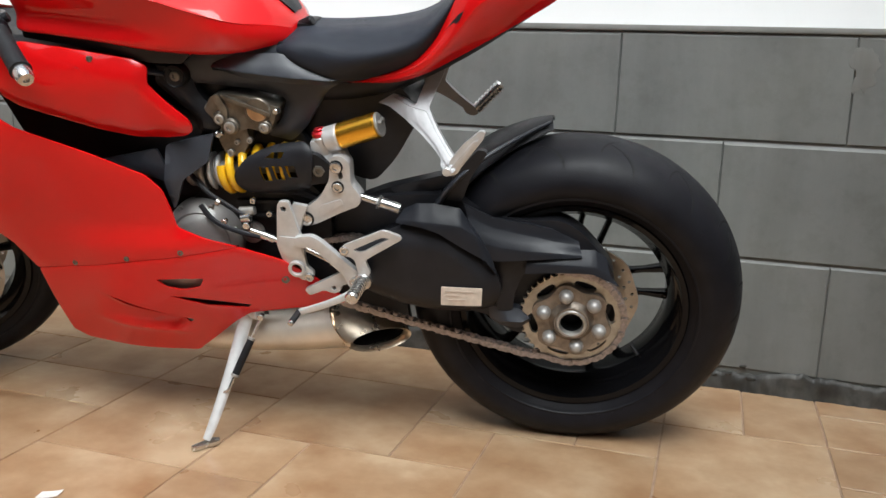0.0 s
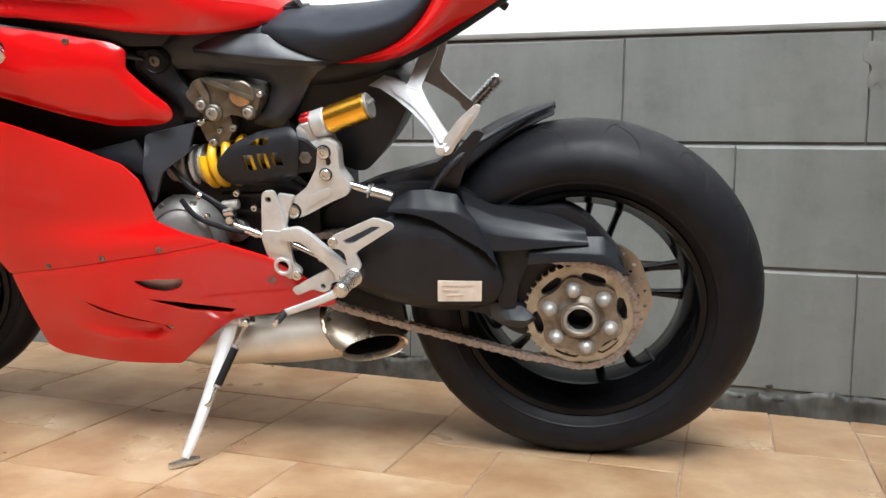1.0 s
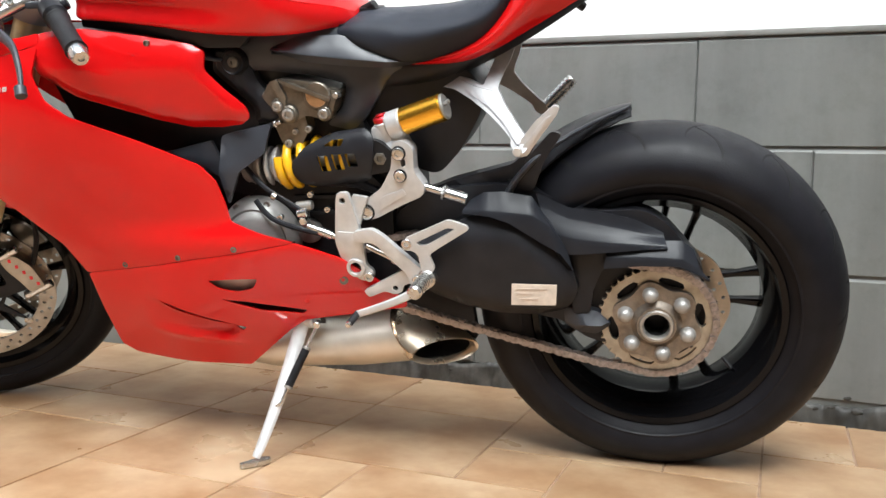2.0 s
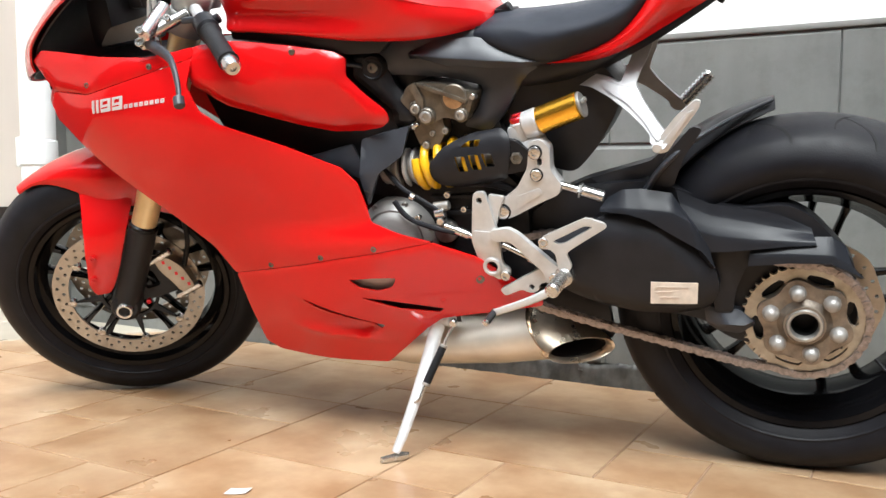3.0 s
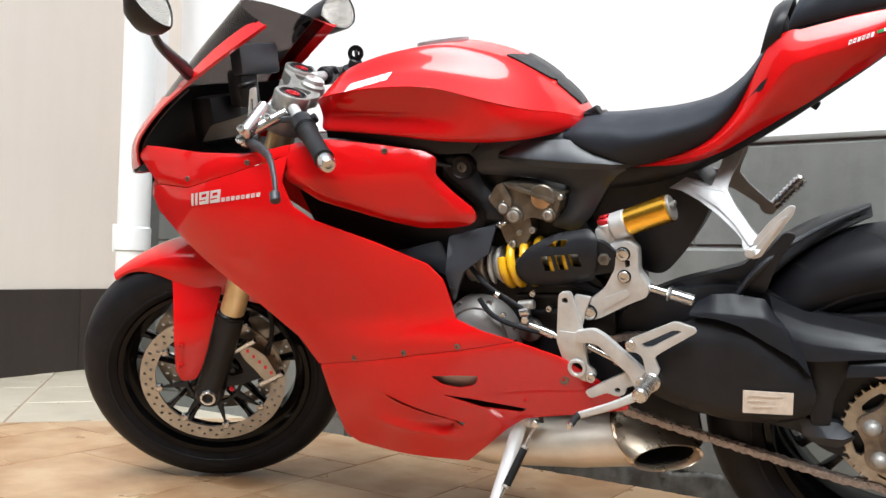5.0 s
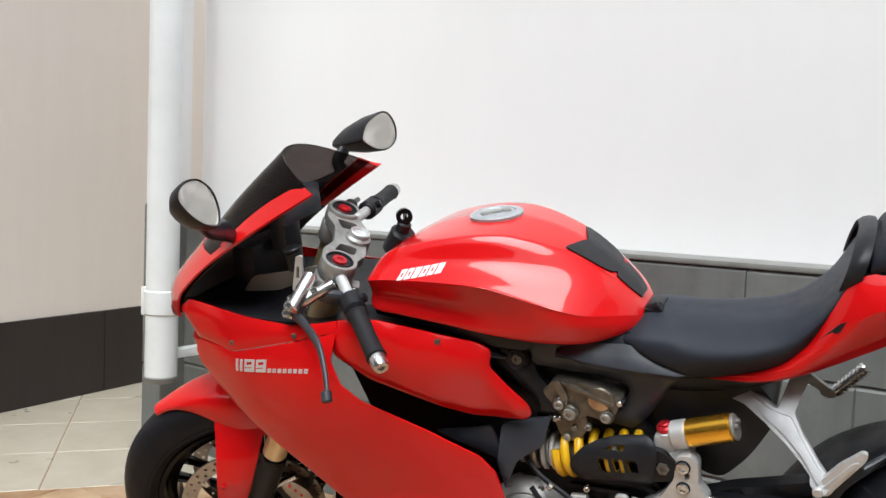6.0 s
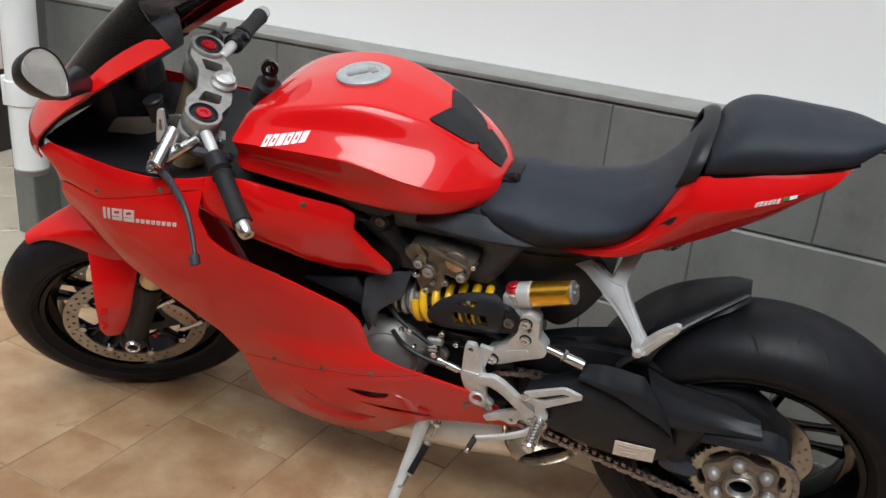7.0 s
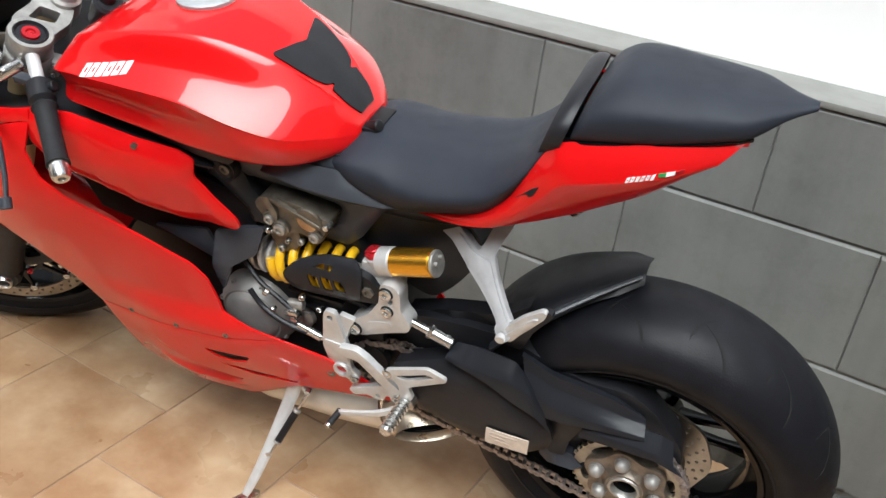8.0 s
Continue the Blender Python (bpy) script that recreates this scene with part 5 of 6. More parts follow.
def tank_depth(u, w):
    """Half width of the tank at that place of the side view."""
    rows = sorted(tank_grid, key=lambda row: abs(row[0][0] - u))[:2]
    found = []
    for row in rows:
        half = [p for p in row if p[1] <= 1e-6 and p[2] >= 0.88]
        order = sorted(half, key=lambda p: p[2])
        found.append(float(np.interp(w, [p[2] for p in order], [abs(p[1]) for p in order])))
    a, b = rows[0][0][0], rows[1][0][0]
    return found[0] + (found[1] - found[0]) * (u - a) / (b - a)


def letter_bars(skin, u0, w0, u1, w1, count, height, material, parent, fill=0.72, lift=0.0012, slant=0.25, side=-1):
    """A row of plain upright blocks that stands for lettering."""
    for k in range(count):
        f0, f1 = k / count, (k + fill) / count
        a = (u0 + (u1 - u0) * f0, w0 + (w1 - w0) * f0)
        b = (u0 + (u1 - u0) * f1, w0 + (w1 - w0) * f1)
        s = slant * height
        quad = [a, b, (b[0] + s, b[1] + height), (a[0] + s, a[1] + height)]
        hole = []
        if k % 3 != 2:
            c = [((1 - q) * a[0] + q * b[0], (1 - q) * a[1] + q * b[1]) for q in (0.34, 0.66)]
            hole = [[(c[0][0] + 0.3 * s, c[0][1] + 0.3 * height), (c[1][0] + 0.3 * s, c[1][1] + 0.3 * height), (c[1][0] + 0.7 * s, c[1][1] + 0.7 * height), (c[0][0] + 0.7 * s, c[0][1] + 0.7 * height)]]
        part("letter_block", panel(quad, lambda u, w: skin(u, w) + lift, 0.0015, side=side, step=0.006, roll=0.0, edge=0.01, holes=hole), material, parent)


letter_bars(tank_depth, -0.920, 0.922, -0.838, 0.938, 6, 0.0135, DECAL, tank, fill=0.80, lift=0.0020)

# -- seats and tail --
seat = part("rider_seat", loft([
    (-0.552, [(0.070, 0.806), (0.088, 0.813), (0.082, 0.823), (0.030, 0.834), (0, 0.836)]),
    (-0.515, [(0.084, 0.792), (0.106, 0.802), (0.098, 0.830), (0.040, 0.846), (0, 0.848)]),
    (-0.470, [(0.084, 0.774), (0.110, 0.786), (0.102, 0.828), (0.048, 0.846), (0, 0.848)]),
    (-0.425, [(0.080, 0.760), (0.104, 0.773), (0.114, 0.815), (0.060, 0.846), (0, 0.850)]),
    (-0.355, [(0.080, 0.768), (0.098, 0.786), (0.118, 0.822), (0.065, 0.852), (0, 0.856)]),
    (-0.29, [(0.088, 0.800), (0.104, 0.815), (0.112, 0.845), (0.065, 0.870), (0, 0.874)]),
    (-0.240, [(0.090, 0.860), (0.105, 0.876), (0.108, 0.895), (0.060, 0.910), (0, 0.912)]),
    (-0.205, [(0.088, 0.930), (0.100, 0.945), (0.098, 0.958), (0.055, 0.966), (0, 0.968)]),
    (-0.190, [(0.082, 0.962), (0.092, 0.974), (0.090, 0.984), (0.050, 0.990), (0, 0.991)])]), LEATHER, bike, "black vinyl rider seat")
pillion = part("pillion_seat", loft([
    (-0.180, [(0.084, 0.958), (0.098, 0.966), (0.094, 0.976), (0.050, 0.984), (0, 0.986)]),
    (-0.166, [(0.088, 0.963), (0.103, 0.974), (0.097, 1.000), (0.050, 1.014), (0, 1.016)]),
    (-0.140, [(0.088, 0.968), (0.103, 0.981), (0.096, 1.016), (0.052, 1.036), (0, 1.040)]),
    (-0.110, [(0.086, 0.972), (0.100, 0.986), (0.094, 1.022), (0.052, 1.042), (0, 1.046)]),
    (-0.060, [(0.078, 0.979), (0.092, 0.993), (0.086, 1.024), (0.048, 1.042), (0, 1.046)]),
    (0.0, [(0.064, 0.992), (0.078, 1.004), (0.072, 1.028), (0.040, 1.042), (0, 1.045)]),
    (0.034, [(0.052, 1.000), (0.066, 1.010), (0.060, 1.030), (0.032, 1.040), (0, 1.042)]),
    (0.070, [(0.020, 1.020), (0.032, 1.024), (0.029, 1.033), (0.015, 1.038), (0, 1.039)]),
    (0.100, [(0.005, 1.030), (0.009, 1.032), (0.008, 1.036), (0.004, 1.038), (0, 1.038)])]), LEATHER, bike, "black vinyl pillion seat")
part("seat_piping", tube([(-0.190, -0.094, 0.958), (-0.155, -0.098, 0.968), (-0.08, -0.088, 0.981), (0.0, -0.071, 0.996), (0.036, -0.057, 1.004)], 0.005, 8), GLOSSY, pillion)
strap_pts = [(-0.208, -0.098, 0.938), (-0.202, -0.106, 0.960), (-0.195, -0.096, 0.986), (-0.190, -0.058, 1.006), (-0.187, 0.0, 1.012), (-0.190, 0.058, 1.006), (-0.195, 0.096, 0.984), (-0.202, 0.106, 0.960), (-0.208, 0.098, 0.938)]
srows = []
for p in curve(strap_pts, 6):
    srows.append([(p[0] - 0.013, p[1] * 1.00, p[2] - 0.004), (p[0] - 0.004, p[1] * 1.05, p[2] + 0.002), (p[0] + 0.005, p[1] * 1.05, p[2] + 0.004), (p[0] + 0.013, p[1] * 1.02, p[2] + 0.003)])
part("grab_strap", grid_mesh(srows, thick=0.005), BLACK, pillion, "black webbing grab strap")
part("seat_latch", join(rod((-0.525, -0.02, 0.842), (-0.495, -0.025, 0.856), 0.010), box((-0.53, -0.035, 0.835), (-0.495, 0.035, 0.852), 0.004)), DARK, seat)


# the tail's skin runs from its upper edge over a ridge to its lower edge: (u, half width, w) along each line
TAIL_TOP = curve([(-0.425, 0.076, 0.7655), (-0.350, 0.088, 0.782), (-0.296, 0.099, 0.808), (-0.256, 0.105, 0.850), (-0.230, 0.106, 0.906), (-0.208, 0.104, 0.944), (-0.184, 0.102, 0.964), (-0.080, 0.091, 0.984), (0.036, 0.055, 1.006)], 6)
TAIL_RIDGE = curve([(-0.428, 0.080, 0.7635), (-0.345, 0.099, 0.778), (-0.284, 0.113, 0.800), (-0.238, 0.124, 0.842), (-0.206, 0.129, 0.880), (-0.180, 0.130, 0.912), (-0.145, 0.128, 0.925), (-0.070, 0.114, 0.944), (0.006, 0.083, 0.972)], 6)
TAIL_LOW = curve([(-0.430, 0.078, 0.760), (-0.340, 0.090, 0.765), (-0.280, 0.098, 0.784), (-0.228, 0.102, 0.812), (-0.190, 0.102, 0.834), (-0.160, 0.100, 0.851), (-0.125, 0.096, 0.872), (-0.060, 0.084, 0.911), (-0.002, 0.062, 0.960)], 6)


def tail_rows(side):
    rows = []
    for t, r, q in zip(TAIL_TOP, TAIL_RIDGE, TAIL_LOW):
        row = []
        for f in (0.0, 0.05, 0.3, 0.6, 0.88, 0.97):
            p = t + (r - t) * f
            row.append((p[0], p[1] + 0.004 * math.sin(math.pi * f), p[2]))
        for f in (0.0, 0.03, 0.14, 0.4, 0.7, 0.94, 1.0):
            p = r + (q - r) * f
            row.append((p[0], p[1] + 0.007 * math.sin(math.pi * f), p[2]))
        rows.append([(u, side * v, w) for u, v, w in row])
    return rows


_tail_points = np.array(tail_rows(1)).reshape(-1, 3)


def tail_skin(u, w):
    """Half width of the tail's skin at that place of the side view."""
    d = (_tail_points[:, 0] - u) ** 2 + (_tail_points[:, 2] - w) ** 2 + 1e-7
    near = np.argsort(d)[:6]
    return float((_tail_points[near, 1] / d[near]).sum() / (1 / d[near]).sum())


tail_l, tail_r = (part("tail_panel", grid_mesh(tail_rows(sd), thick=0.004), RED, bike, "glossy red creased tail panel", sharp=50) for sd in (-1, 1))
part("vent", panel(fillet([(-0.243, 0.862), (-0.215, 0.882), (-0.207, 0.899), (-0.216, 0.893)], 0.001, 2), lambda u, w: tail_skin(u, w) + 0.0010, 0.002, roll=0.0), BLACK, tail_l, "small black vent slit")
letter_bars(tail_skin, -0.098, 0.938, -0.063, 0.948, 6, 0.0070, DECAL, tail_l, lift=0.0015)
for a, b, mt in ((-0.060, -0.051, GREEND), (-0.051, -0.041, DECAL), (-0.041, -0.031, REDAN)):
    wq = lambda u: 0.950 + 0.29 * (u + 0.063)
    part("stripe", panel([(a, wq(a)), (b, wq(b)), (b, wq(b) + 0.0045), (a, wq(a) + 0.0045)], lambda u, w: tail_skin(u, w) + 0.0015, 0.0015, roll=0.0), mt, tail_l)
part("tail_core", loft([(-0.50, [(0.05, 0.70), (0.07, 0.73), (0.065, 0.77), (0.03, 0.79), (0, 0.79)]), (-0.36, [(0.06, 0.735), (0.080, 0.75), (0.078, 0.785), (0.04, 0.80), (0, 0.80)]), (-0.24, [(0.06, 0.79), (0.088, 0.815), (0.085, 0.87), (0.04, 0.90), (0, 0.90)]), (-0.12, [(0.05, 0.865), (0.078, 0.89), (0.075, 0.965), (0.04, 0.99), (0, 0.99)]), (0.02, [(0.02, 0.962), (0.040, 0.975), (0.040, 1.01), (0.02, 1.02), (0, 1.02)])]), BLACK, bike, "black under-tail tray")
part("tail_light", box((0.010, -0.035, 0.972), (0.036, 0.035, 1.000), 0.008), REDAN, bike)
part("plate_stay", join(tube([(-0.16, 0.02, 0.86), (-0.150, 0.028, 0.846), (-0.142, 0.032, 0.840)], 0.008, 8)), BLACK, bike)
part("airbox_shield", plate(fillet([(-0.56, 0.75), (-0.43, 0.765), (-0.33, 0.755), (-0.300, 0.715), (-0.305, 0.680), (-0.340, 0.615), (-0.385, 0.565), (-0.43, 0.58), (-0.52, 0.62)], 0.03), -0.066, 0.066, 0.020), BLACK, bike, "black rounded heat shield under the seat")

# -- frame covers --
part("frame_cover", panel(fillet([(-0.760, 0.802), (-0.70, 0.818), (-0.62, 0.828), (-0.549, 0.828), (-0.487, 0.790), (-0.429, 0.766), (-0.415, 0.755), (-0.463, 0.740), (-0.505, 0.672), (-0.530, 0.648), (-0.575, 0.660), (-0.544, 0.692), (-0.536, 0.730), (-0.60, 0.748), (-0.685, 0.757), (-0.73, 0.752)], 0.010), lambda u, w: float(np.interp(u, [-0.75, -0.62, -0.50, -0.42], [0.120, 0.110, 0.088, 0.074])) + 0.02 * max(0, 0.76 - w), 0.012, step=0.015, roll=0.008, edge=0.012), SATIN, bike, "satin black frame cover")
part("frame_facet", facets([
    ((-0.656, 0.797), (-0.653, 0.794), (-0.650, 0.788), 0.0), ((-0.612, 0.815), (-0.595, 0.786), (-0.590, 0.770), 0.002), ((-0.540, 0.817), (-0.518, 0.777), (-0.512, 0.762), -0.006),
    ((-0.495, 0.804), (-0.458, 0.770), (-0.452, 0.758), -0.020), ((-0.412, 0.771), (-0.410, 0.767), (-0.410, 0.762), -0.040)], (0.110, 0.132, 0.120), 0.010), SATIN, bike, "satin black wing of the frame cover", sharp=24)
pivot = part("frame_bolt", turned((-0.7235, -0.110, 0.7735), (0, -1, 0), [(0, 0.024), (0.018, 0.023), (0.022, 0.020), (0.018, 0.015), (0.018, 0.0)], 32), DARK, bike, "large black frame bolt")
part("bolt", bolt((-0.7235, -0.128, 0.7735), 0.0095, 0.004), ENGINE, pivot)
part("frame_edge", panel(fillet([(-0.735, 0.806), (-0.762, 0.800), (-0.768, 0.757), (-0.700, 0.694), (-0.700, 0.664), (-0.645, 0.668), (-0.655, 0.70), (-0.690, 0.740), (-0.705, 0.78)], 0.008), lambda u, w: 0.128 + 0.08 * max(0, -0.70 - u), 0.02, step=0.014, roll=0.014, edge=0.018), BLACK, bike, "black edge trim of the air intake")
part("tank_seam", panel(fillet([(-0.99, 0.858), (-0.92, 0.860), (-0.83, 0.850), (-0.74, 0.836), (-0.67, 0.828), (-0.70, 0.800), (-0.76, 0.800), (-0.86, 0.822), (-0.99, 0.838)], 0.004), lambda u, w: 0.149, 0.02, step=0.02, roll=0.004, edge=0.006), BLACK, bike, "black seam trim below the tank")
for sd in (-1, 1):
    deck = [[(u, sd * v, w - 0.022 + 0.16 * (0.19 - v)) for v in (0.08, 0.10, 0.12, hv - 0.012)] for u, w, hv in ((-1.06, 0.830, 0.196), (-0.975, 0.836, 0.192), (-0.866, 0.823, 0.186), (-0.785, 0.806, 0.170), (-0.74, 0.792, 0.150))]
    part("seam_deck", grid_mesh(deck, thick=0.004), BLACK, bike, "black trim between tank and side panel")
part("inner_shield", plate(fillet([(-0.84, 0.80), (-0.70, 0.83), (-0.50, 0.83), (-0.50, 0.76), (-0.62, 0.76), (-0.68, 0.72), (-0.70, 0.66), (-0.84, 0.68)], 0.01), -0.088, 0.088, 0.004), BLACK, bike, "black inner shield behind the engine trim")
part("radiator_cover", panel(fillet([(-0.752, 0.650), (-0.666, 0.668), (-0.678, 0.618), (-0.722, 0.588), (-0.744, 0.530), (-0.755, 0.585)], 0.006), lambda u, w: 0.158 + 0.25 * max(0, -0.70 - u) - 0.35 * max(0.0, w - 0.59), 0.008, step=0.014, roll=0.003, edge=0.006), SATIN, bike, "satin black radiator side cover")
part("intake_wall", panel([(-1.10, 0.80), (-0.70, 0.70), (-0.69, 0.52), (-1.02, 0.60)], lambda u, w: 0.105 + 0.10 * max(0, -0.80 - u), 0.01, step=0.03, roll=0.0), BLACK, bike, "black inner wall of the side intake")
part("intake_vane", panel(fillet([(-0.89, 0.612), (-0.775, 0.640), (-0.760, 0.60), (-0.765, 0.575), (-0.80, 0.585)], 0.006), lambda u, w: 0.150, 0.006, step=0.02, roll=0.008, edge=0.012), SATIN, bike)

# -- fairing panels, left and right --
main_outline = fillet([(-1.384, 0.762), (-1.28, 0.757), (-1.125, 0.794), (-1.050, 0.812), (-1.058, 0.765), (-1.035, 0.722), (-0.996, 0.695), (-0.872, 0.650), (-0.775, 0.610), (-0.748, 0.581), (-0.736, 0.539), (-0.730, 0.508), (-0.680, 0.488), (-0.621, 0.470), (-0.803, 0.440), (-0.957, 0.408), (-1.047, 0.391), (-1.078, 0.450), (-1.152, 0.520), (-1.241, 0.590), (-1.337, 0.661), (-1.395, 0.706), (-1.400, 0.735)], 0.006, 3)
main_l, main_r = both("main_fairing", panel(main_outline, fairing_skin, 0.004, step=0.014, roll=0.0015, edge=0.006), RED, "glossy red main side fairing")
half_moon = fillet([(-0.786, 0.398), (-0.740, 0.402), (-0.693, 0.402), (-0.704, 0.383), (-0.733, 0.375), (-0.768, 0.382)], 0.006, 3)
slot_a = fillet([(-0.894, 0.3495), (-0.872, 0.3435), (-0.738, 0.2945), (-0.746, 0.2870), (-0.800, 0.3040), (-0.872, 0.3350)], 0.0012, 2)
slot_b = fillet([(-0.768, 0.360), (-0.722, 0.354), (-0.618, 0.332), (-0.628, 0.324), (-0.70, 0.334)], 0.002, 2)
belly_l, belly_r = both("belly_pan", panel(fillet([(-1.045, 0.3902), (-0.957, 0.4068), (-0.803, 0.4388), (-0.621, 0.4688), (-0.546, 0.438), (-0.490, 0.399), (-0.437, 0.348), (-0.437, 0.337), (-0.525, 0.322), (-0.626, 0.309), (-0.660, 0.285), (-0.758, 0.195), (-0.90, 0.201), (-1.000, 0.207), (-1.030, 0.224), (-1.040, 0.315)], 0.006, 3), fairing_skin, 0.004, step=0.007, roll=0.0015, edge=0.006, holes=[half_moon, slot_a, slot_b]), RED, "glossy red belly pan with vents")
for ob, s in ((belly_l, 1), (belly_r, -1)):
    part("heat_shield", panel([(-0.80, 0.420), (-0.68, 0.420), (-0.68, 0.368), (-0.80, 0.368)], lambda u, w: fairing_skin(u, w) - 0.014, 0.002, side=-s, step=0.03, roll=0.0), COVERGREY, ob, "bare metal heat shield behind the vent")
    part("vent_back", panel([(-0.90, 0.36), (-0.60, 0.36), (-0.60, 0.29), (-0.90, 0.29)], lambda u, w: fairing_skin(u, w) - 0.020, 0.002, side=-s, step=0.03, roll=0.0), BLACK, ob)
part("keel", grid_mesh([[(u, s * wd, w + 0.02 * abs(s)) for s in np.linspace(-1, 1, 9)] for u, wd, w in ((-1.035, 0.12, 0.230), (-0.99, 0.118, 0.191), (-0.88, 0.115, 0.184), (-0.76, 0.106, 0.180))], thick=0.004), RED, bike, "red underside of the belly pan")
part("seam_gap", panel([(-1.045, 0.393), (-0.957, 0.409), (-0.803, 0.441), (-0.621, 0.471), (-0.621, 0.465), (-0.803, 0.435), (-0.957, 0.403), (-1.045, 0.387)], lambda u, w: fairing_skin(u, w) - 0.008, 0.002, step=0.03, roll=0.0), BLACK, bike)
nose_l, nose_r = both("nose_side", panel(fillet([(-1.428, 0.822), (-1.40, 0.842), (-1.36, 0.838), (-1.25, 0.824), (-1.15, 0.819), (-1.085, 0.826), (-1.052, 0.832), (-1.050, 0.814), (-1.125, 0.7955), (-1.28, 0.7585), (-1.384, 0.7635)], 0.004, 3), fairing_skin, 0.004, step=0.013, roll=0.004, edge=0.008), RED, "red nose side panel")


def upper_skin(u, w):
    return float(np.interp(u, [-1.12, -1.0, -0.86, -0.76, -0.69], [0.190, 0.184, 0.176, 0.152, 0.160])) + 0.016 - 0.30 * abs(w - 0.765) * (0.6 if w < 0.765 else 1.0) * 0.6


upper_l, upper_r = both("upper_side_panel", panel(fillet([(-1.085, 0.822), (-1.04, 0.834), (-0.975, 0.838), (-0.866, 0.824), (-0.785, 0.808), (-0.762, 0.795), (-0.765, 0.764), (-0.735, 0.734), (-0.695, 0.702), (-0.690, 0.684), (-0.705, 0.672), (-0.750, 0.665), (-0.80, 0.667), (-0.882, 0.690), (-0.997, 0.724), (-1.060, 0.765)], 0.008, 3), upper_skin, 0.004, step=0.016, roll=0.010, edge=0.016), RED, "red side panel below the tank")
for ob, p, sk in ((upper_l, (-0.851, 0.813), upper_skin), (nose_l, (-1.279, 0.775), side_skin), (nose_l, (-1.135, 0.803), side_skin), (main_l, (-0.953, 0.417), fairing_skin), (main_l, (-0.835, 0.441), fairing_skin), (main_l, (-0.725, 0.461), fairing_skin), (belly_l, (-0.544, 0.394), fairing_skin)):
    part("bolt", bolt((p[0], -sk(*p) + 0.002, p[1]), 0.0085 if p[0] > -0.6 else 0.0055, 0.0034), CASTDARK, ob)
part("stand_boss", turned((-0.618, -0.155, 0.352), (0, -1, 0), [(0, 0.008), (0.008, 0.007), (0.010, 0.004), (0.010, 0)], 14), RED, belly_l)
for x0, x1, hole in ((-1.268, -1.262, None), (-1.257, -1.251, None), (-1.246, -1.222, 1), (-1.218, -1.194, 1)):
    base = lambda x: 0.723 + 0.11 * (x + 1.268)
    quad = [(x0, base(x0)), (x1, base(x1)), (x1 + 0.002, base(x1) + 0.024), (x0 + 0.002, base(x0) + 0.024)]
    cut = [[(x0 + 0.006, base(x0) + 0.0135), (x1 - 0.005, base(x1) + 0.0135), (x1 - 0.0045, base(x1) + 0.0195), (x0 + 0.0065, base(x0) + 0.0195)], [(x0 + 0.0005, base(x0) + 0.006), (x1 - 0.006, base(x1) + 0.006), (x1 - 0.006, base(x1) + 0.0085), (x0 + 0.001, base(x0) + 0.0085)]] if hole else []
    part("letter_block", panel(quad, lambda u, w: fairing_skin(u, w) + 0.0012, 0.0015, step=0.006, roll=0.0, holes=cut), SILVERDECAL, main_l)
letter_bars(fairing_skin, -1.190, 0.7315, -1.096, 0.741, 8, 0.0075, SILVERDECAL, main_l, fill=0.66, slant=0.1)

# -- nose cowl, screen and cockpit --
RIM = curve([(-1.432, 0.182, 0.800), (-1.430, 0.188, 0.822), (-1.405, 0.196, 0.862), (-1.325, 0.190, 0.928), (-1.220, 0.162, 0.994), (-1.113, 0.128, 1.055)], 8)
MID = curve([(-1.566, 0, 0.765), (-1.560, 0, 0.790), (-1.535, 0, 0.850), (-1.460, 0, 0.925), (-1.367, 0, 1.019), (-1.244, 0, 1.121)], 8)


def cowl_rows(a, b, s0, s1, k=25, shrink=0.0):
    rows = []
    n = len(RIM) - 1
    for i in range(int(n * a), int(n * b) + 1):
        r, c = RIM[i], MID[i]
        row = []
        for s in np.linspace(s0, s1, k):
            q = 1 - abs(s) ** 2.3
            row.append((r[0] + (c[0] - r[0]) * q + shrink, s * (r[1] - shrink), r[2] + (c[2] - r[2]) * q - shrink * 0.5))
        rows.append(row)
    return rows


cowl = part("nose_cowl", join(grid_mesh(cowl_rows(0.0, 0.64, -1, 1), thick=0.004), grid_mesh(cowl_rows(0.62, 1.0, -1, -0.925, 6), thick=0.005), grid_mesh(cowl_rows(0.62, 1.0, 0.86, 1, 8), thick=0.005)), RED, bike, "red nose cowl round the screen")
for s in (-1, 1):
    leaf = []
    n = len(RIM) - 1
    for i in range(int(n * 0.68), n + 1):
        f = (i / n - int(n * 0.68) / n) / (1 - int(n * 0.68) / n)
        low = 1.0
        high = 1.0 - 0.10 - 0.05 * max(0.0, math.sin(math.pi * f)) ** 1.2 - (0.0 if f < 0.85 else -0.10 * ((f - 0.85) / 0.15) ** 2)
        r, c = RIM[i], MID[i]
        row = []
        for k in np.linspace(low, high, 6):
            q = 1 - k ** 2.3
            row.append((r[0] + (c[0] - r[0]) * q + 0.003, s * (k * r[1] + 0.003), r[2] + (c[2] - r[2]) * q + 0.002))
        leaf.append(row)
    part("rim_leaf", grid_mesh(leaf, thick=0.003), RED, cowl, "red widening end of the cowl rim")
part("cowl_lining", grid_mesh(cowl_rows(0.12, 0.68, -0.97, 0.97, 25, 0.010), thick=0.003), BLACK, cowl, "black inside of the nose cowl")
screen = part("windscreen", grid_mesh(cowl_rows(0.60, 1.0, -0.935, 0.935, 41, 0.002), thick=0.003), SMOKE, bike, "dark smoked windscreen")
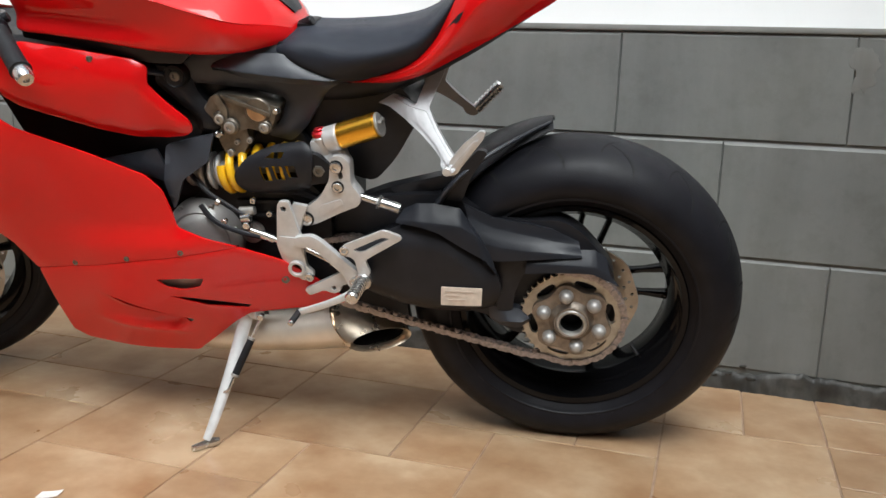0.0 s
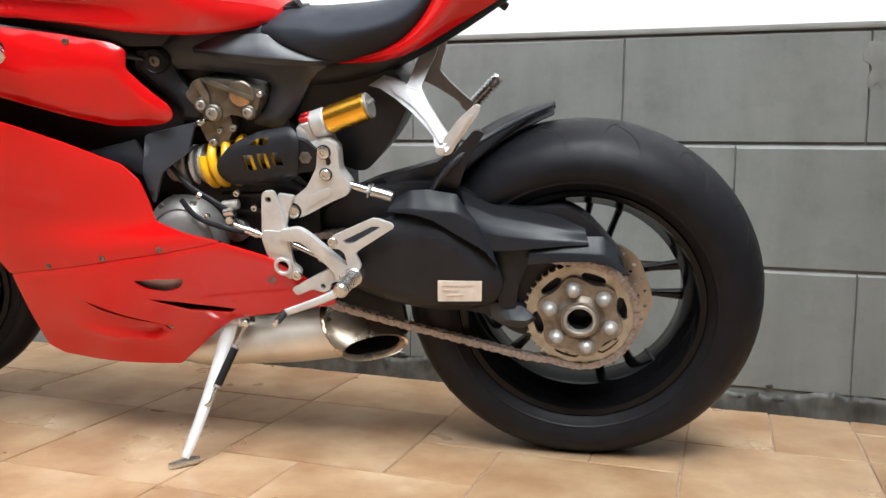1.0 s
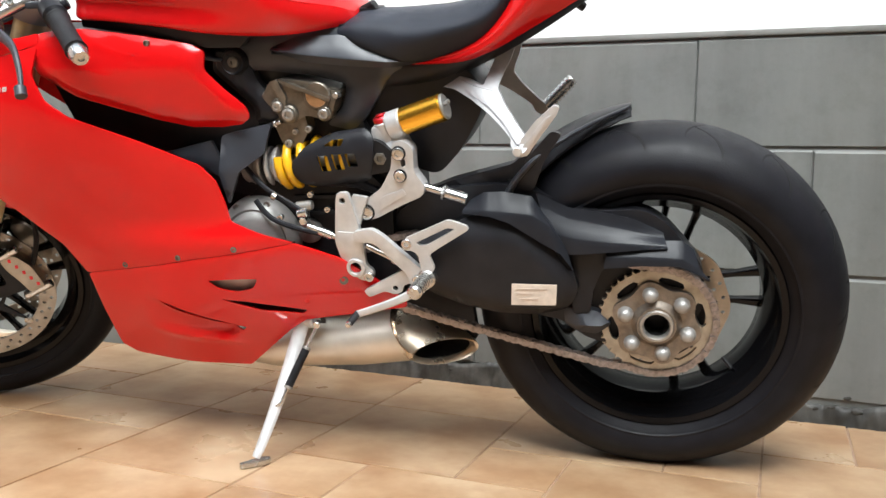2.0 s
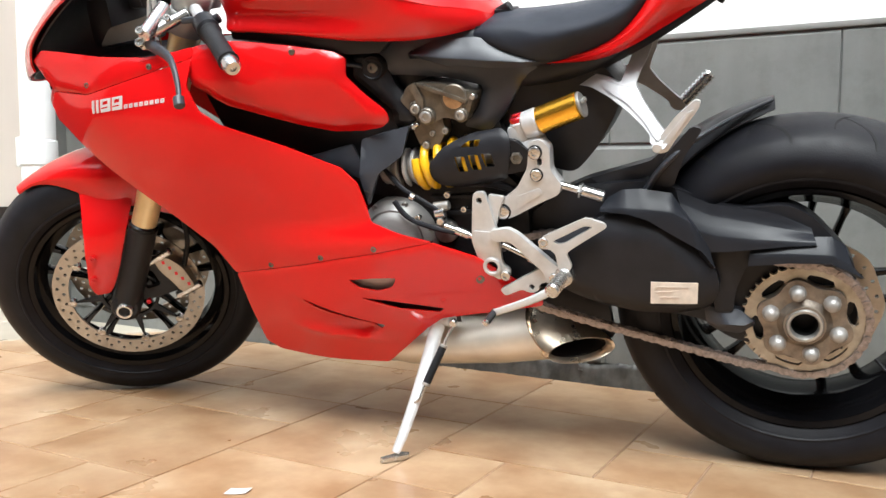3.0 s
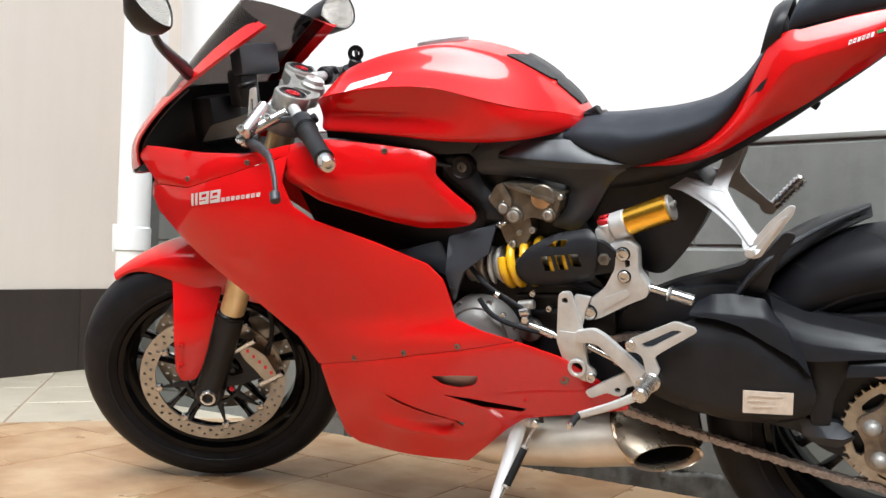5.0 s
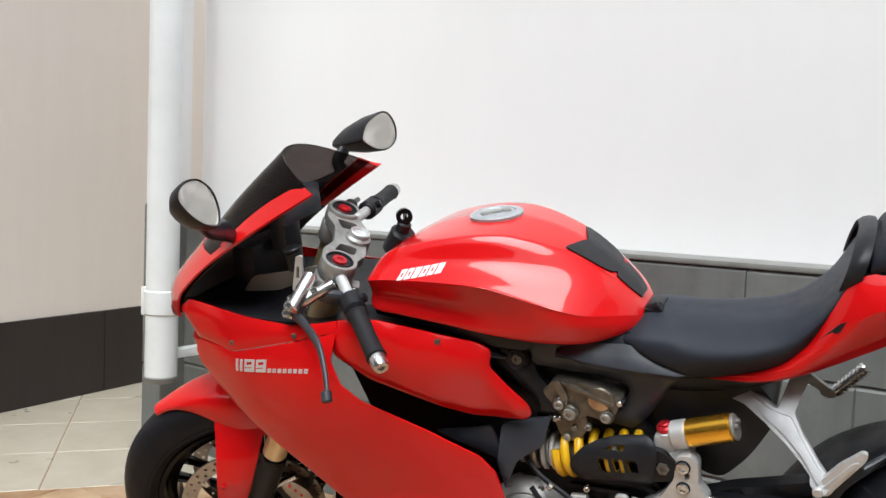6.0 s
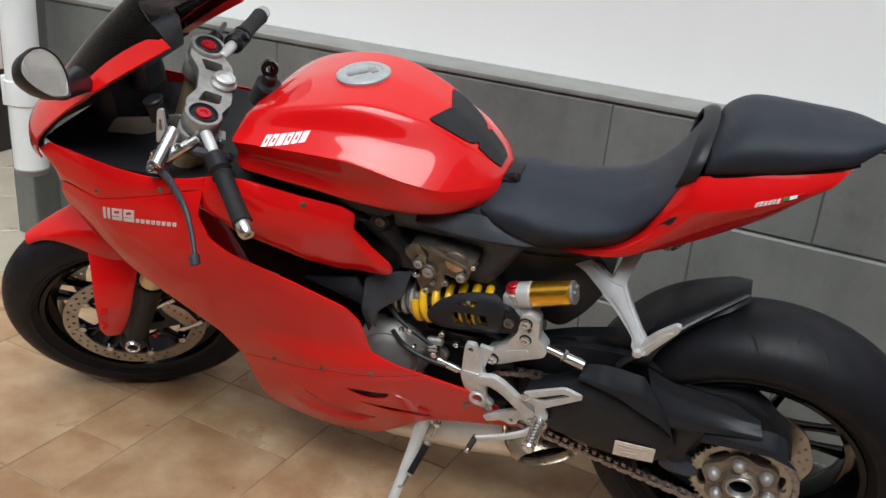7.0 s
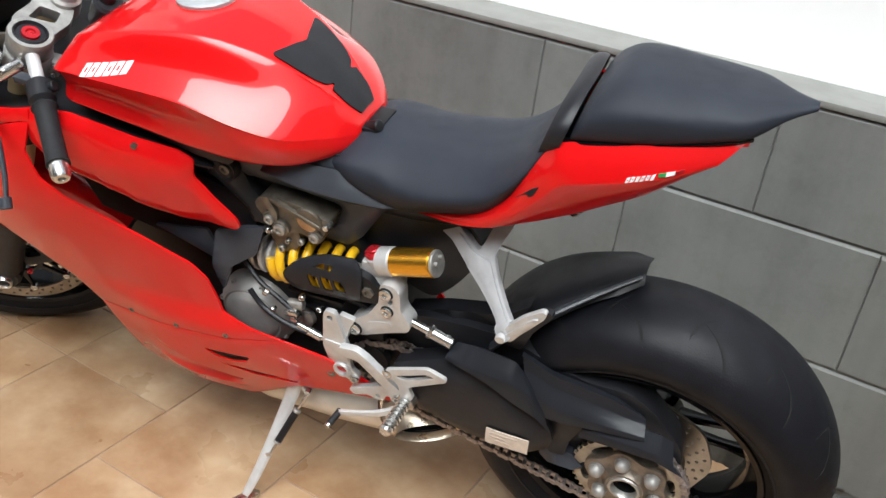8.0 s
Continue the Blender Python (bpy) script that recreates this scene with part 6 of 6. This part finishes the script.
part("nose_tip", panel(fillet([(-1.44, 0.765), (-1.405, 0.762), (-1.385, 0.715), (-1.41, 0.690), (-1.44, 0.705), (-1.452, 0.735)], 0.010), lambda u, w: 0.150, 0.30, step=0.02, roll=0.012, edge=0.016), RED, bike, "red lower lip of the nose")
part("cockpit_tray", join(grid_mesh([[(u, s * wd, 0.800 + 0.02 * s * s) for s in np.linspace(-1, 1, 9)] for u, wd in ((-1.46, 0.13), (-1.38, 0.17), (-1.25, 0.19), (-1.10, 0.185), (-1.04, 0.17))], thick=0.006), box((-1.36, -0.09, 0.83), (-1.30, 0.09, 0.93), 0.02)), BLACK, bike, "black inner cockpit tray")
part("headlight", box((-1.50, -0.09, 0.735), (-1.43, 0.09, 0.80), 0.02), GLOSSY, bike)
part("dash", join(box((-1.262, -0.060, 0.965), (-1.232, 0.075, 1.030), 0.008), box((-1.30, -0.03, 0.90), (-1.26, 0.03, 0.98), 0.01)), SATIN, bike, "dark grey instrument panel")
part("dash_bracket", join(plate(fillet([(-1.30, 0.870), (-1.22, 0.885), (-1.14, 0.905), (-1.15, 0.880), (-1.24, 0.845), (-1.33, 0.835)], 0.01), -0.10, -0.092, 0.002)), BRACKET, bike, "grey fairing bracket")

# -- front end, built straight and then steered to the left --
STEER, FORK_D = 30.0, Vector((0.438, 0, 0.899))
e1 = Vector((0.899, 0, -0.438))
pivot_p = Vector(FRONT_C) + 0.033 * e1
STEERED = Matrix.Translation(pivot_p) @ Matrix.Rotation(radians(STEER), 4, FORK_D) @ Matrix.Translation(-pivot_p)
fork_at = lambda s, v=0.0, r=0.0: Vector(FRONT_C) + FORK_D * s + e1 * r + Vector((0, v, 0))


def steered(name, bm, material, label="", parent=None):
    return part(name, moved(bm, STEERED), material, parent or bike, label)


front_wheel = wheel("front_wheel", bike, FRONT_C, 0.308, 0.060, 0.048, "black front wheel with twin drilled discs", spin=-64)
for o in front_wheel.children_recursive:
    if o.name.startswith("tread_cut"):
        o.matrix_local = STEERED @ o.matrix_local
    else:
        o.data.transform(STEERED)
for s in (-1, 1):
    disc = part("brake_disc", moved(drilled_disc(0.131, 0.165, s * 0.066 - 0.0025, s * 0.066 + 0.0025, FRONT_C, 2, 34, 0.0040), STEERED), DISC, front_wheel, "drilled bronze-grey front brake disc")
    spider = []
    for i in range(120):
        a = 2 * math.pi * i / 120
        r = 0.066 + 0.062 * max(0, math.cos(8 * a)) ** 10
        spider.append((FRONT_C[0] + r * math.cos(a), FRONT_C[2] + r * math.sin(a)))
    hole = [(FRONT_C[0] + 0.058 * math.cos(2 * math.pi * i / 40), FRONT_C[2] + 0.058 * math.sin(2 * math.pi * i / 40)) for i in range(40)]
    part("disc_carrier", moved(plate(spider, s * 0.066 - 0.004, s * 0.066 + 0.004, 0.001, [hole]), STEERED), GLOSSY, disc)
    for i in range(8):
        a = 2 * math.pi * i / 8
        p = Vector(FRONT_C) + Vector((0.127 * math.cos(a), s * 0.060, 0.127 * math.sin(a)))
        part("bobbin", moved(turned(p, (0, s, 0), [(0, 0.009), (0.012, 0.009), (0.014, 0.006), (0.012, 0.003), (0.012, 0)], 14), STEERED), CHROME, disc)
for s in (-1, 1):
    leg = steered("fork_leg", join(rod(fork_at(-0.03, s * 0.107, 0.0), fork_at(0.205, s * 0.107, 0.0), 0.030, seg=28), turned(fork_at(0.0, s * 0.075), (0, s, 0), [(0, 0.034), (0.050, 0.032), (0.056, 0.026), (0.056, 0.0)], 28)), BLACK, "black lower fork leg")
    steered("fork_tube", join(rod(fork_at(0.20, s * 0.107), fork_at(0.37, s * 0.107), 0.0265, seg=28), rod(fork_at(0.255, s * 0.107), fork_at(0.70, s * 0.107), 0.0275, seg=28)), FORKGOLD, "pale gold fork tube", leg)
    steered("dust_seal", rod(fork_at(0.198, s * 0.107), fork_at(0.212, s * 0.107), 0.0305, seg=28), GLOSSY, "", leg)
    cal = steered("caliper", join(plate(fillet([(FRONT_C[0] + x, FRONT_C[2] + y) for x, y in ((0.082, 0.090), (0.112, 0.094), (0.139, 0.062), (0.153, 0.012), (0.147, -0.006), (0.122, -0.002), (0.108, 0.030), (0.090, 0.060))], 0.012), s * 0.040, s * 0.100, 0.007)), DISC, "grey radial brake caliper", leg)
    for k in range(5):
        x, y = FRONT_C[0] + 0.102 + 0.010 * k, FRONT_C[2] + 0.082 - 0.016 * k
        steered("letter_block", box((x - 0.003, s * 0.100 - 0.001, y - 0.004), (x + 0.003, s * 0.100 + 0.001, y + 0.004), 0.0), REDAN, "", cal)
    for x, y in ((0.092, 0.092), (0.136, -0.002)):
        p = Vector(FRONT_C) + Vector((x, s * 0.092, y))
        steered("pin", rod(p + Vector((-0.028, 0, -0.010)), p + Vector((0.030, 0, 0.012)), 0.0095), CHROME, "", cal)
    steered("caliper_lug", plate(fillet([(FRONT_C[0] + x, FRONT_C[2] + y) for x, y in ((-0.01, 0.08), (0.04, 0.095), (0.10, 0.07), (0.13, 0.02), (0.12, 0.0), (0.05, -0.012), (0.0, -0.01))], 0.012), s * 0.074, s * 0.088, 0.004, [fillet([(FRONT_C[0] + x, FRONT_C[2] + y) for x, y in ((0.04, 0.07), (0.07, 0.06), (0.08, 0.02), (0.045, 0.015))], 0.008, 3)]), BLACK, "", leg)
    steered("axle_end", turned(fork_at(0.0, s * 0.133), (0, s, 0), [(-0.004, 0.0), (-0.004, 0.011), (0.006, 0.011), (0.011, 0.0125), (0.012, 0.0165), (0.008, 0.0185), (0.0, 0.019)], 28), CHROME, "polished hollow axle end", leg)
    steered("pinch_bolt", bolt(tuple(fork_at(0.02, s * 0.110, 0.045)), 0.006, 0.006, (0, s, 0)), REDAN, "", leg)
    steered("brake_hose", tube([fork_at(0.09, s * 0.085, 0.10), fork_at(0.17, s * 0.075, 0.095), fork_at(0.26, s * 0.06, 0.06), fork_at(0.36, s * 0.05, 0.05)], 0.0055, 8), BLACK, "", leg)

# front mudguard
rows = []
for k in range(31):
    f = k / 30
    a = radians(58 + 104 * f)
    wide = 0.018 + 0.064 * crease(f, -0.05, 0.40)
    row = []
    for s in np.linspace(-1, 1, 21):
        r = 0.309 + 0.014 * (1 - abs(s) ** 2.2) - 0.075 * crease(f, 0.05, 0.40) * (1 - 0.7 * crease(f, 0.6, 1.0)) * max(0, (abs(s) - 0.55) / 0.45) ** 1.6
        row.append((FRONT_C[0] - r * math.cos(a), math.copysign(wide * min(1.0, abs(s) / 0.8) ** 0.9, s) * (1 + 0.05 * max(0.0, abs(s) - 0.8)), FRONT_C[2] + r * math.sin(a)))
    rows.append(row)
guard = steered("front_mudguard", grid_mesh(rows, thick=0.0035), RED, "glossy red front mudguard")
tab = fillet([(FRONT_C[0] + x, FRONT_C[2] + y) for x, y in ((-0.030, 0.270), (0.03, 0.285), (0.085, 0.275), (0.072, 0.225), (0.050, 0.175), (0.027, 0.120), (0.0, 0.070), (-0.015, 0.052), (-0.045, 0.052), (-0.052, 0.080), (-0.040, 0.140), (-0.032, 0.200), (-0.030, 0.240))], 0.008, 3)
for s in (-1, 1):
    steered("fork_guard", panel(tab, lambda u, w: float(np.interp(w - FRONT_C[2], [0.0, 0.15, 0.20, 0.235, 0.262, 0.29], [0.146, 0.142, 0.120, 0.090, 0.068, 0.055])), 0.004, side=s, step=0.015, roll=0.005, edge=0.010), RED, "", guard)
    for y in (0.075, 0.125):
        steered("bolt", bolt((FRONT_C[0] - 0.030 + 0.25 * (y - 0.1), s * 0.144, FRONT_C[2] + y + 0.02), 0.007, 0.004, (0, s, 0)), RED, "", guard)

# triple clamp, fork caps, bars
steered("lower_clamp", join(*[rod(fork_at(0.47, s * 0.107), fork_at(0.52, s * 0.107), 0.036, seg=28) for s in (-1, 1)], rod(fork_at(0.495, -0.10), fork_at(0.495, 0.10), 0.022)), DARK, "dark lower fork clamp")
yoke = [(-0.125, -0.030), (-0.125, 0.024), (-0.085, 0.036), (-0.055, 0.052), (0.055, 0.052), (0.085, 0.036), (0.125, 0.024), (0.125, -0.030), (0.07, -0.034), (0.03, -0.014), (-0.03, -0.014), (-0.07, -0.034)]
hole_l, hole_r = ([(x * k, y) for x, y in ((0.032, 0.000), (0.036, 0.034), (0.064, 0.030), (0.066, -0.012))] for k in (-1, 1))
clamp = steered("top_clamp", join(*[turned(fork_at(0.686, s * 0.107), FORK_D, [(0, 0.0270), (0, 0.034), (0.003, 0.036), (0.031, 0.036), (0.034, 0.034), (0.034, 0.0270)], 36, True) for s in (-1, 1)],
    moved(plate(fillet(yoke, 0.010), -0.011, 0.011, 0.003, [fillet(hole_l, 0.006, 3), fillet(hole_r, 0.006, 3), *[[(s * 0.107 + 0.029 * math.cos(q * 0.2618), 0.029 * math.sin(q * 0.2618)) for q in range(24)] for s in (-1, 1)]]), Matrix.Translation(fork_at(0.702)) @ Matrix(((0, FORK_D.x, e1.x, 0), (1, 0, 0, 0), (0, FORK_D.z, e1.z, 0), (0, 0, 0, 1)))),
    rod(fork_at(0.686, 0, 0.034), fork_at(0.724, 0, 0.034), 0.026)), CAST, "machined silver top fork clamp")
steered("stem_nut", turned(fork_at(0.724, 0, 0.034), FORK_D, [(0, 0.021), (0.008, 0.020), (0.010, 0.017), (0.004, 0.013), (0.004, 0)], 24), ALU, "", clamp)
for s in (-1, 1):
    capo = steered("fork_cap", turned(fork_at(0.712, s * 0.107), FORK_D, [(0, 0.0275), (0.008, 0.0275), (0.010, 0.025), (0.005, 0.022), (0.005, 0.0)], 32), BLACK, "black fork cap with a red adjuster", clamp)
    steered("adjuster", turned(fork_at(0.716, s * 0.107), FORK_D, [(0, 0.015), (0.005, 0.014), (0.005, 0.008), (0.002, 0.006), (0.002, 0)], 20), REDAN, "red anodised adjuster", capo)
    ring = steered("bar_clamp", join(turned(fork_at(0.640, s * 0.107), FORK_D, [(0, 0.0285), (0, 0.036), (0.003, 0.038), (0.040, 0.038), (0.043, 0.036), (0.043, 0.0285)], 36, True), moved(box((0.030, -0.013, 0.006), (0.052, 0.013, 0.038), 0.004), axes_to(fork_at(0.640, s * 0.107), FORK_D, (0, 1, 0)))), COVERGREY, "cast handlebar clamp", clamp)
    for k in (0.013, 0.031):
        steered("bolt", bolt(tuple(fork_at(0.640 + k, s * 0.107 - 0.013, 0.042)), 0.0055, 0.005), CHROME, "", ring)


def handlebar(base, end, label, side):
    b, e = Vector(base), Vector(end)
    bar = part("handlebar", rod(b, b.lerp(e, 0.96), 0.011), ALU, bike, label)
    part("grip", turned(b.lerp(e, 0.44), e - b, [(0, 0.0), (0, 0.019), (0.004, 0.0205), (0.008, 0.0175), (0.055, 0.0165), (0.100, 0.0170), (0.112, 0.0185), (0.114, 0.0)], 24), GRIP, bar, "black rubber grip")
    d = (e - b).normalized()
    part("bar_end", turned(e - d * 0.026, d, [(0, 0.0), (0, 0.0150), (0.008, 0.0155), (0.022, 0.0150), (0.028, 0.0120), (0.028, 0.006), (0.024, 0.005), (0.024, 0.0)], 24), CHROME, bar, "polished bar-end weight")
    part("switch_block", join(rod(b.lerp(e, 0.24), b.lerp(e, 0.42), 0.021, seg=16, bevel=0.006), rod(b.lerp(e, 0.32), b.lerp(e, 0.32) + Vector((0.025, 0.01, 0.012)), 0.009)), BLACK, bar, "black switch block")
    return bar


lbar = handlebar((-1.072, -0.128, 0.898), (-0.908, -0.281, 0.802), "left clip-on handlebar", -1)
rbar = handlebar((-1.150, 0.072, 0.950), (-1.190, 0.320, 0.952), "right clip-on handlebar", 1)
perch = part("clutch_perch", join(rod((-1.120, -0.150, 0.905), (-1.128, -0.215, 0.858), 0.014), box((-1.150, -0.205, 0.835), (-1.118, -0.178, 0.870), 0.006), rod((-1.075, -0.145, 0.890), (-1.125, -0.190, 0.862), 0.011), rod((-1.145, -0.192, 0.832), (-1.140, -0.192, 0.875), 0.010)), CHROME, lbar, "polished clutch master cylinder")
for p, r, h in (((-1.128, -0.222, 0.868), 0.008, 0.006), ((-1.100, -0.175, 0.884), 0.007, 0.006), ((-1.146, -0.205, 0.846), 0.009, 0.007)):
    part("bolt", bolt(p, r, h, (0.3, -0.8, 0.4)), CHROME, perch)
part("reservoir_cup", join(rod((-1.165, -0.130, 0.905), (-1.168, -0.134, 0.945), 0.017), rod((-1.168, -0.134, 0.945), (-1.169, -0.135, 0.952), 0.019)), DARK, perch, "small dark fluid cup")
part("switch_lever", box((-1.070, -0.180, 0.872), (-1.040, -0.160, 0.884), 0.004), SATIN, lbar)
part("lever", tube([(-1.143, -0.195, 0.846), (-1.105, -0.215, 0.835), (-1.060, -0.250, 0.826), (-1.034, -0.272, 0.812), (-1.010, -0.300, 0.780), (-0.996, -0.322, 0.757)], 0.0115, 10, 6, 0.0065, 0.6), SATIN, perch, "black folding clutch lever")
part("lever_ball", rod((-0.999, -0.319, 0.763), (-0.992, -0.329, 0.748), 0.0095), SATIN, perch)
part("lever_guard", plate(fillet([(-1.168, 0.870), (-1.150, 0.940), (-1.138, 0.942), (-1.140, 0.905), (-1.150, 0.865)], 0.004), -0.152, -0.146, 0.001, [fillet([(-1.156, 0.895), (-1.151, 0.920), (-1.146, 0.920), (-1.149, 0.893)], 0.002, 2)]), ALU, perch)
part("brake_master", join(rod((-1.190, 0.06, 0.955), (-1.200, 0.14, 0.960), 0.016), rod((-1.20, 0.12, 0.96), (-1.245, 0.24, 0.945), 0.006)), BLACK, rbar, "black brake master cylinder")
part("cable", tube([(-1.125, -0.15, 0.90), (-1.17, -0.12, 0.88), (-1.19, -0.05, 0.85), (-1.15, -0.01, 0.80)], 0.0055, 8), BLACK, lbar)
part("cable", tube([(-1.07, -0.14, 0.885), (-1.12, -0.10, 0.86), (-1.16, -0.04, 0.83)], 0.004, 8), BLACK, lbar)
part("ignition", join(rod((-1.015, -0.015, 0.915), (-0.985, -0.02, 0.960), 0.026), rod((-0.992, -0.02, 0.958), (-0.982, -0.02, 0.978), 0.014)), BLACK, bike, "black ignition lock")
part("key_ring", moved(spun([(-0.007, 0.007), (-0.007, 0.016), (0.007, 0.016), (0.007, 0.007)], 20, True), axes_to((-0.983, -0.02, 0.990), (0.5, -0.8, 0.1))), GLOSSY, bike, "black key fob loop")
part("key", box((-0.985, -0.022, 0.972), (-0.981, -0.012, 0.998), 0.001), CHROME, bike)

# mirrors
def mirror(name_label, centre, normal, out, size, deep=1.0, drift=1.0):
    """A teardrop mirror: out points from the stalk's foot to the tip."""
    n, o = Vector(normal).normalized(), Vector(out)
    o = (o - n * o.dot(n)).normalized()
    q = n.cross(o)
    c = Vector(centre)
    shape = [tuple(p) for p in curve([(-1.0, 0.05), (-0.62, 0.50), (-0.02, 0.76), (0.62, 0.80), (0.95, 0.45), (1.0, -0.05), (0.78, -0.52), (0.2, -0.74), (-0.45, -0.56), (-0.92, -0.18)], 4, True)]
    bm = bmesh.new()
    rings = []
    for depth, k, off in ((0.004, 0.94, 0), (0.007, 1.00, 0), (0.0, 1.04, 0), (-0.018, 0.98, -0.03), (-0.036, 0.72, -0.10), (-0.046, 0.36, -0.2)):
        rings.append([bm.verts.new(c + n * (depth if depth > -0.01 else depth * deep) + (o * (x * k + off * drift) + q * (y * k)) * size) for x, y in shape])
    for a, b in zip(rings, rings[1:]):
        for k in range(len(shape)):
            bm.faces.new((a[k], a[(k + 1) % len(shape)], b[(k + 1) % len(shape)], b[k]))
    bm.faces.new(rings[-1])
    body = part("mirror", bm, BLACK, bike, name_label)
    g = bmesh.new()
    face = [g.verts.new(c + n * 0.004 + (o * x + q * y) * size * 0.95) for x, y in shape]
    g.faces.new(face)
    bmesh.ops.solidify(g, geom=list(g.faces), thickness=0.002)
    part("glass", g, MIRROR, body, "mirror glass")
    return body


ml = mirror("black wing mirror on a stalk", (-1.173, -0.358, 1.094), (0.86, -0.10, 0.34), (-0.08, -0.25, 0.9), 0.044, 1.2)
part("stalk", tube([(-1.290, -0.165, 0.985), (-1.260, -0.225, 1.005), (-1.222, -0.303, 1.032), (-1.198, -0.344, 1.060)], 0.027, 12, 6, 0.012, 0.5), BLACK, ml)
mr = mirror("black wing mirror on a stalk", (-1.197, 0.278, 1.092), (0.92, -0.26, 0.20), (0.16, 0.95, 0.05), 0.054, 2.5, 2.2)
part("stalk", tube([(-1.290, 0.150, 0.990), (-1.255, 0.205, 1.010), (-1.272, 0.215, 1.037), (-1.267, 0.240, 1.062)], 0.022, 12, 6, 0.014, 0.6), BLACK, mr)

# -- exhaust under the engine --
def ring_loft(rings, seg=32, slope=()):
    """Oval rings (u, centre v, centre w, half width, half height); slope tilts each one across and upwards."""
    bm = bmesh.new()
    made = []
    for i, (u, cv, cw, rv, rw) in enumerate(rings):
        kv, kw = slope[i] if slope else (0.0, 0.0)
        ring = []
        for j in range(seg):
            c, t = math.cos(2 * math.pi * j / seg), math.sin(2 * math.pi * j / seg)
            ring.append(bm.verts.new((u + kv * rv * c + kw * rw * t, cv + rv * c, cw + rw * t)))
        made.append(ring)
    for a, b in zip(made, made[1:]):
        for j in range(seg):
            bm.faces.new((a[j], a[(j + 1) % seg], b[(j + 1) % seg], b[j]))
    return bm, made


bm, made = ring_loft([(-0.96, 0.0, 0.240, 0.06, 0.03), (-0.90, 0.0, 0.232, 0.12, 0.05), (-0.72, -0.01, 0.226, 0.125, 0.066), (-0.55, -0.03, 0.244, 0.108, 0.062), (-0.440, -0.046, 0.260, 0.090, 0.053)], slope=((0, 0), (0, 0), (0, 0), (0, -0.3), (0.1, -0.72)))
bm.faces.new(made[0])
exhaust = part("exhaust", bm, TITAN, bike, "short under-engine steel exhaust box")
bm, made = ring_loft([(-0.440, -0.046, 0.260, 0.0905, 0.0535), (-0.424, -0.062, 0.256, 0.072, 0.0460), (-0.398, -0.085, 0.246, 0.047, 0.0350), (-0.380, -0.099, 0.239, 0.035, 0.0275), (-0.376, -0.103, 0.238, 0.0325, 0.0245), (-0.378, -0.100, 0.238, 0.0295, 0.0215), (-0.388, -0.086, 0.238, 0.027, 0.0190)], slope=((0.1, -0.72), (0.50, -0.55), (1.15, -0.30), (1.62, -0.12), (1.72, -0.06), (1.75, 0), (1.75, 0)))
part("exhaust_tip", bm, TIPSTEEL, exhaust, "slanted steel exhaust tip with a rolled lip")
bm, made = ring_loft([(-0.386, -0.089, 0.238, 0.0272, 0.0192), (-0.405, -0.060, 0.238, 0.026, 0.0180), (-0.47, -0.010, 0.240, 0.030, 0.018)], slope=((1.75, 0), (1.4, 0), (0.8, 0)))
bm.faces.new(made[-1])
part("exhaust_bore", bm, RECESS, exhaust, "near-black exhaust bore")
# no known part: an added black plate that darkens the gap behind the chain
part("heat_shield", plate(fillet([(-0.50, 0.335), (-0.42, 0.350), (-0.335, 0.335), (-0.322, 0.245), (-0.365, 0.240), (-0.43, 0.266), (-0.50, 0.292)], 0.012), -0.056, -0.036, 0.004), BLACK, bike, "black plate added to darken the gap between exhaust and chain")
bm, made = ring_loft([(-0.444, -0.0455, 0.2608, 0.0910, 0.0540), (-0.437, -0.0463, 0.2595, 0.0922, 0.0552), (-0.430, -0.047, 0.2585, 0.0905, 0.0535)], slope=((0.1, -0.72), (0.15, -0.70), (0.2, -0.66)))
part("exhaust_band", bm, BRONZE, exhaust, "heat-tinted band before the tip")

# -- side stand --
stand = part("side_stand", join(tube([(-0.640, -0.135, 0.300), (-0.648, -0.155, 0.262), (-0.664, -0.215, 0.185), (-0.680, -0.268, 0.122), (-0.689, -0.290, 0.096)], 0.0155, 10, 6, 0.0075, 0.42), rod((-0.655, -0.120, 0.296), (-0.612, -0.138, 0.300), 0.014)), ALU, bike, "silver side stand folded down")
foot_bm = moved(plate(fillet([(-0.042, -0.006), (0.010, -0.012), (0.022, 0.0), (0.010, 0.012), (-0.042, 0.006)], 0.005), -0.004, 0.004, 0.0015), Matrix.Rotation(radians(90), 4, "X"))
foot_bm = moved(foot_bm, BIKE_POSE.inverted() @ Matrix.Translation((-0.663, -0.192, 0.0065)) @ Matrix.Rotation(radians(66), 4, "Z"))
part("foot", foot_bm, CHROME, stand)
spring_a, spring_b = Vector((-0.606, -0.150, 0.298)), Vector((-0.656, -0.232, 0.178))
part("spring_sleeve", rod(spring_a.lerp(spring_b, 0.30), spring_a.lerp(spring_b, 0.80), 0.0075, seg=14), DARK, stand, "dark sleeve over the stand's return spring")
for f in (0.30, 0.80):
    part("spring_cap", rod(spring_a.lerp(spring_b, f - 0.02), spring_a.lerp(spring_b, f + 0.02), 0.0082, seg=14), CAST, stand)
part("spring_hook", join(tube([spring_a + Vector((-0.004, 0, 0.006)), spring_a, spring_a.lerp(spring_b, 0.15), spring_a.lerp(spring_b, 0.30)], 0.0032, 6), rod(spring_a + Vector((0, 0.006, 0.002)), spring_a + Vector((0, -0.006, 0.002)), 0.007)), CHROME, stand, "bright spring hook")
part("spring_hook", tube([spring_a.lerp(spring_b, 0.80), spring_a.lerp(spring_b, 0.92), spring_b, spring_b + Vector((-0.010, 0.0, -0.008))], 0.0030, 6), CHROME, stand)
